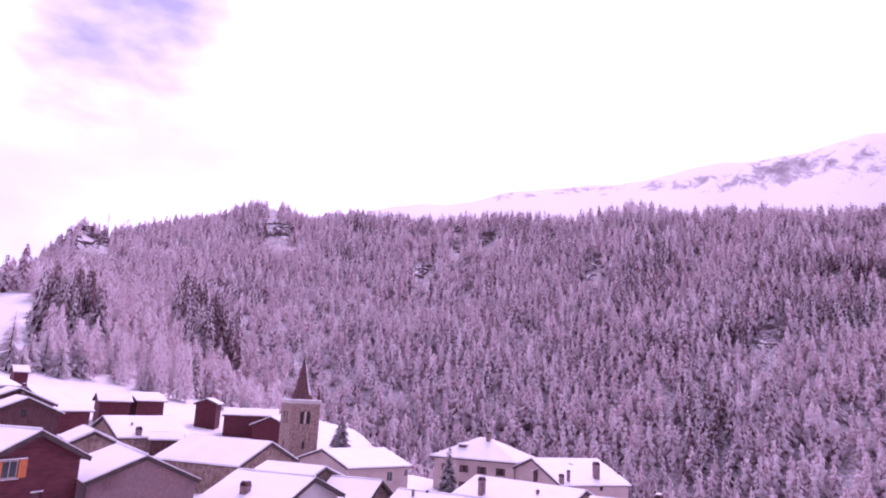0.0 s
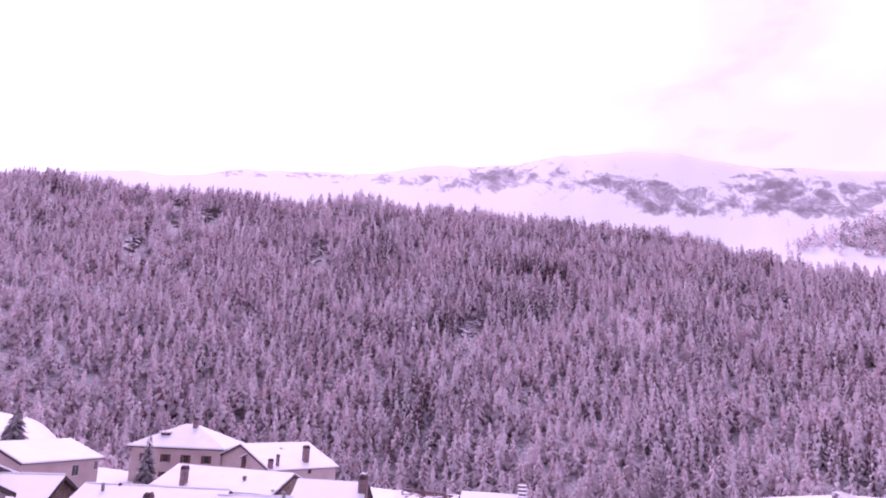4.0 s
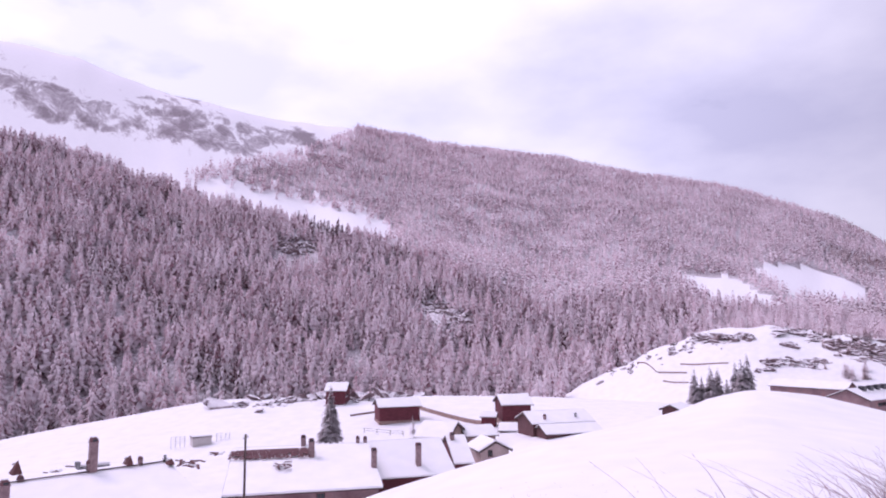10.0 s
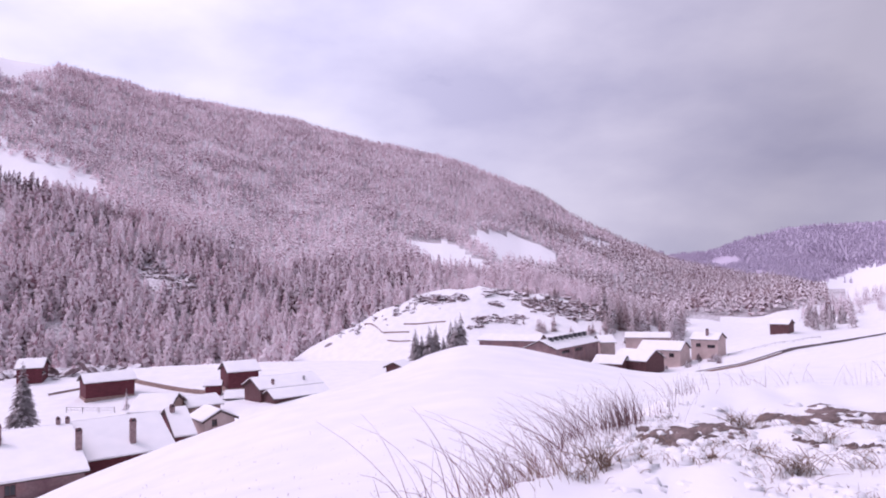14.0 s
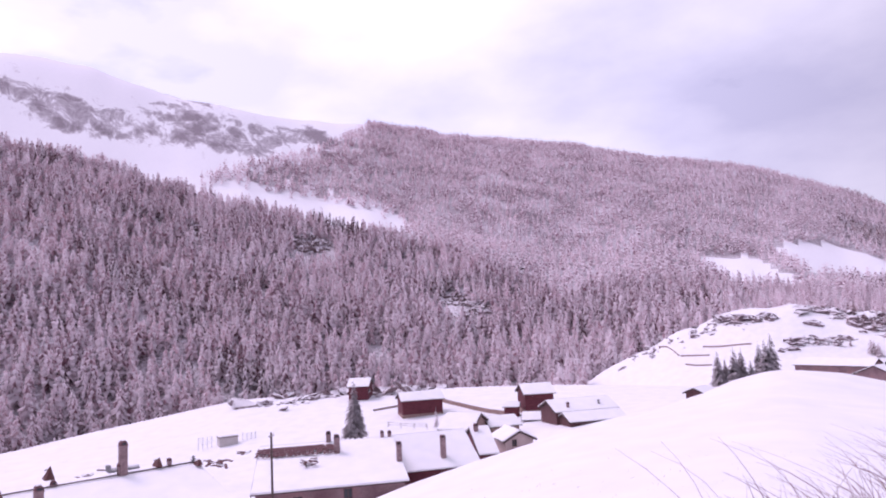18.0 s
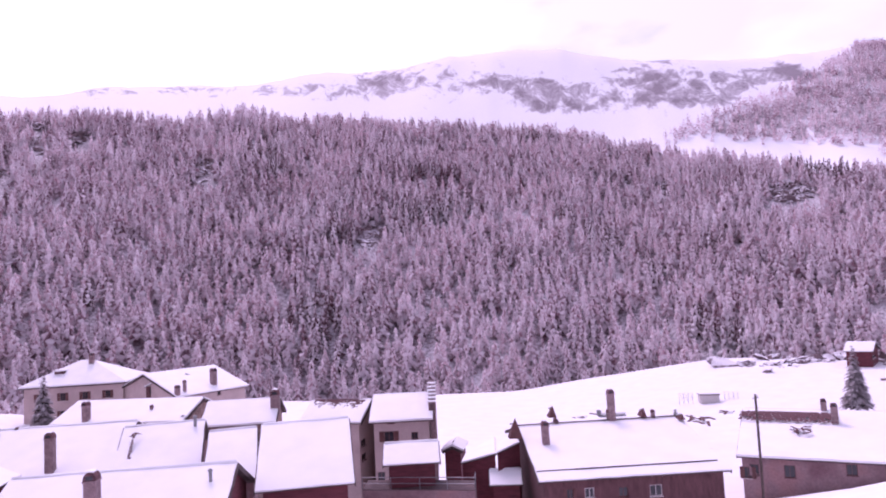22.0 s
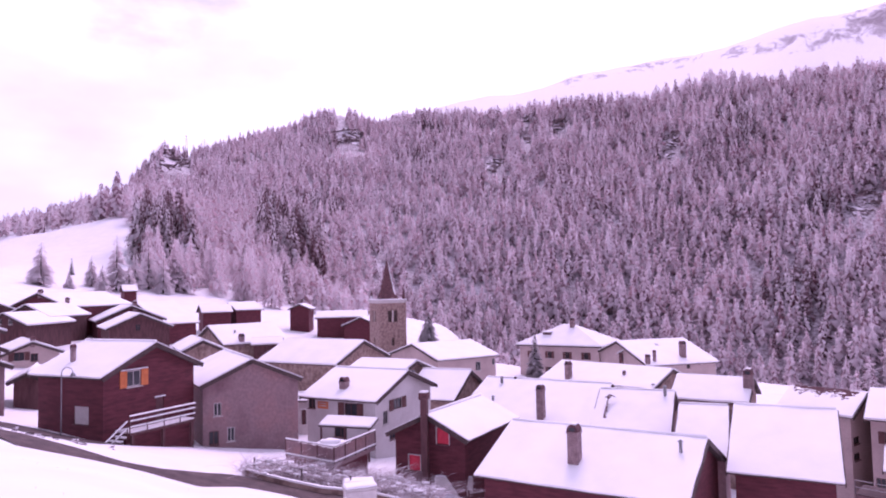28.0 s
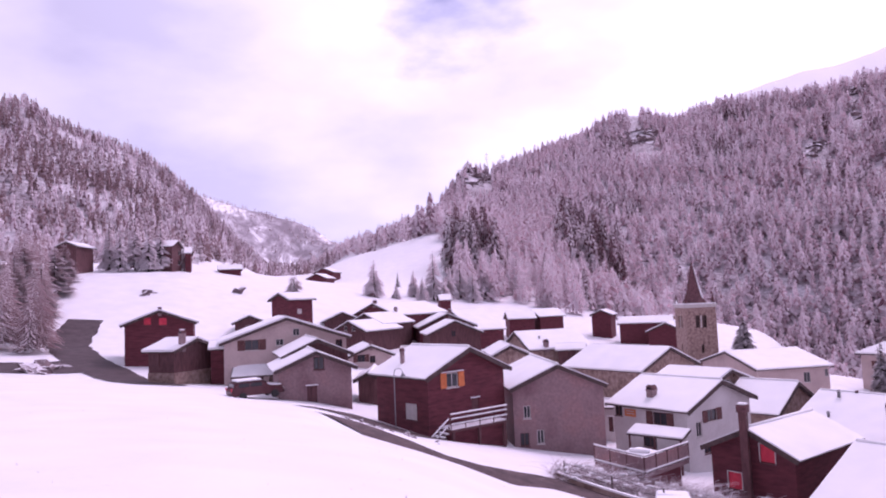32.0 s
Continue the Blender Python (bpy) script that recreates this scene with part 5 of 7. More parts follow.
def hip_house(name, label, x, y, turn, length, width, eave, rise, ridge_len, wall, wins):
    """A house under a hipped roof."""
    base = min(float(ground(x, y)) - 0.6, eave - 4)
    root = thing(name, x, y, base, turn, label, "house")
    e, o = eave - base, 0.7
    a, b = length / 2 - o, width / 2 - o
    for n, m, key in ((2 * a, pose(0, -b, 0), "f"), (2 * a, pose(0, b, 0, 0, 0, 180), "b"), (2 * b - 0.7, pose(-a, 0, 0, 0, 0, -90), "l"), (2 * b - 0.7, pose(a, 0, 0, 0, 0, 90), "r")):
        hs = [(u, e - dn - h, w, h) for k, u, dn, w, h in wins if k == key]
        part("wall", panel([(-n / 2, 0), (n / 2, 0), (n / 2, e - 0.15), (-n / 2, e - 0.15)], hs, 0.35, m), wall, root)
        for u, z, w, h in hs:
            window(root, m, u, z, w, h, "brown")
    L, W, q = length / 2, width / 2, ridge_len / 2
    for nm, z, grow, mat in (("roof", e - 0.2, 0.0, EDGE), ("snow_cover", e + 0.004, -0.05, ROOF_SNOW)):
        bm = bmesh.new()
        t = 0.2 if nm == "roof" else 0.26
        lo = [bm.verts.new((sx * (L + grow), sy * (W + grow), z)) for sx, sy in ((-1, -1), (1, -1), (1, 1), (-1, 1))]
        md = [bm.verts.new((sx * (L + grow - 0.03), sy * (W + grow - 0.03), z + t)) for sx, sy in ((-1, -1), (1, -1), (1, 1), (-1, 1))]
        r0, r1 = bm.verts.new((-q, 0, z + t + rise)), bm.verts.new((q, 0, z + t + rise))
        for i in range(4):
            bm.faces.new((lo[i], lo[(i + 1) % 4], md[(i + 1) % 4], md[i]))
        bm.faces.new((md[0], md[1], r1, r0))
        bm.faces.new((md[2], md[3], r0, r1))
        bm.faces.new((md[1], md[2], r1))
        bm.faces.new((md[3], md[0], r0))
        bm.faces.new(lo[::-1])
        part(nm, bm, mat, root, "thick snow cover" if nm != "roof" else "")
    return root


x, y = at(3.4, 140)
inn = hip_house("inn", "pink plastered inn under a hipped snowy roof", x, y, -24, 17.5, 13.0, -11.75, 3.6, 2.0, PINK_PLASTER,
                [("f", u, dn, 0.9, 1.3) for u in (-5.5, -1.8, 1.8, 5.5) for dn in (1.2, 4.2)] + [("r", u, dn, 0.9, 1.3) for u in (-3, 3) for dn in (1.2, 4.2)] + [("l", u, dn, 0.9, 1.3) for u in (-3, 0, 3) for dn in (1.2, 4.2)])
ih = -11.75 - inn.location.z
chimney(inn, 1.2, -0.9, ih + 3.0, 0.8, 0.8, 1.6)
dormer = part("dormer", boxes((-4.0, -2.4, -3.6, -1.0, ih + 1.0, ih + 2.3), bev=0.03), WOOD, inn, "small dark dormer")
part("dormer_snow", boxes((-4.2, -2.2, -3.8, -0.9, ih + 2.304, ih + 2.6), bev=0.1), ROOF_SNOW, dormer)


def wing_dormer(az, r, z, turn, w, label):
    x, y = at(az, r)
    d = thing("roof_dormer", x, y, z, turn, label, "dormer")
    part("cheek", boxes((-w / 2, w / 2, -1.2, 1.2, -1.2, 0.7), bev=0.03), WOOD, d)
    for s in (-1, 1):
        part("roof_slope", boxes((0, w / 2 + 0.35, -1.5, 1.3, -0.1, 0.0), m=Matrix.Translation((0, 0, 1.25)) @ Matrix.Rotation(s * -0.0, 4, "X") @ Matrix.Rotation(radians(28 if s > 0 else 152), 4, "Y")), EDGE, d)
        part("snow_cover", boxes((0.02, w / 2 + 0.32, -1.45, 1.25, 0.0, 0.18) if s > 0 else (0.02, w / 2 + 0.32, -1.45, 1.25, -0.28, -0.104), bev=0.04, m=Matrix.Translation((0, 0, 1.25)) @ Matrix.Rotation(radians(28 if s > 0 else 152), 4, "Y")), ROOF_SNOW, d)
    part("pane", boxes((-w / 4, w / 4, -1.24, -1.203, -0.5, 0.4)), GLASS, d)
    return d


def railing(root, pts, height, mat, snow=True, gap=1.2, rails=(0.35, 0.7, 1.0), panel_mat=None):
    """Posts and rails along a line of points, with snow on the top rail."""
    for a, b in zip(pts, pts[1:]):
        a, b = Vector(a), Vector(b)
        n = max(1, round((b - a).length / gap))
        for k in range(n + 1):
            p = a.lerp(b, k / n)
            part("post", rod(bmesh.new(), p, p + Vector((0, 0, height)), 0.045, None, 4), mat, root)
        for q in rails:
            up = Vector((0, 0, height * q))
            part("rail", rod(bmesh.new(), a + up, b + up, 0.04, None, 4), mat, root)
        if snow:
            for q in rails:
                up = Vector((0, 0, height * q + 0.06))
                part("rail_snow", rod(bmesh.new(), a + up, b + up, 0.055, None, 5), ROOF_SNOW, root)
        if panel_mat:
            d = (b - a).normalized()
            bm = bmesh.new()
            vs = [bm.verts.new(v) for v in (a + Vector((0, 0, 0.12)), b + Vector((0, 0, 0.12)), b + Vector((0, 0, height * 0.92)), a + Vector((0, 0, height * 0.92)))]
            fc = bm.faces.new(vs)
            ex = bmesh.ops.extrude_face_region(bm, geom=[fc])["geom"]
            bmesh.ops.translate(bm, vec=Vector((-d.y, d.x, 0)) * 0.02, verts=[g for g in ex if isinstance(g, bmesh.types.BMVert)])
            part("infill", bm, panel_mat, root)


def spot(az, el, r):
    x, y = at(az, r)
    return Vector((x, y, r * math.tan(radians(el * 1.05 - 0.5))))


def chalet_balcony():
    a, b = spot(-29.6, -9.5, 47.2), spot(-25.2, -9.35, 50.6)
    root = thing("balcony", a.x, a.y, a.z, math.degrees(math.atan2(b.y - a.y, b.x - a.x)), "snowy timber balcony with stairs on the log chalet", "balcony")
    n = math.hypot(b.x - a.x, b.y - a.y)
    part("deck", boxes((0, n, -0.0, 1.5, -0.15, 0.0), bev=0.02), WOOD, root)
    part("deck_snow", boxes((0.02, n, 0.05, 1.45, 0.004, 0.12), bev=0.04), ROOF_SNOW, root)
    railing(root, [(0, 0, 0), (n, 0, 0)], 1.05, WOOD)
    part("under_wall", boxes((0.1, n - 0.05, 0.5, 0.62, -3.0, -0.154)), LOG, root, "dark boarding beneath the deck")
    for k in range(3):
        part("support_post", boxes((0.2 + k * (n - 0.5) / 2, 0.38 + k * (n - 0.5) / 2, 0.05, 0.23, -3.0, -0.15)), WOOD, root)
    for k in range(6):
        part("step", boxes((-0.35 - k * 0.3, -0.02 - k * 0.3, 0.1, 1.2, -0.3 - k * 0.2, -0.24 - k * 0.2), bev=0.01), WOOD, root)
        part("step_snow", boxes((-0.34 - k * 0.3, -0.03 - k * 0.3, 0.12, 1.18, -0.236 - k * 0.2, -0.15 - k * 0.2), bev=0.03), ROOF_SNOW, root)
    railing(root, [(-0.1, 0.1, -0.2), (-1.9, 0.1, -1.4)], 0.95, WOOD, True, 1.0, (0.55, 1.0))
    return root


chalet_balcony()


def terrace():
    a, b, c = spot(-18.68, -11.93, 44.9), spot(-15.07, -12.82, 41.8), spot(-11.88, -11.66, 46.0)
    z = (a.z + b.z + c.z) / 3
    root = thing("terrace", b.x, b.y, z, 0, "raised terrace with pale panelled railing before the white house", "terrace")
    pa, pb, pc = (Vector((p.x - b.x, p.y - b.y, 0)) for p in (a, b, c))
    pd = pa + (pc - pb)
    # The dark recessed block stands in for the shaded void under the slab.
    for nm, z0, z1, mat, back in (("slab", -0.25, 0.0, GREY_PLASTER, 0.0), ("snow_cover", 0.004, 0.1, ROOF_SNOW, 0.02), ("underside_shade", -4.0, -0.25, LOG, 0.18)):
        bm = bmesh.new()
        mid = (pa + pb + pc + pd) / 4
        ps = [p.lerp(mid, back) for p in (pa, pb, pc, pd)]
        lo = [bm.verts.new(p + Vector((0, 0, z0))) for p in ps]
        hi = [bm.verts.new(p + Vector((0, 0, z1))) for p in ps]
        bm.faces.new(lo[::-1])
        bm.faces.new(hi)
        for i in range(4):
            bm.faces.new((lo[i], lo[(i + 1) % 4], hi[(i + 1) % 4], hi[i]))
        part(nm, bm, mat, root)
    railing(root, [pa, pb, pc], 1.0, WOOD, True, 1.3, (0.08, 1.0), GREY_PLASTER)
    for p in (pa.lerp(pb, 0.5), pa.lerp(pd, 0.5)):
        part("bench", boxes((p.x + 0.6, p.x + 2.0, p.y + 0.4, p.y + 0.75, 0.1, 0.34), bev=0.05), ROOF_SNOW, root, "snow covered bench")
    return root


terrace()


def awning():
    a, b = spot(-16.0, -9.7, 53.0), spot(-12.0, -9.8, 51.0)
    root = thing("awning", a.x, a.y, a.z, math.degrees(math.atan2(b.y - a.y, b.x - a.x)), "lean-to porch roof with snow on the white house", "porch roof")
    n = math.hypot(b.x - a.x, b.y - a.y)
    m = pose(0, 0, 0, 18)
    part("deck", boxes((0, n, -0.5, 1.0, -0.1, 0.0), m=m), EDGE, root)
    part("snow_cover", boxes((0.03, n - 0.03, -0.48, 0.98, 0.004, 0.13), bev=0.04, m=m), ROOF_SNOW, root)
    for k in range(3):
        part("support_post", boxes((0.15 + k * (n - 0.4) / 2, 0.27 + k * (n - 0.4) / 2, -0.45, -0.33, -2.6, -0.25)), WOOD, root)
    return root


awning()


def pillar():
    p = spot(-8.0, -12.0, 45.0)
    g = float(ground(p.x, p.y)) - 0.2
    root = thing("stone_pillar", p.x, p.y, g, -10, "tall dark chimney pillar against the dark timber house", "chimney")
    h = -7.3 - g
    part("stack", boxes((-0.22, 0.22, -0.22, 0.22, 0, h), bev=0.03), WOOD, root)
    part("cap", boxes((-0.3, 0.3, -0.3, 0.3, h, h + 0.45), bev=0.04), SLATE, root)
    part("snow_hat", boxes((-0.26, 0.26, -0.26, 0.26, h + 0.454, h + 0.56), bev=0.05), ROOF_SNOW, root)


pillar()


def lamp_post(az, r, top, label):
    x, y = at(az, r)
    g = float(ground(x, y)) - 0.1
    root = thing("street_lamp", x, y, g, -az, label, "street lamp")
    h = top - g
    part("pole", rod(bmesh.new(), (0, 0, 0), (0, 0, h - 0.5), 0.04, 0.03, 8), METAL, root)
    bm = bmesh.new()
    arc = [(0.3 - 0.3 * math.cos(w), 0, h - 0.5 + 0.35 * math.sin(w)) for w in np.linspace(0, math.pi, 9)]
    for p, q in zip(arc, arc[1:]):
        rod(bm, p, q, 0.025, None, 6)
    part("arm", bm, METAL, root, "", True)
    part("shade", rod(bmesh.new(), (0.6, 0, h - 0.7), (0.6, 0, h - 0.5), 0.2, 0.08, 10), METAL, root, "bell shaped lamp shade")


lamp_post(-33.9, 47.0, -4.2, "arched grey street lamp beside the log chalet")
x, y = at(52.15, 62.0)
pole_top = -62 * math.tan(radians(8.5))
pg = float(ground(x, y)) - 0.2
pole = thing("utility_pole", x, y, pg, 0, "thin dark wooden utility pole among the roofs", "utility pole")
part("shaft", rod(bmesh.new(), (0, 0, 0), (0, 0, pole_top - pg), 0.12, 0.09, 8), BARK, pole)
part("cross_arm", boxes((-0.35, 0.35, -0.04, 0.04, pole_top - pg - 0.35, pole_top - pg - 0.27)), METAL, pole)
part("insulator", rod(bmesh.new(), (0.3, 0, pole_top - pg - 0.27), (0.3, 0, pole_top - pg - 0.1), 0.04, 0.03, 6), FRAME, pole)


def car():
    p = spot(-44.45, -6.5, 58.0)
    g = float(ground(p.x, p.y)) + 0.02
    root = thing("parked_car", p.x, p.y, g, 66, "dark red estate car with snow on its roof", "car")
    CARPAINT = material("car_paint", [(0.3, (0.075, 0.018, 0.024)), (0.7, (0.11, 0.03, 0.035))], 2.0, 0.3)
    RUBBER = material("tyre_rubber", [(0.3, (0.02, 0.02, 0.02)), (0.7, (0.04, 0.04, 0.04))], 4.0, 0.8)
    prof = [(-2.1, 0.35), (-2.15, 0.75), (-2.0, 1.0), (-1.75, 1.42), (0.35, 1.45), (0.95, 1.0), (1.9, 0.88), (2.1, 0.65), (2.1, 0.35)]
    bm = bmesh.new()
    f = bm.faces.new([bm.verts.new((u, -0.82, z)) for u, z in prof])
    ex = bmesh.ops.extrude_face_region(bm, geom=[f])["geom"]
    bmesh.ops.translate(bm, vec=(0, 1.64, 0), verts=[v for v in ex if isinstance(v, bmesh.types.BMVert)])
    bmesh.ops.bevel(bm, geom=bm.edges[:], offset=0.06, segments=2, affect="EDGES")
    bmesh.ops.recalc_face_normals(bm, faces=bm.faces[:])
    body = part("body", bm, CARPAINT, root)
    for s in (-1, 1):
        for u0, u1 in ((-1.6, -0.75), (-0.65, 0.25)):
            part("side_window", boxes((u0, u1, s * 0.825 - 0.012, s * 0.825 + 0.012, 1.03, 1.34)), GLASS, root)
        part("headlight", boxes((2.04, 2.12, s * 0.6 - 0.15, s * 0.6 + 0.15, 0.62, 0.76), bev=0.02), FRAME, root)
        part("tail_light", boxes((-2.18, -2.12, s * 0.68 - 0.08, s * 0.68 + 0.08, 0.75, 1.0), bev=0.02), RED, root)
        for u in (-1.3, 1.3):
            w = part("wheel", rod(bmesh.new(), (u, s * 0.84 - 0.1, 0.31), (u, s * 0.84 + 0.02, 0.31), 0.31, None, 16), RUBBER, root)
            part("rim", rod(bmesh.new(), (u, s * 0.865, 0.31), (u, s * 0.875, 0.31), 0.2, None, 12), METAL, w)
    part("rear_window", boxes((-1.96, -1.9, -0.62, 0.62, 1.05, 1.33), m=None), GLASS, root)
    part("windscreen", boxes((0.6, 0.66, -0.66, 0.66, 1.08, 1.36)), GLASS, root)
    part("bumper", boxes((2.06, 2.18, -0.75, 0.75, 0.35, 0.52), bev=0.03), RUBBER, root)
    part("roof_snow", boxes((-1.7, 0.3, -0.72, 0.72, 1.455, 1.6), bev=0.05), ROOF_SNOW, root, "layer of snow on the roof")
    part("bonnet_snow", boxes((1.05, 1.95, -0.7, 0.7, 0.95, 1.05), bev=0.04), ROOF_SNOW, root)


car()


# ---- road, walls, fences ----
def ribbon(name, pts, width, lift, mat, label, category, kind="", thick=0.0):
    """A strip laid over the ground along points (azimuth, distance), with thick sides where it is a wall."""
    xs = np.array([at(*p) for p in pts])
    t = np.linspace(0, len(xs) - 1, 14 * (len(xs) - 1) + 1)
    k = np.arange(len(xs))
    x, y = np.interp(t, k, xs[:, 0]), np.interp(t, k, xs[:, 1])
    for _ in range(6):
        x[1:-1], y[1:-1] = (x[:-2] + 2 * x[1:-1] + x[2:]) / 4, (y[:-2] + 2 * y[1:-1] + y[2:]) / 4
    dx, dy = np.gradient(x), np.gradient(y)
    n = np.hypot(dx, dy)
    nx, ny = -dy / n, dx / n
    bm = bmesh.new()
    rows = []
    cols = 5 if not thick else 2
    for i in range(len(x)):
        row = []
        wob = 1 + 0.16 * noise.noise(Vector((x[i] * 0.5, y[i] * 0.5, 1.7)))
        for c in range(cols):
            s = (c / (cols - 1) - 0.5) * width * wob
            px, py = x[i] + nx[i] * s, y[i] + ny[i] * s
            gz = float(ground(px, py))
            row.append(bm.verts.new((px, py, gz + lift + (0.2 if kind else 0.06) * thick * noise.noise(Vector((px * (1.1 if kind else 2), py * (1.1 if kind else 2), 0))))))
        if thick:
            row = [bm.verts.new((row[0].co.x, row[0].co.y, row[0].co.z - thick - 0.3))] + row + [bm.verts.new((row[-1].co.x, row[-1].co.y, row[-1].co.z - thick - 0.3))]
        rows.append(row)
    for a, b in zip(rows, rows[1:]):
        for c in range(len(a) - 1):
            bm.faces.new((a[c], a[c + 1], b[c + 1], b[c]))
    bmesh.ops.recalc_face_normals(bm, faces=bm.faces[:])
    ob = part(name, bm, mat)
    return tagged(ob, label, category, "", kind)


def wall_line(pts, height, width, label, snow=True):
    w = ribbon("dry_stone_wall", pts, width, height, STONE, label, "stone wall", "", height)
    if snow:
        s = ribbon("wall_snow", pts, width * 0.9, height + 0.1, ROOF_SNOW, "", "", "", 0.1)
        s.parent = w
        for k in ("label", "category"):
            if k in s:
                del s[k]
    return w


ribbon("road", [(-51.0, 70), (-54.2, 84), (-56.3, 97), (-57.0, 108), (-56.5, 117), (-55.9, 124)], 5.2, 0.07, ASPHALT, "dark wet village road with snowy verges", "road", "structure")
ribbon("road_lane", [(-66, 90), (-61.5, 87.5), (-58, 88), (-55, 92)], 8.5, 0.06, ASPHALT, "dark wet side lane joining the village road", "road", "structure")
ribbon("earth_lane", [(-38.5, 39.5), (-35, 37.2), (-31, 35.4), (-27, 35.1), (-24, 36.3), (-21.5, 37.2), (-18.9, 36.2), (-16, 35.4), (-13, 34.8), (-9, 34.4)], 3.3, 0.05, DARK_EARTH, "dark trodden earth lane below the brink of the snowfield", "lane", "structure")
ribbon("bare_yard", [(-39.5, 52), (-36.5, 48), (-33.8, 45.8), (-31.4, 44.6)], 4.6, 0.05, DARK_EARTH, "dark trodden earth yard beside the log chalet", "ground", "structure")
wall_line([(-16.4, 191), (-14.4, 190), (-12.6, 189), (-11.2, 187)], 0.8, 0.5, "field wall along the brow behind the church")
wall_line([(59.9, 168), (62.5, 172), (65.1, 176)], 0.4, 0.5, "low field wall along the knoll in snow")
wall_line([(65.2, 174), (67.0, 164), (68.9, 155), (70.6, 149)], 0.9, 0.5, "retaining wall between farm terraces in snow")
ribbon("road", [(102, 232), (104.2, 226), (107, 228), (110.5, 236), (114, 262), (117.2, 300), (122, 360)], 5.0, 0.15, ASPHALT, "cleared valley road bending past the modern houses", "road", "structure")
wall_line([(104.2, 222), (107, 224), (110.5, 231), (113, 250)], 0.6, 0.5, "low concrete parapet along the valley road")
for pts in ([(82.0, 322), (82.6, 318), (83.4, 307)], [(83.5, 306.5), (85.5, 301.8)], [(85.1, 308), (88.4, 300.5)], [(83.8, 300.5), (85.6, 295)]):
    wall_line(pts, 0.55, 0.4, "thin dark field wall crossing the snowy knoll")


def fence(pts, label, gap=3.0, h=1.1):
    p0 = at(*pts[0])
    root = thing("fence", p0[0], p0[1], float(ground(*p0)), 0, label, "fence")
    last = None
    for a, b in zip(pts, pts[1:]):
        pa, pb = Vector((*at(*a), 0)), Vector((*at(*b), 0))
        n = max(1, int((pb - pa).length / gap))
        for k in range(n):
            p = pa.lerp(pb, k / n)
            z = float(ground(p.x, p.y))
            q = Vector((p.x - p0[0], p.y - p0[1], z - root.location.z))
            part("post", rod(bmesh.new(), q - Vector((0, 0, 0.1)), q + Vector((0, 0, h)), 0.06 if gap > 2 else 0.04, None, 5), BARK, root)
            if last is not None:
                for f in (0.5, 0.9):
                    part("rail", rod(bmesh.new(), last + Vector((0, 0, h * f)), q + Vector((0, 0, h * f)), 0.03 if gap > 2 else 0.012, None, 4), BARK, root)
            last = q
    return root


fence([(61.0, 150), (63, 146), (65, 143)], "weathered post and rail fence in the snow by the farm")
fence([(109.5, 262), (112, 280), (116, 318)], "dark roadside rail fence across the snowfield", 6.0, 1.0)


def pen():
    x, y = at(49.0, 155)
    g = float(ground(x, y)) + 0.6
    root = thing("covered_pen", x, y, g, -40, "pale boarded cistern housing with wire fence in the snow", "shed")
    part("body", boxes((-1.9, 1.9, -1.3, 1.3, -2.0, 1.0), bev=0.04), FRAME, root)
    part("lid", boxes((-2.05, 2.05, -1.45, 1.45, 1.0, 1.1), bev=0.03), WOOD, root)
    part("snow_cover", boxes((-2.0, 2.0, -1.4, 1.4, 1.104, 1.4), bev=0.12), ROOF_SNOW, root)
    for s in (-1, 1):
        for k in range(4):
            part("post", rod(bmesh.new(), (s * (3.2 + k * 0.9), 0, -2), (s * (3.2 + k * 0.9), 0, 1.4), 0.04, None, 5), METAL, root)
        for q in (0.0, 0.45, 0.9, 1.3):
            part("wire", rod(bmesh.new(), (s * 3.0, 0, q), (s * 5.9, 0, q), 0.02, None, 4), METAL, root)


pen()
x, y = at(-13.2, 37.6)
tank = thing("water_trough", x, y, float(ground(x, y)), 14, "white plastic trough heaped with snow beside the hedge", "trough")
part("tub", boxes((-0.8, 0.8, -0.45, 0.45, 0, 0.6), bev=0.05), FRAME, tank)
part("snow_fill", boxes((-0.82, 0.82, -0.47, 0.47, 0.604, 0.85), bev=0.1), ROOF_SNOW, tank)


def roof_junk(az, el, r, n, label, seed, mat=None):
    """Timbers and slates lying where the roof snow has slid."""
    rng = random.Random(seed)
    p = spot(az, el, r)
    root = thing("timber_heap", p.x, p.y, p.z, rng.uniform(0, 90), label, "timber heap")
    for k in range(n):
        a = rng.uniform(-0.25, 0.25)
        m = Matrix.Translation((rng.uniform(-1.3, 1.3), rng.uniform(-0.9, 0.9), 0.05 + k * 0.03)) @ Matrix.Rotation(rng.uniform(0, 3.1), 4, "Z") @ Matrix.Rotation(a, 4, "Y")
        part("plank", boxes((-0.42, 0.42, -0.11, 0.11, -0.03, 0.03), bev=0.01, m=m), mat or WOOD, root)
    part("snow_clump", boxes((-0.5, 0.3, -0.4, 0.4, -0.1, 0.15), bev=0.1), ROOF_SNOW, root)


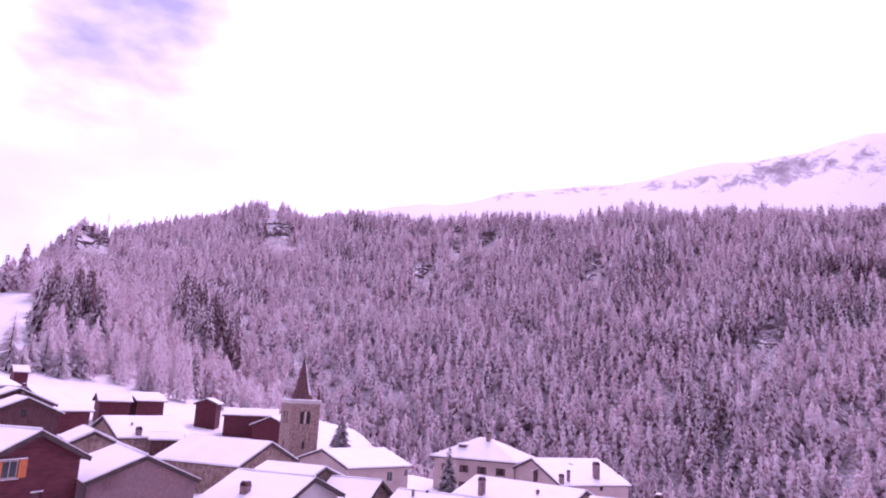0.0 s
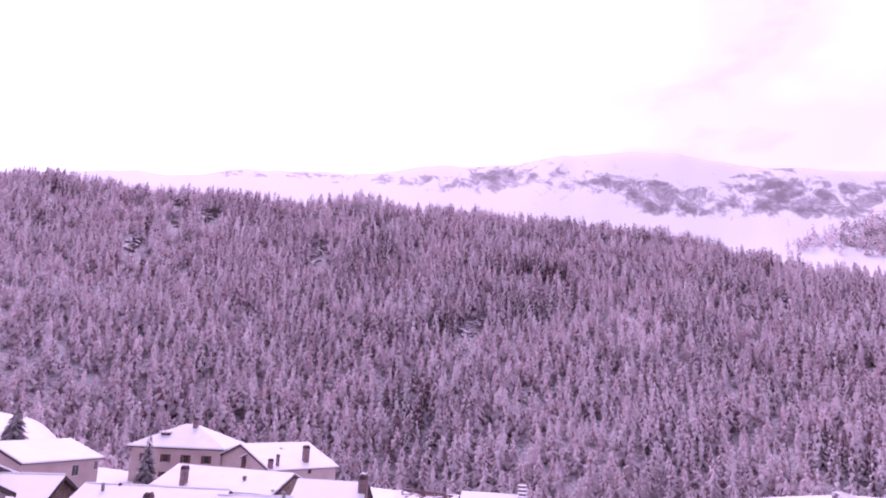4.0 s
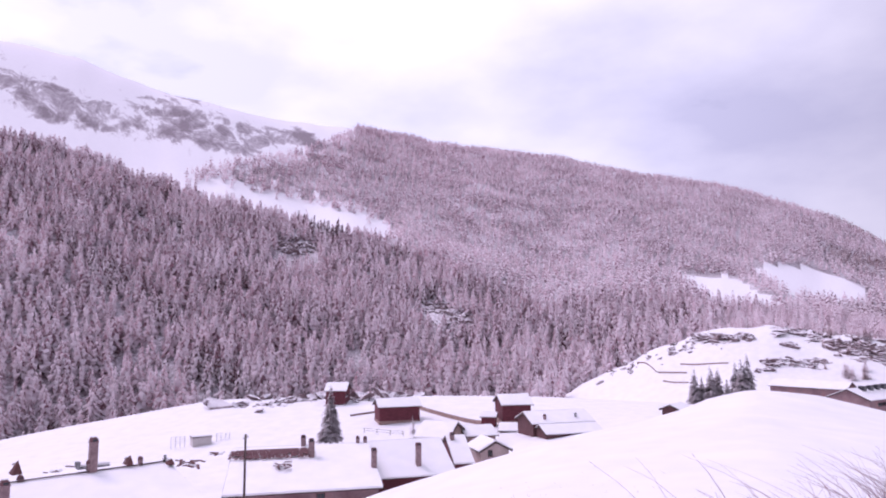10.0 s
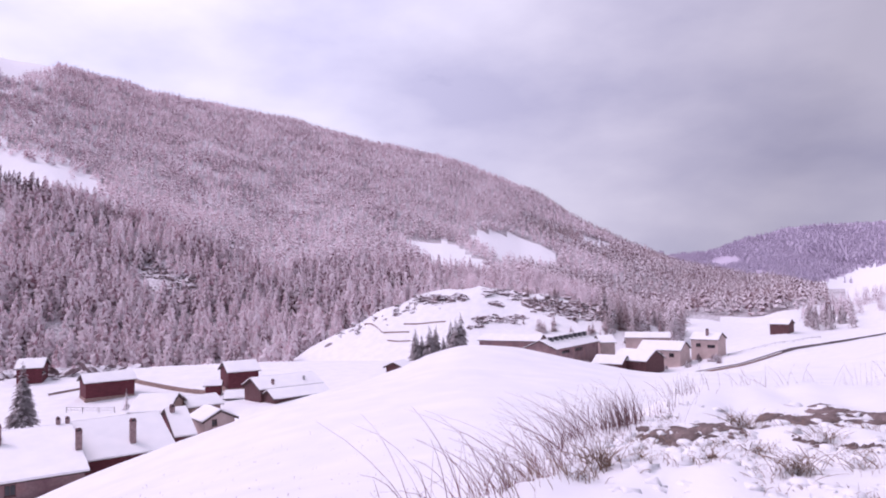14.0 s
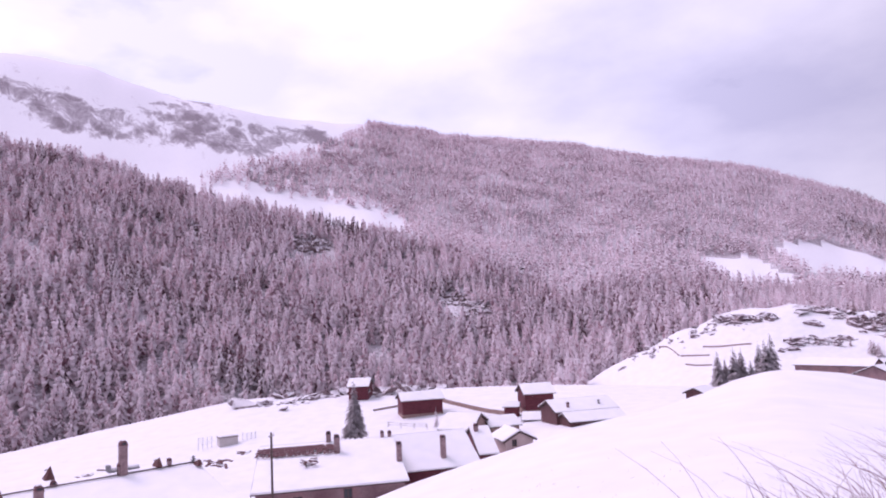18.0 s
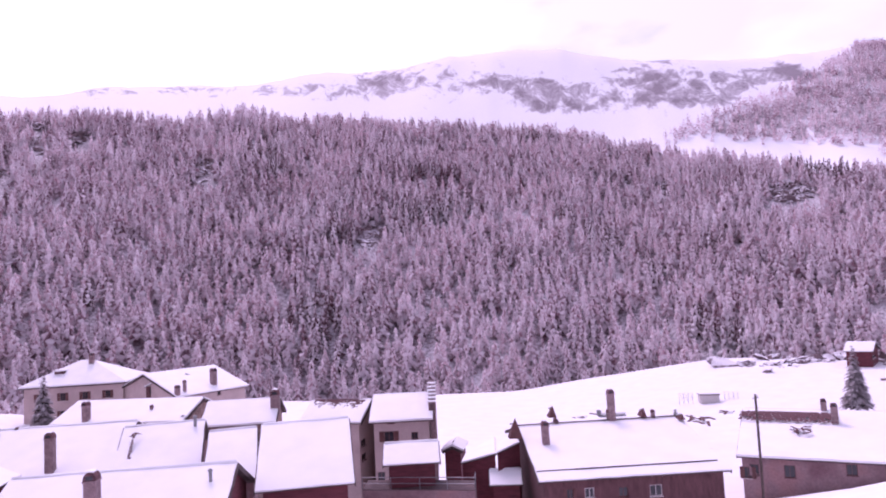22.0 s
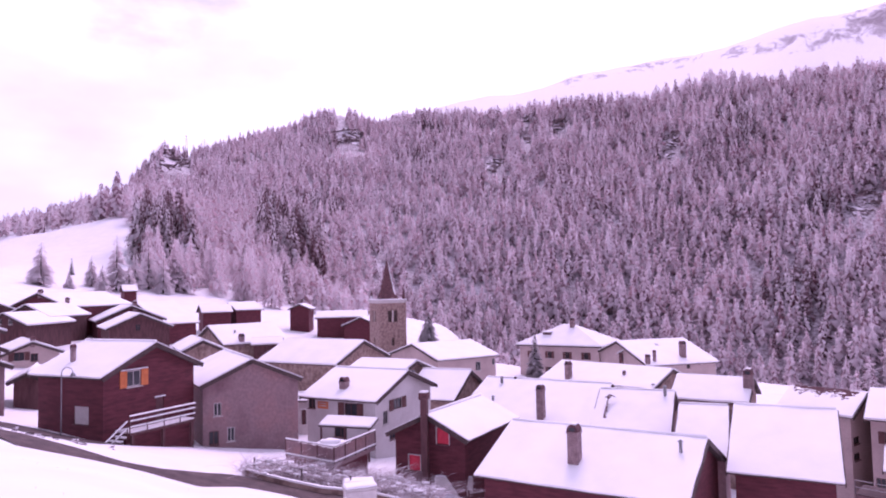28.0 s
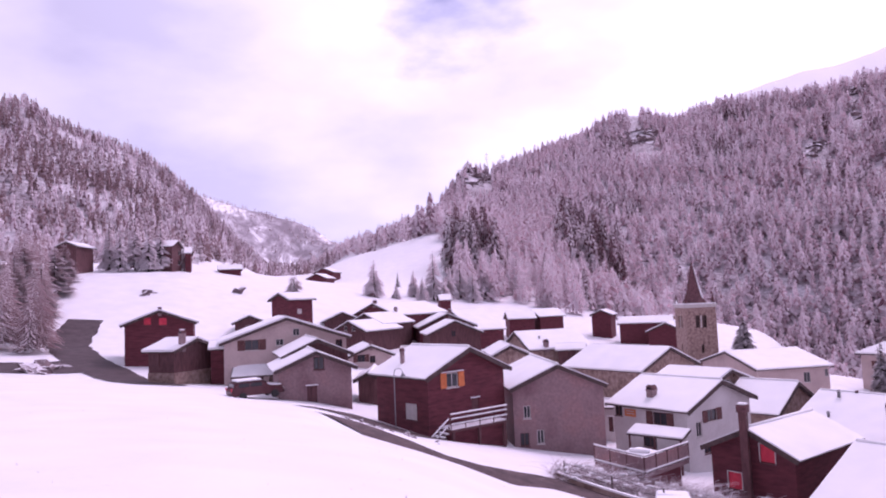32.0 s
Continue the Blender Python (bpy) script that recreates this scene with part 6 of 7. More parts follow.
def roof_joint():
    """Ends of slates and a few fallen boards along the step between two roofs."""
    g = random.Random(7)
    a, b = spot(6.22, -8.25, 62.0), spot(5.5, -10.9, 58.4)
    root = thing("slate_ends", a.x, a.y, a.z, 0, "slate ends and fallen boards along the step between roofs", "slates")
    d = b - a
    for k in range(17):
        p = d * ((k + 0.5) / 17)
        part("slate", boxes((-0.02, g.uniform(0.12, 0.32), -0.09, 0.09, 0.02, 0.06), bev=0.006, m=pose(p.x, p.y, p.z, 20, g.uniform(-6, 6), -16 + g.uniform(-14, 14))), SLATE, root)
    for k in range(7):
        part("board", boxes((-0.24, 0.24, -0.07, 0.07, 0, 0.04), bev=0.008, m=pose(g.uniform(0, 0.5), g.uniform(-0.3, 0.1), 0.03 + 0.04 * k, g.uniform(-10, 25), g.uniform(-20, 20), g.uniform(0, 180))), BROWN, root)


def slate_patch(name, az, el, r, turn, tilt, nx, ny, size, label, seed):
    """Bare slates in courses where the snow has gone from a roof."""
    rng = random.Random(seed)
    p = spot(az, el, r)
    root = thing(name, p.x, p.y, p.z, turn, label, "slates")
    meshes = []
    for k in range(4):
        bm = boxes((-size * 0.49, size * 0.49, -size * 0.6, size * 0.6, 0, 0.035), bev=0.008)
        for v in bm.verts:
            v.co += Vector((rng.uniform(-0.03, 0.03), rng.uniform(-0.03, 0.03), 0))
        me = bpy.data.meshes.new("slate")
        bm.to_mesh(me)
        bm.free()
        me.materials.append(SLATE)
        meshes.append(me)
    for j in range(ny):
        for i in range(nx):
            edge = abs(i - nx / 2) / (nx / 2)
            if rng.random() < 0.02 + 0.35 * edge ** 4 + 0.8 * max(0.0, 0.8 - j / ny) ** 0.8 + 0.45 * noise.noise(Vector((i * 0.3, j * 0.8, seed))):
                continue
            ob = new("slate", meshes[rng.randrange(4)])
            ob.parent = root
            ob.matrix_basis = pose(0, 0, 0, tilt) @ pose((i - nx / 2 + 0.5 * (j % 2)) * size, (j - ny / 2) * size * 0.8, 0.02 + 0.015 * rng.random(), 5 + rng.uniform(-2, 2), rng.uniform(-3, 3), rng.uniform(-4, 4))


# ---- trees that stand singly ----
def conifer(name, label, az, r, h, mat, seed, wide=0.2, branches=13, tiers=15, base=None, group="", leaf=0.2, droop=0.8):
    rng = np.random.default_rng(seed)
    x, y = at(az, r)
    g = float(ground(x, y)) if base is None else base
    root = thing(name, x, y, g - 0.2, rng.uniform(0, 360), label, "tree", group)
    part("trunk", rod(bmesh.new(), (0, 0, 0), (0, 0, h * 0.97), 0.022 * h, 0.01, 7), BARK, root)
    v, f = [], []
    for k in range(tiers):
        u = (k + 0.5) / tiers
        z0, rad = h * (1.0 - 0.9 * u ** 1.02), h * wide * (0.08 + 0.92 * u ** 0.9)
        for b in range(int(5 + (branches - 5) * u)):
            a = rng.uniform(0, 6.28)
            q, zz = rad * rng.uniform(0.65 if branches < 50 else 0.35, 1.12 if branches < 50 else 1.3), z0 + rng.uniform(-0.5, 0.5) * h * 0.9 / tiers
            ca, sb = math.cos(a), math.sin(a)
            wd = q * leaf * rng.uniform(0.75, 1.2)
            c = len(v)
            v += [(0, 0, zz), (q * 0.5 * ca - wd * sb, q * 0.5 * sb + wd * ca, zz - q * 0.25 * droop), (q * 0.5 * ca + wd * sb, q * 0.5 * sb - wd * ca, zz - q * 0.25 * droop),
                  (q * 0.55 * ca, q * 0.55 * sb, zz - q * 0.08 * droop), (q * ca, q * sb, zz - q * rng.uniform(0.35, 0.6) * droop)]
            f += [(c, c + 3, c + 1), (c, c + 2, c + 3), (c + 1, c + 3, c + 4), (c + 3, c + 2, c + 4)]
    mesh_object("crown", v, f, mat, root)
    return root


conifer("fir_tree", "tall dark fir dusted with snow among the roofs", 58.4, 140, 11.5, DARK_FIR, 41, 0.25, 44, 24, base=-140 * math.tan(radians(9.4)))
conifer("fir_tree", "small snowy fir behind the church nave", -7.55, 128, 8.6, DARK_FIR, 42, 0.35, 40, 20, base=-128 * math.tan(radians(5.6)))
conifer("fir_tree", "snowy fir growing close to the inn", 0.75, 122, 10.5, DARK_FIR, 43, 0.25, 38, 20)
for k, (a, r, h) in enumerate([(86.0, 225, 11), (86.5, 228, 9), (87.1, 224, 11.5), (87.6, 228, 11.5), (88.2, 224, 8), (88.8, 227, 13), (89.2, 224, 13.5), (89.6, 225, 15)]):
    conifer("fir_tree", "dark fir of the row below the knoll", a, r, h * 1.08, DARK_FIR, 50 + k, 0.27, 30, 20, group="firs below the knoll")
for k, (a, r, h, wd) in enumerate([(-30.5, 194.5, 14.6, 0.27), (-32.1, 196, 8.2, 0.32), (-28.4, 203, 13.8, 0.28), (-26.5, 206, 13.6, 0.28), (-33.5, 188, 4.2, 0.4), (-29.3, 200, 11, 0.3), (-31.4, 190, 7, 0.36), (-29.7, 193, 8, 0.34), (-27.4, 200, 11, 0.3)]):
    conifer("larch_tree", "pale frosted larch at the meadow edge", a, r, h, LARCH, 60 + k, wd * 0.95, 50, 13, leaf=0.075, droop=0.95, group="larches at the meadow edge")
conifer("larch_tree", "broad brown larch standing alone in the snowy meadow", -35.2, 186, 10.5, LARCH, 161, 0.36, 50, 13, leaf=0.07, droop=0.8)
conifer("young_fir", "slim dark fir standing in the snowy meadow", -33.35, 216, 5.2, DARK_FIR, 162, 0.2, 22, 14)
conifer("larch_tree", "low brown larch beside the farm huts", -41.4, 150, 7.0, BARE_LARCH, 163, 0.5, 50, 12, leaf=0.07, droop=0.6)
for k, (a, r, h) in enumerate([(-54.4, 166, 12), (-53.7, 164, 10.5), (-52.7, 166, 13.5), (-51.8, 164, 11.5), (-51.0, 166, 12.5), (-50.3, 170, 9.5), (-49.4, 172, 7)]):
    conifer("spruce_tree", "snow laden spruce before the hill chalet", a, r, h, SPRUCE, 70 + k, 0.25, 34, 15, leaf=0.13, droop=0.9, group="spruces before the hill chalet")
for k, (a, r, h) in enumerate([(-62.5, 120, 11), (-61.3, 128, 13), (-60.2, 122, 11.5), (-59.6, 134, 12), (-58.6, 126, 9), (-57.8, 140, 10), (-63.5, 118, 12), (-61.8, 112, 8), (-59.0, 116, 6.5), (-57.2, 150, 8)]):
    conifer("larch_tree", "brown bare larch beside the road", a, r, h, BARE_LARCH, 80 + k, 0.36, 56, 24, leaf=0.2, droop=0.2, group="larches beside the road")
for k, (a, r, h) in enumerate([(64.75, 146, 4.4), (102, 262, 7), (103.2, 264, 6), (104, 262, 8), (104.8, 268, 7), (99.6, 270, 5), (-45.2, 118, 4.2), (-50.5, 84, 3.2)]):
    conifer("young_fir", "young dark fir standing in snow", a, r, h, FIR if k != 6 else FROST, 100 + k, 0.22, 10, 11, group="young firs")


def grove(name, az0, az1, r0, r1, n, low, high, mat, label, seed, slim):
    g = np.random.default_rng(seed)
    a, r = np.radians(g.uniform(az0 * TURN, az1 * TURN, n)), g.uniform(r0, r1, n)
    return wood(name, np.stack([r * np.sin(a), r * np.cos(a)], 1), g.uniform(low, high, n), mat, label, 20 if r0 < 160 else 13, 18 if r0 < 160 else 11, seed, slim, 1.1 if r0 < 160 else 2.2, r0 >= 160 and n < 80)


grove("spruce_grove", -29.2, -25.4, 250, 290, 46, 20, 28, STAND_FIR, "dark tall spruces rising above the village edge", 201, 0.18)
grove("spruce_grove", -20.4, -15.6, 330, 430, 60, 19, 29, STAND_FIR, "dark spruces along the gully below the ridge", 202, 0.21)
grove("spruce_grove", -24.5, -14.5, 228, 262, 18, 10, 16, STAND_FIR, "dark young spruces at the foot of the wood", 207, 0.17)
grove("larch_grove", -28.5, -18.5, 205, 265, 70, 10, 16, LARCH, "pale frosted larches at the foot of the wood", 203, 0.24)
grove("larch_grove", 100.5, 106.6, 300, 560, 170, 9, 16, BARE_LARCH, "brown larches behind the modern houses", 204, 0.22)
grove("spruce_grove", 100.5, 106.4, 305, 460, 90, 10, 19, FIR, "dark spruces behind the modern houses", 205, 0.19)
grove("larch_grove", 83.0, 101.5, 470, 690, 280, 10, 16, LARCH, "frosted larches in the dip behind the knoll", 213, 0.26)
grove("spruce_grove", 83.0, 101.5, 470, 690, 240, 12, 19, SPRUCE, "snow dusted spruces in the dip behind the knoll", 214, 0.24)
grove("garden_shrubs", 102.5, 109.0, 243, 268, 46, 1.3, 3.2, FIR, "dark garden shrubs between the modern houses", 211, 0.42)
grove("spruce_grove", 114.3, 117.5, 380, 430, 26, 7, 13, FIR, "dark spruces beside the lone field barn", 212, 0.2)
grove("larch_grove", 83.8, 97, 347, 364, 120, 4.5, 8.5, LARCH, "low frosted larches along the brow of the knoll", 208, 0.24)
grove("spruce_grove", 84.5, 96.5, 348, 362, 26, 5, 10, FIR, "dark spruces along the brow of the knoll", 209, 0.17)
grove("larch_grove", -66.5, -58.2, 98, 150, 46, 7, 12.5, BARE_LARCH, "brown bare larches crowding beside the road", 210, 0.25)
grove("spruce_grove", 114, 124, 420, 640, 90, 9, 15, SPRUCE, "dark spruce belt beyond the snowfield", 206, 0.2)


# ---- rocks ----
def slope_hit(az, el, r=215.0):
    """Where a line of sight from the eye meets the rising snow."""
    while r < 460:
        x, y = at(az, r)
        if float(ground(x, y)) > r * math.tan(radians(el * 1.05 - 0.5)):
            break
        r += 2.0
    return r


def shelves(name, bands, label, seed):
    """Long low rock shelves along the slope (bearing and rise of both ends, how many, spread, height)."""
    g = random.Random(seed)
    bm = bmesh.new()
    for a0, e0, a1, e1, n, sc, hi in bands:
        for _ in range(n):
            u = g.random()
            az, el = a0 + (a1 - a0) * u + g.gauss(0, sc * 0.5), e0 + (e1 - e0) * u + g.gauss(0, sc)
            x, y = at(az, slope_hit(az, el))
            s = hi * g.uniform(0.4, 1.0)
            m = Matrix.Translation((x, y, float(ground(x, y)) - s * 0.15)) @ Matrix.Rotation(radians(-az * TURN) + g.uniform(-0.3, 0.3), 4, "Z") @ Matrix.Rotation(g.uniform(-0.2, 0.5), 4, "Y") @ Matrix.Rotation(g.uniform(-0.3, 0.4), 4, "X")
            vs = bmesh.ops.create_icosphere(bm, subdivisions=2, radius=1.0)["verts"]
            o, st = Vector((g.uniform(0, 90), g.uniform(0, 90), 0)), (s * g.uniform(0.9, 2.7), s * g.uniform(0.9, 1.6), s * g.uniform(0.45, 1.0))
            for v in vs:
                d = 1 + 0.95 * noise.fractal(v.co * 1.9 + o, 0.7, 2.2, 4)
                v.co = m @ Vector((v.co.x * d * st[0], v.co.y * d * st[1], v.co.z * d * st[2]))
    return tagged(part(name, bm, ROCK), label, "rocks", kind="stuff")


def ledges(name, bands, low, high, label, seed):
    """Broken ledges in bands (bearing, distance, bearing, distance, how many, scatter)."""
    g = random.Random(seed)
    bm = bmesh.new()
    for a0, r0, a1, r1, n, sc in bands:
        for _ in range(n):
            u = g.random()
            az, r = a0 + (a1 - a0) * u + g.gauss(0, sc * 0.12), r0 + (r1 - r0) * u + g.gauss(0, sc)
            x, y = at(az, r)
            s = low * (high / low) ** (g.random() ** 1.8)
            m = Matrix.Translation((x, y, float(ground(x, y)) - s * 0.1)) @ Matrix.Rotation(radians(-az * TURN) + g.uniform(-0.7, 0.7), 4, "Z") @ Matrix.Rotation(g.uniform(-0.7, 0.7), 4, "Y") @ Matrix.Rotation(g.uniform(-0.5, 0.5), 4, "X")
            vs = bmesh.ops.create_icosphere(bm, subdivisions=2, radius=1.0)["verts"]
            o, st = Vector((g.uniform(0, 90), g.uniform(0, 90), 0)), (s * g.uniform(0.9, 2.0), s * g.uniform(0.8, 1.3), s * g.uniform(0.4, 0.75))
            for v in vs:
                d = 1 + 0.9 * noise.fractal(v.co * 1.6 + o, 0.8, 2.2, 3)
                v.co = m @ Vector((v.co.x * d * st[0], v.co.y * d * st[1], v.co.z * d * st[2]))
    return tagged(part(name, bm, ROCK), label, "rocks", kind="stuff")


ledges("rock_outcrop", [(53.0, 188, 57.8, 196, 34, 3), (59.5, 192, 64.5, 199, 40, 3), (50.5, 186, 53, 190, 9, 2)], 0.6, 2.6, "snowy rock outcrop on the village knoll", 1)
shelves("rock_outcrop", [(86.2, -0.75, 90.1, -0.75, 34, 0.1, 1.8), (91.7, 0.05, 95.2, -0.6, 46, 0.16, 1.9), (96.0, -0.2, 98.6, -0.6, 34, 0.2, 1.8), (95.0, -1.1, 101.2, -2.3, 150, 0.33, 1.6), (90.6, -2.5, 94.6, -2.3, 50, 0.18, 1.2),
    (92.2, -1.1, 92.5, -1.2, 3, 0.06, 2.0), (90.2, -3.1, 91.3, -3.1, 9, 0.08, 1.1), (97, -1.7, 102.5, -2.6, 70, 0.3, 1.4), (93.5, -0.9, 97, -1.5, 30, 0.15, 1.3)], "broken rock ledges showing through snow on the knoll", 2)
ledges("rock_outcrop", [(79.8, 326, 84, 318, 34, 3), (84, 320, 88.5, 319, 40, 3)], 0.35, 1.3, "low rocks along the edge of the knoll", 12)
grove("larch_grove", 94.5, 102.5, 290, 345, 85, 2.2, 5.5, BARE_LARCH, "brown low scrub between the ledges of the knoll", 221, 0.3)
def along_sight(az, el, r=240.0):
    """How far off the wooded slope first climbs to that rise."""
    rs = np.arange(r, 1300, 3.0)
    over = np.where(rise_of(np.full(len(rs), az), rs) > el)[0]
    return float(rs[over[0]]) if len(over) else 800.0


for k, (ca, ce, wa, we) in enumerate(CLEARINGS):
    lo, hi = along_sight(ca, ce - we), along_sight(ca, ce + we)
    far = (lo + hi) / 2 / 600
    ledges("rock_outcrop", [(ca - wa * 0.8, lo, ca + wa * 0.8, hi, int(10 + 14 * wa), 4 * far), (ca - wa * 0.8, hi, ca + wa * 0.8, hi, int(4 + 9 * wa), 3 * far)], 1.6 * far, 4.6 * far, "snowy crags and dark rock faces breaking the wooded slope", 300 + k)
ledges("rock_outcrop", [(-45.9, 150, -45.4, 152, 3, 0.8), (-52.3, 140, -51.8, 142, 3, 1), (-59.5, 84, -57, 90, 9, 1.2)], 0.4, 1.1, "boulders in the snow above the village", 5)


def roof_lights():
    """The row of box lights along the hall's ridge."""
    a, b = spot(96.44, -4.0, 224.0), spot(99.33, -3.5, 250.0)
    root = thing("roof_light_row", a.x, a.y, a.z, 0, "row of dark glazed boxes along the hall roof", "roof lights")
    d = (b - a) / 8
    for k in range(8):
        p = d * (k + 0.5)
        m = Matrix.Translation(p) @ Matrix.Rotation(math.atan2(d.y, d.x), 4, "Z")
        bx = part("light_box", boxes((-0.75, 0.75, -0.8, 0.8, -1.0, 0.5), bev=0.04, m=m), GLASS, root)
        part("box_snow", boxes((-0.8, 0.8, -0.85, 0.85, 0.504, 0.75), bev=0.06, m=m), ROOF_SNOW, bx)


roof_lights()


ledges("bank_stones", [(-38, 43.5, -34.5, 41.6, 26, 0.5), (-34.5, 41.6, -30.5, 41.2, 14, 0.4)], 0.06, 0.2, "small dark stones along the earth bank", 6)


# ---- roofs laid bare, stepped gable, small roof things ----
slate_patch("roof_slates", 20.95, -7.34, 75.7, -46, 27, 24, 9, 0.24, "bare dark slates below the ridge where snow slid", 3)
slate_patch("roof_slates", 54.14, -9.12, 88.4, -58, 10, 42, 16, 0.24, "bare dark slates on the farmhouse roof", 4)
roof_junk(48.5, -9.6, 63.2, 12, "heap of dark boards sticking out of roof snow", 5, BROWN)
roof_junk(50.2, -8.9, 72.0, 4, "few boards sticking out of the roof snow", 6)
roof_joint()
roof_junk(54.95, -10.1, 84.4, 12, "heap of loose planks and snow on the farmhouse roof", 9)
roof_junk(39.8, -9.2, 66.0, 4, "tilted board beside a chimney in snow", 8)


def stepped_gable():
    p = spot(28.45, -6.0, 74.9)
    root = thing("stepped_gable", p.x, p.y, p.z - 10.0, -31, "tall stone fire wall with stepped dark slate edge", "gable wall")
    part("wall", panel([(-3.6, 0), (3.6, 0), (3.6, 8.2), (0.2, 9.9), (-3.6, 8.0)], [], 0.55, pose(0, 0, 0, 0, 0, 90)), CHIMNEY, root)
    for k in range(6):
        u = -3.3 + k * 0.6
        part("step", boxes((-0.65, 0.1, u - 0.3, u + 0.3, 7.3 + k * 0.3, 8.2 + k * 0.3), bev=0.02), CHIMNEY, root)
        part("step_snow", boxes((-0.8, 0.16, u - 0.34, u + 0.3, 8.204 + k * 0.3, 8.34 + k * 0.3), bev=0.03), ROOF_SNOW, root)


stepped_gable()


def skylight(az, el, r, turn, tilt, label):
    p = spot(az, el, r)
    root = thing("skylight", p.x, p.y, p.z, turn, label, "skylight")
    m = pose(0, 0, 0.1, tilt)
    part("frame", boxes((-0.6, 0.6, -0.45, -0.37, 0, 0.14), (-0.6, 0.6, 0.37, 0.45, 0, 0.14), (-0.6, -0.52, -0.37, 0.37, 0, 0.14), (0.52, 0.6, -0.37, 0.37, 0, 0.14), m=m), METAL, root)
    part("pane", boxes((-0.52, 0.52, -0.37, 0.37, 0.05, 0.08), m=m), GLASS, root)


skylight(-2.55, -7.2, 71.0, -27, 24, "tilted metal framed skylight in roof snow")
skylight(-9.2, -6.35, 72.0, -16, 26, "small skylight half clear of snow")
wing_dormer(10.0, 128.5, -12.2, -16, 2.6, "dark gabled dormer on the inn wing roof")
wing_dormer(7.7, 126.0, -13.0, -16, 2.2, "small snowy dormer on the inn wing")

# ---- bank before the camera: bare track, tufts, weeds ----


def bare_patch(az0, r0, az1, r1, width, label, seed):
    """Trodden earth showing through the snow in ragged flecks."""
    g = random.Random(seed)
    a, b = Vector((*at(az0, r0), 0)), Vector((*at(az1, r1), 0))
    d = b - a
    n = Vector((-d.y, d.x, 0)).normalized()
    bm = bmesh.new()
    for k in range(int(95 * d.length)):
        u, rad = g.random(), width * g.uniform(0.03, 0.12)
        c = a + d * u + n * (width * 0.5 * noise.noise(Vector((u * 4, seed, 5))) + g.gauss(0, width * 0.26))
        ring_v = []
        for q in range(13):
            w = 2 * math.pi * q / 13
            rr = rad * (1 + 0.9 * noise.noise(Vector((math.cos(w) * 1.5 + k, math.sin(w) * 1.5, seed))))
            x, y = c.x + d.normalized().x * rr * math.cos(w) * 1.7 + n.x * rr * math.sin(w), c.y + d.normalized().y * rr * math.cos(w) * 1.7 + n.y * rr * math.sin(w)
            ring_v.append(bm.verts.new((x, y, float(ground(x, y)) + 0.004)))
        top = bm.verts.new((c.x, c.y, float(ground(c.x, c.y)) + 0.02 + 0.012 * g.random()))
        for q in range(13):
            bm.faces.new((ring_v[q], ring_v[(q + 1) % 13], top))
    bmesh.ops.recalc_face_normals(bm, faces=bm.faces[:])
    for f in bm.faces:
        if f.normal.z < 0:
            f.normal_flip()
    return tagged(part("bare_track", bm, EARTH), label, "ground", "", "structure")


bare_patch(104.7, 7.65, 110.1, 8.95, 0.62, "muddy trodden patch in thin snow", 1)
bare_patch(111.5, 9.25, 119.5, 10.0, 0.66, "dark wheel track through thin snow", 2)
bare_patch(113.7, 8.15, 115.3, 8.25, 0.28, "thin dark strip of earth in snow", 3)
bare_patch(106.6, 7.0, 108.4, 7.2, 0.16, "small muddy hollow in thin snow", 4)
bare_patch(116.5, 8.1, 119.0, 8.0, 0.22, "small bare patch of earth in snow", 5)


def snow_clods():
    """Trampled snow in lumps between the bare strips of the bank."""
    g = random.Random(71)
    bm = bmesh.new()
    for k in range(340):
        az, r = g.uniform(99, 123), 5.8 + 4.6 * g.random()
        x, y = at(az, r)
        c = 0.02 + 0.07 * g.random() ** 2.2
        vs = bmesh.ops.create_icosphere(bm, subdivisions=2, radius=1.0)["verts"]
        o, z0 = Vector((k * 1.7, 3.0, 0)), float(ground(x, y))
        sx, sy = c * g.uniform(0.9, 1.8), c * g.uniform(0.8, 1.4)
        for v in vs:
            q = 1 + 0.95 * noise.fractal(v.co * 1.5 + o, 0.9, 2.1, 3)
            v.co = Vector((x + v.co.x * q * sx, y + v.co.y * q * sy, z0 - 0.012 + v.co.z * q * c * 0.5))
    return tagged(part("snow_clods", bm, SNOW, None, "", True), "trampled lumpy snow on the bank", "snow", kind="stuff")


snow_clods()


def blades(roots, low, high, lean, spread, seed, width=0.007, curl=0.5):
    """Thin bent stems from each root: arrays of corners and triangles."""
    g = np.random.default_rng(seed)
    v, f = [], []
    for x, y in roots:
        h, w = g.uniform(low, high), width * g.uniform(0.7, 1.3)
        dx, dy = lean[0] + g.normal(0, spread), lean[1] + g.normal(0, spread)
        bend = g.uniform(0.2, curl)
        z0, c, seg = float(ground(x, y)) - 0.03, len(v), 5
        for k in range(seg + 1):
            u = k / seg
            px, py, pz = x + dx * h * (0.35 * u + bend * u * u), y + dy * h * (0.35 * u + bend * u * u), z0 + h * (u - 0.28 * bend * u ** 3)
            ww = w * (1 - 0.75 * u)
            v += [(px - ww * 0.7, py + ww * 0.7, pz), (px + ww * 0.7, py - ww * 0.7, pz), (px, py, pz + ww)]
        for k in range(seg):
            p = c + k * 3
            for q in range(3):
                a, b = p + q, p + (q + 1) % 3
                f += [(a, b, b + 3), (a, b + 3, a + 3)]
    return v, f


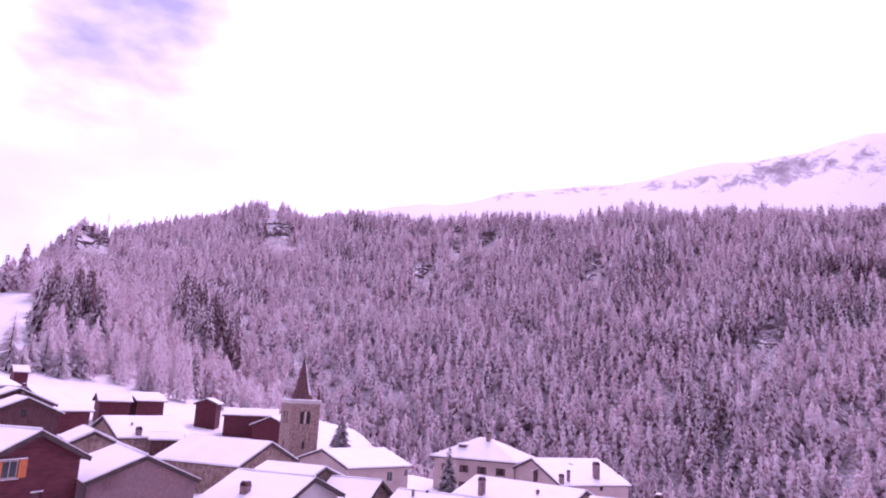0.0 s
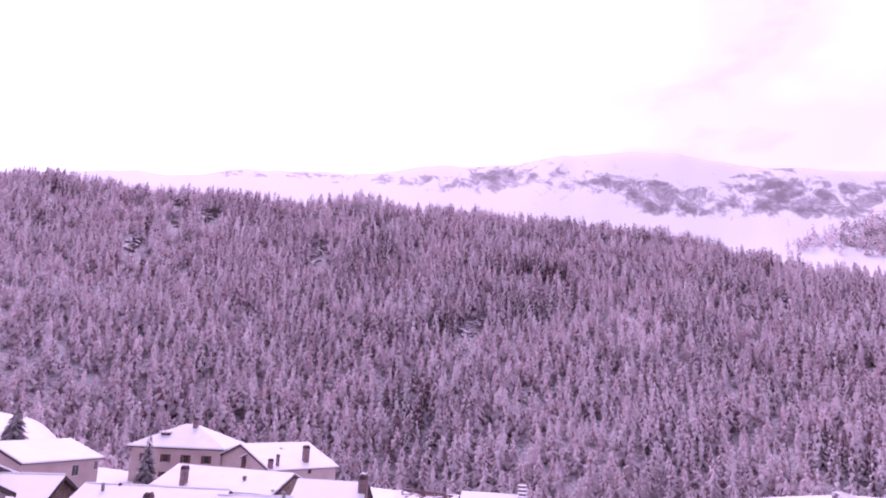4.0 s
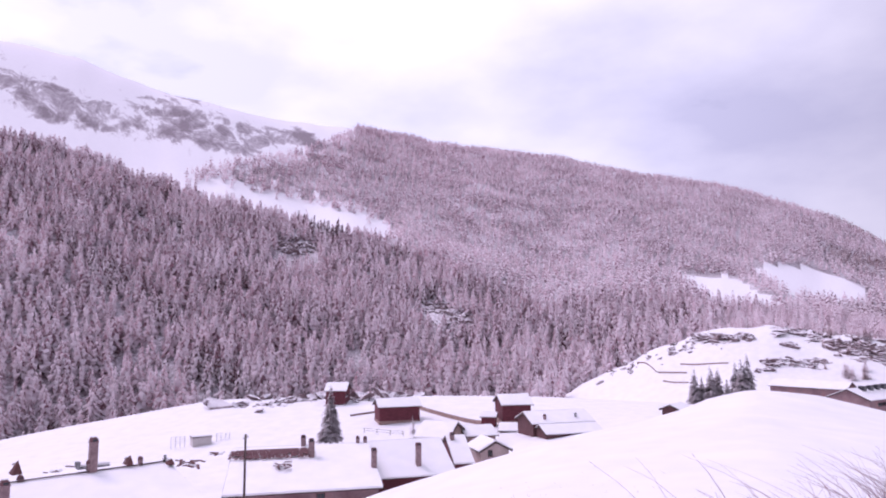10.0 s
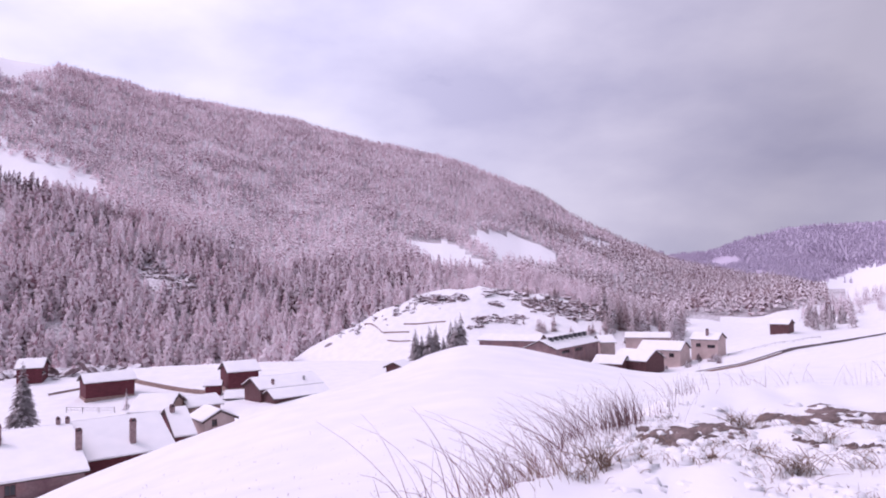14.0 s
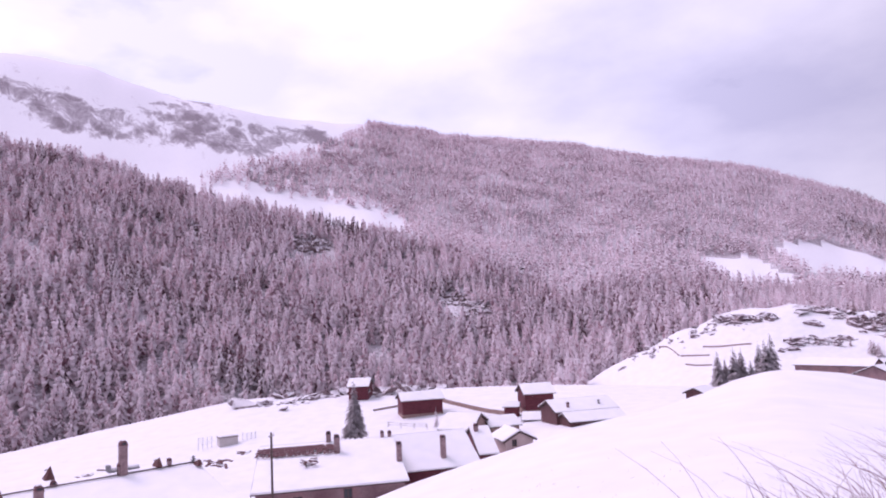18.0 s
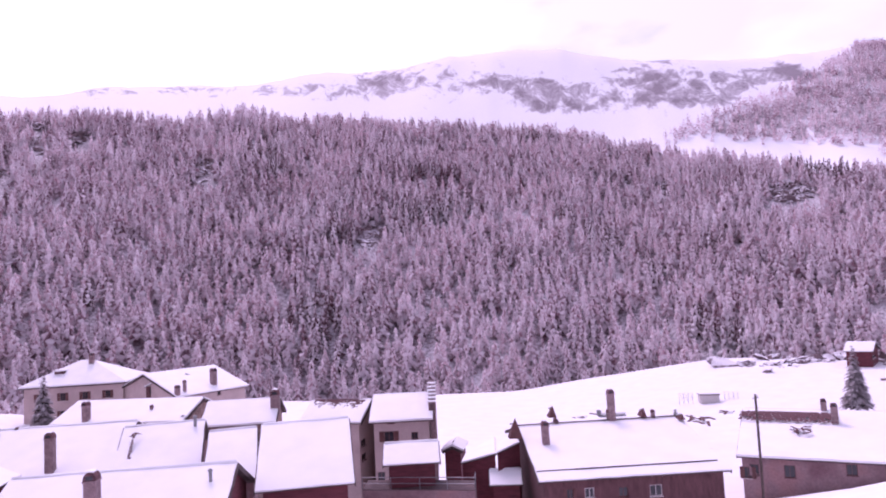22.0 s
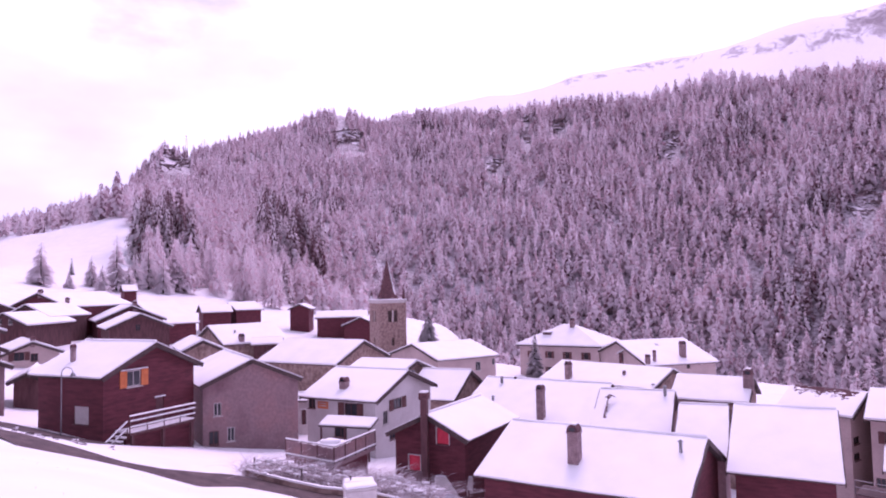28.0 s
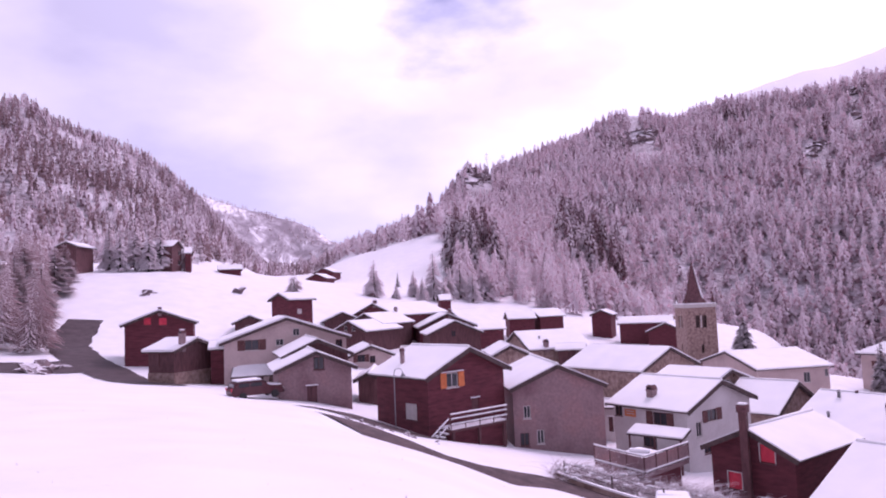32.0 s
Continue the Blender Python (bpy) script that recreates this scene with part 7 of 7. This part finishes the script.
def edge_points(n, t0, t1, out0, out1, seed, clump=0.16):
    g = np.random.default_rng(seed)
    d = BANK_B - BANK_A
    nrm = np.array([-d[1], d[0]]) / np.linalg.norm(d)
    pts = []
    cs = [(g.uniform(t0, t1), g.uniform(out0, out1)) for _ in range(max(3, n // 14))]
    for _ in range(n):
        t, o = cs[g.integers(len(cs))]
        p = BANK_A + d * t + nrm * o + g.normal(0, clump, 2)
        pts.append((p[0], p[1]))
    return pts


def weeds(name, label, pts, low, high, lean, spread, mat, seed, width=0.007, curl=0.6):
    v, f = blades(pts, low, high, lean, spread, seed, width, curl)
    return tagged(mesh_object(name, v, f, mat), label, "weeds", kind="stuff")


tw = random.Random(17)
weeds("dry_weeds", "dense dry brown weeds along the bank edge", edge_points(330, 0.0, 0.5, -0.05, 0.6, 21, 0.24), 0.25, 0.7, (0.1, 0.38), 0.7, TWIG, 22, 0.0048, 0.7)
weeds("dry_weeds", "upright cluster of brown weed stalks on the rim", edge_points(120, 0.44, 0.62, -0.1, 0.2, 23, 0.1), 0.22, 0.55, (0.05, 0.2), 0.22, TWIG, 24, 0.0075)
weeds("dry_weeds", "straw coloured grass stems in the snow", edge_points(80, 0.0, 0.55, -0.3, 0.5, 25), 0.2, 0.45, (0.1, 0.6), 0.45, STRAW, 26, 0.0045)
weeds("dry_weeds", "short weed stalks on the shoulder rim", edge_points(120, 0.56, 1.05, -0.2, 0.25, 27), 0.12, 0.42, (0.0, 0.15), 0.35, TWIG, 28, 0.006)
weeds("dry_weeds", "weed stalks along the far rim", [(10.6 + 0.35 * tw.random(), -4.6 - 3.6 * tw.random()) for _ in range(80)], 0.1, 0.5, (0.0, 0.15), 0.4, TWIG, 31, 0.007)
weeds("dry_weeds", "tall arching dead stems beside the bank", [at(83.5 + 0.55 * k, 5.2 + 0.25 * (k % 3)) for k in range(20)], 0.45, 0.95, (0.0, 0.35), 0.34, TWIG, 29, 0.0055, 1.0)
weeds("dry_weeds", "scattered stalks across the lower bank", [at(80 + 2.2 * k, 7.5 + 0.6 * ((k * 7) % 4)) for k in range(8)], 0.2, 0.4, (0.0, 0.3), 0.35, TWIG, 30, 0.006, 0.9)


def tuft(az, r, n, h, seed, label):
    g = np.random.default_rng(seed)
    x, y = at(az, r)
    root = thing("grass_tuft", x, y, float(ground(x, y)), 0, label, "grass tuft", "grass tufts on the bank")
    pts = [(x + g.normal(0, 0.09), y + g.normal(0, 0.09)) for _ in range(n)]
    v, f = blades(pts, h * 0.5, h, (0, 0), 0.6, seed, 0.009, 0.8)
    v = np.array(v) - np.array([x, y, root.location.z])
    tagged(mesh_object("grass", v, f, STRAW, root), kind="stuff")
    bm = bmesh.new()
    bmesh.ops.create_icosphere(bm, subdivisions=2, radius=0.13 if n > 30 else 0.08, matrix=Matrix.Translation((0.1, 0.05, 0.0)) @ Matrix.Diagonal((1.3, 1.0, 0.5, 1)))
    part("snow_clump", bm, SNOW, root, "", True)


TUFTS = [(100.1, 6.6, 90, 0.32), (102.7, 6.7, 50, 0.16), (111.0, 7.75, 60, 0.17), (113.6, 6.85, 120, 0.27), (107.6, 7.1, 50, 0.13), (115.5, 8.3, 60, 0.2), (106.5, 6.7, 40, 0.15), (117.5, 7.2, 50, 0.2), (110.2, 8.9, 70, 0.3), (98.6, 6.3, 50, 0.2)]
tg = random.Random(61)
TUFTS += [(tg.uniform(101, 122), tg.uniform(6.0, 9.6), tg.randint(10, 26), tg.uniform(0.07, 0.16)) for _ in range(46)]
for k, (a, r, n, h) in enumerate(TUFTS):
    tuft(a, r, n, h, 300 + k, "dry brown grass tuft poking through snow")

weeds("field_stubble", "sparse grass tips poking through the snowfield", [at(60 + 48 * random.random(), 12 + 26 * random.random()) for _ in range(420)], 0.05, 0.13, (0, 0), 0.5, STRAW, 33, 0.012)
weeds("field_stubble", "sparse grass tips poking through the upper snowfield", [at(-60 + 36 * random.random(), 10 + 22 * random.random()) for _ in range(60)], 0.04, 0.1, (0, 0), 0.5, STRAW, 34, 0.012)


# ---- frosted thicket below the white house ----
def thicket():
    g = np.random.default_rng(77)
    pts = []
    for _ in range(70):                                # canes stand in clumps
        ca, cr, n = g.uniform(-21.6, -7.0), g.uniform(38.6, 42.4), int(g.uniform(25, 60))
        pts += [at(ca + g.normal(0, 0.35), cr + g.normal(0, 0.3)) for _ in range(n)]
    v, f = blades(pts, 0.35, 1.25, (0, 0), 1.0, 78, 0.024, 1.0)
    tagged(mesh_object("bramble_thicket", v, f, FROST), "frosted bramble thicket beneath the terrace", "bushes", kind="stuff")
    bm = bmesh.new()
    for k in range(420):
        x, y = pts[g.integers(len(pts))]
        c = g.uniform(0.05, 0.17)
        bmesh.ops.create_icosphere(bm, subdivisions=1, radius=c, matrix=Matrix.Translation((x + g.normal(0, 0.12), y + g.normal(0, 0.12), float(ground(x, y)) + g.uniform(0.1, 0.75))) @ Matrix.Diagonal((g.uniform(1.0, 2.2), g.uniform(0.8, 1.4), 0.45, 1)))
    tagged(part("thicket_snow", bm, ROOF_SNOW, None, "", True), "pads of snow caught in the bramble canes", "snow", kind="stuff")


thicket()
wall_line([(-21.6, 39.4), (-18.8, 38.1), (-16.6, 37.4), (-14.5, 37.0), (-10, 36.6)], 0.3, 0.3, "low rail wall capped with snow before the thicket")
fence([(-21.0, 39.8), (-17.5, 38.3), (-13.8, 37.5), (-9.5, 37.2)], "thin post fence in front of the thicket", 1.8, 1.0)


def roof_vent(az, el, r, turn, w, h, label):
    """A small three-cornered hood on a roof."""
    p = spot(az, el, r)
    root = thing("roof_vent", p.x, p.y, p.z - 0.15, turn, label, "roof vent")
    bm = bmesh.new()
    a = [bm.verts.new(v) for v in ((-w / 2, -0.3, 0), (w / 2, -0.3, 0), (0, -0.3, h))]
    b = [bm.verts.new(v) for v in ((-w / 2, 0.9, 0), (w / 2, 0.9, 0), (0, 0.9, h * 0.5))]
    bm.faces.new(a)
    bm.faces.new(b[::-1])
    for i in range(3):
        bm.faces.new((a[i], b[i], b[(i + 1) % 3], a[(i + 1) % 3]))
    bmesh.ops.recalc_face_normals(bm, faces=bm.faces[:])
    part("hood", bm, BROWN, root)
    part("hood_snow", boxes((-w * 0.3, w * 0.3, -0.1, 0.85, h * 0.62, h * 0.62 + 0.12), bev=0.05, m=pose(0, 0, 0.1, -16)), ROOF_SNOW, root)


roof_vent(37.48, -9.05, 62.0, -29, 0.7, 1.1, "dark three-cornered hood near the ridge")
roof_vent(34.56, -10.5, 58.2, -29, 1.1, 1.7, "tall dark three-cornered hood beside the verge")
roof_vent(44.27, -9.1, 63.4, -29, 0.5, 0.8, "small dark hood behind the ridge")
roof_vent(47.0, -9.3, 63.4, -29, 0.5, 0.5, "low dark hood in roof snow")
boat = spot(42.0, -9.2, 63.0)
tray = thing("snow_tray", boat.x, boat.y, boat.z, -29, "upturned grey sheet half buried in roof snow", "metal sheet")
part("sheet", boxes((-1.2, 1.2, -0.3, 0.3, 0.0, 0.12), (-1.3, -1.0, -0.3, 0.3, 0.1, 0.6), bev=0.04), METAL, tray)
part("snow_fill", boxes((-0.9, 1.2, -0.28, 0.28, 0.124, 0.35), bev=0.08), ROOF_SNOW, tray)


def cabinet(az, el, r):
    p = spot(az, el, r)
    g = float(ground(p.x, p.y))
    root = thing("utility_cabinet", p.x, p.y, g - 0.3, -az * TURN + 12, "pale grey roadside utility cabinet capped with snow", "cabinet")
    h = p.z - g + 0.3
    part("body", boxes((-0.72, 0.72, -0.35, 0.35, 0.0, h - 0.16), bev=0.03), FRAME, root)
    part("lid", boxes((-0.77, 0.77, -0.4, 0.4, h - 0.156, h - 0.08), bev=0.02), FRAME, root)
    part("snow_cap", boxes((-0.75, 0.75, -0.38, 0.38, h - 0.076, h + 0.06), bev=0.05), ROOF_SNOW, root)
    for x in (-0.36, 0.36):
        door = part("door", boxes((x - 0.33, x + 0.33, -0.37, -0.352, 0.1, h - 0.22), bev=0.006), FRAME, root)
        part("handle", boxes((x - 0.02 + 0.2 * (x < 0) - 0.2 * (x > 0), x + 0.02 + 0.2 * (x < 0) - 0.2 * (x > 0), -0.39, -0.372, h * 0.5, h * 0.5 + 0.12), bev=0.004), METAL, door)


cabinet(-13.1, -14.4, 32.6)


# ---- pylons on the crest of the spur ----
def pylon(az, degrees_high, label):
    r = float(ridge(az)) * 0.99
    x, y = at(az, r)
    root = thing("power_pylon", x, y, float(ground(x, y)) - 0.5, -az, label, "pylon", "pylons on the spur")
    h = r * radians(degrees_high) + 9.0
    for a in (-1, 1):
        for b in (-1, 1):
            part("leg", rod(bmesh.new(), (a * 1.7, b * 1.7, 0), (a * 0.25, b * 0.25, h), 0.16, 0.09, 4), METAL, root)
    for k in range(6):
        f0, f1 = k / 6, (k + 1) / 6
        w0, w1 = 1.7 - 1.45 * f0, 1.7 - 1.45 * f1
        for a in (-1, 1):
            part("brace", rod(bmesh.new(), (-w0 * a, -w0, h * f0), (w1 * a, -w1, h * f1), 0.07, None, 4), METAL, root)
    for k, (f, w) in enumerate(((0.72, 3.6), (0.84, 3.0), (0.95, 2.2))):
        arm = part("cross_arm", rod(bmesh.new(), (-w, 0, h * f), (w, 0, h * f), 0.13, None, 4), METAL, root)
        for a in (-1, 1):
            part("insulator", rod(bmesh.new(), (a * w * 0.95, 0, h * f - 1.0), (a * w * 0.95, 0, h * f), 0.1, None, 5), FRAME, arm)


for az, high in [(-25.82, 1.22), (-24.54, 0.7), (-22.82, 0.62)]:
    pylon(az, high, "thin grey lattice pylon above the snowy wood")


# ---- terrace with a handrail below the tenement, slab beside the thicket ----
def rail_terrace():
    pts, level = [Vector((22.5, 51.2, 0)), Vector((26.0, 48.1, 0)), Vector((29.2, 45.1, 0))], -14.95
    back = Vector((1.6, 2.3, 0))
    base = min(float(ground(p.x, p.y)) for p in pts) - 0.3
    root = thing("rail_terrace", pts[0].x, pts[0].y, base, 0, "raised yard with a tubular handrail above a rendered wall", "terrace")
    ring_v = [p - pts[0] for p in (pts[0], pts[2], pts[2] + back, pts[0] + back)]
    for nm, z0, z1, mat, lab in (("retaining_wall", 0.0, level - base, GREY_PLASTER, ""), ("paving", level - base + 0.004, level - base + 0.06, DARK_EARTH, "dark wet trodden yard")):
        bm = bmesh.new()
        lo, hi = ([bm.verts.new((p.x, p.y, z)) for p in ring_v] for z in (z0, z1))
        bm.faces.new(lo[::-1])
        bm.faces.new(hi)
        for q in range(4):
            bm.faces.new((lo[q], lo[(q + 1) % 4], hi[(q + 1) % 4], hi[q]))
        bmesh.ops.recalc_face_normals(bm, faces=bm.faces[:])
        part(nm, bm, mat, root, lab)
    h = level - base + 0.06
    run = [ring_v[0], pts[1] - pts[0], ring_v[1], ring_v[1] + back * 0.6]
    for a, b in zip(run, run[1:]):
        for f in (0.5, 1.0):
            part("handrail", rod(bmesh.new(), a + Vector((0, 0, h + 0.92 * f)), b + Vector((0, 0, h + 0.92 * f)), 0.03, None, 6), METAL, root)
        for k in range(3):
            p = a.lerp(b, k / 2)
            part("post", rod(bmesh.new(), p + Vector((0, 0, h)), p + Vector((0, 0, h + 0.92)), 0.028, None, 6), METAL, root)


rail_terrace()
x, y = at(-5.85, 44.6)
slab = thing("concrete_slab", x, y, float(ground(x, y)) - 0.1, -4, "grey concrete slab leaning beside the thicket", "slab")
part("panel", boxes((-1.25, 1.25, -0.09, 0.09, 0, 1.15), bev=0.04, m=pose(0, 0, 0, -14)), FRAME, slab)
part("snow_rim", boxes((-1.2, 1.2, -0.1, 0.1, 1.154, 1.22), bev=0.03, m=pose(0, 0, 0, -14)), ROOF_SNOW, slab)
x, y = at(-4.0, 42.6)
gate = thing("garden_gate", x, y, float(ground(x, y)) - 0.1, 30, "weathered wooden garden gate with snow on its rail", "gate")
for u in (-0.55, 0.55):
    part("post", boxes((u - 0.05, u + 0.05, -0.05, 0.05, 0, 1.25), bev=0.01), WOOD, gate)
for z in (0.35, 0.95):
    part("rail", boxes((-0.5, 0.5, -0.03, 0.03, z, z + 0.08), bev=0.008), WOOD, gate)
for k in range(6):
    part("slat", boxes((-0.44 + k * 0.16, -0.36 + k * 0.16, -0.055, -0.032, 0.15, 1.12), bev=0.006), WOOD, gate)
part("rail_snow", boxes((-0.5, 0.5, -0.05, 0.05, 1.034, 1.1), bev=0.02), ROOF_SNOW, gate)
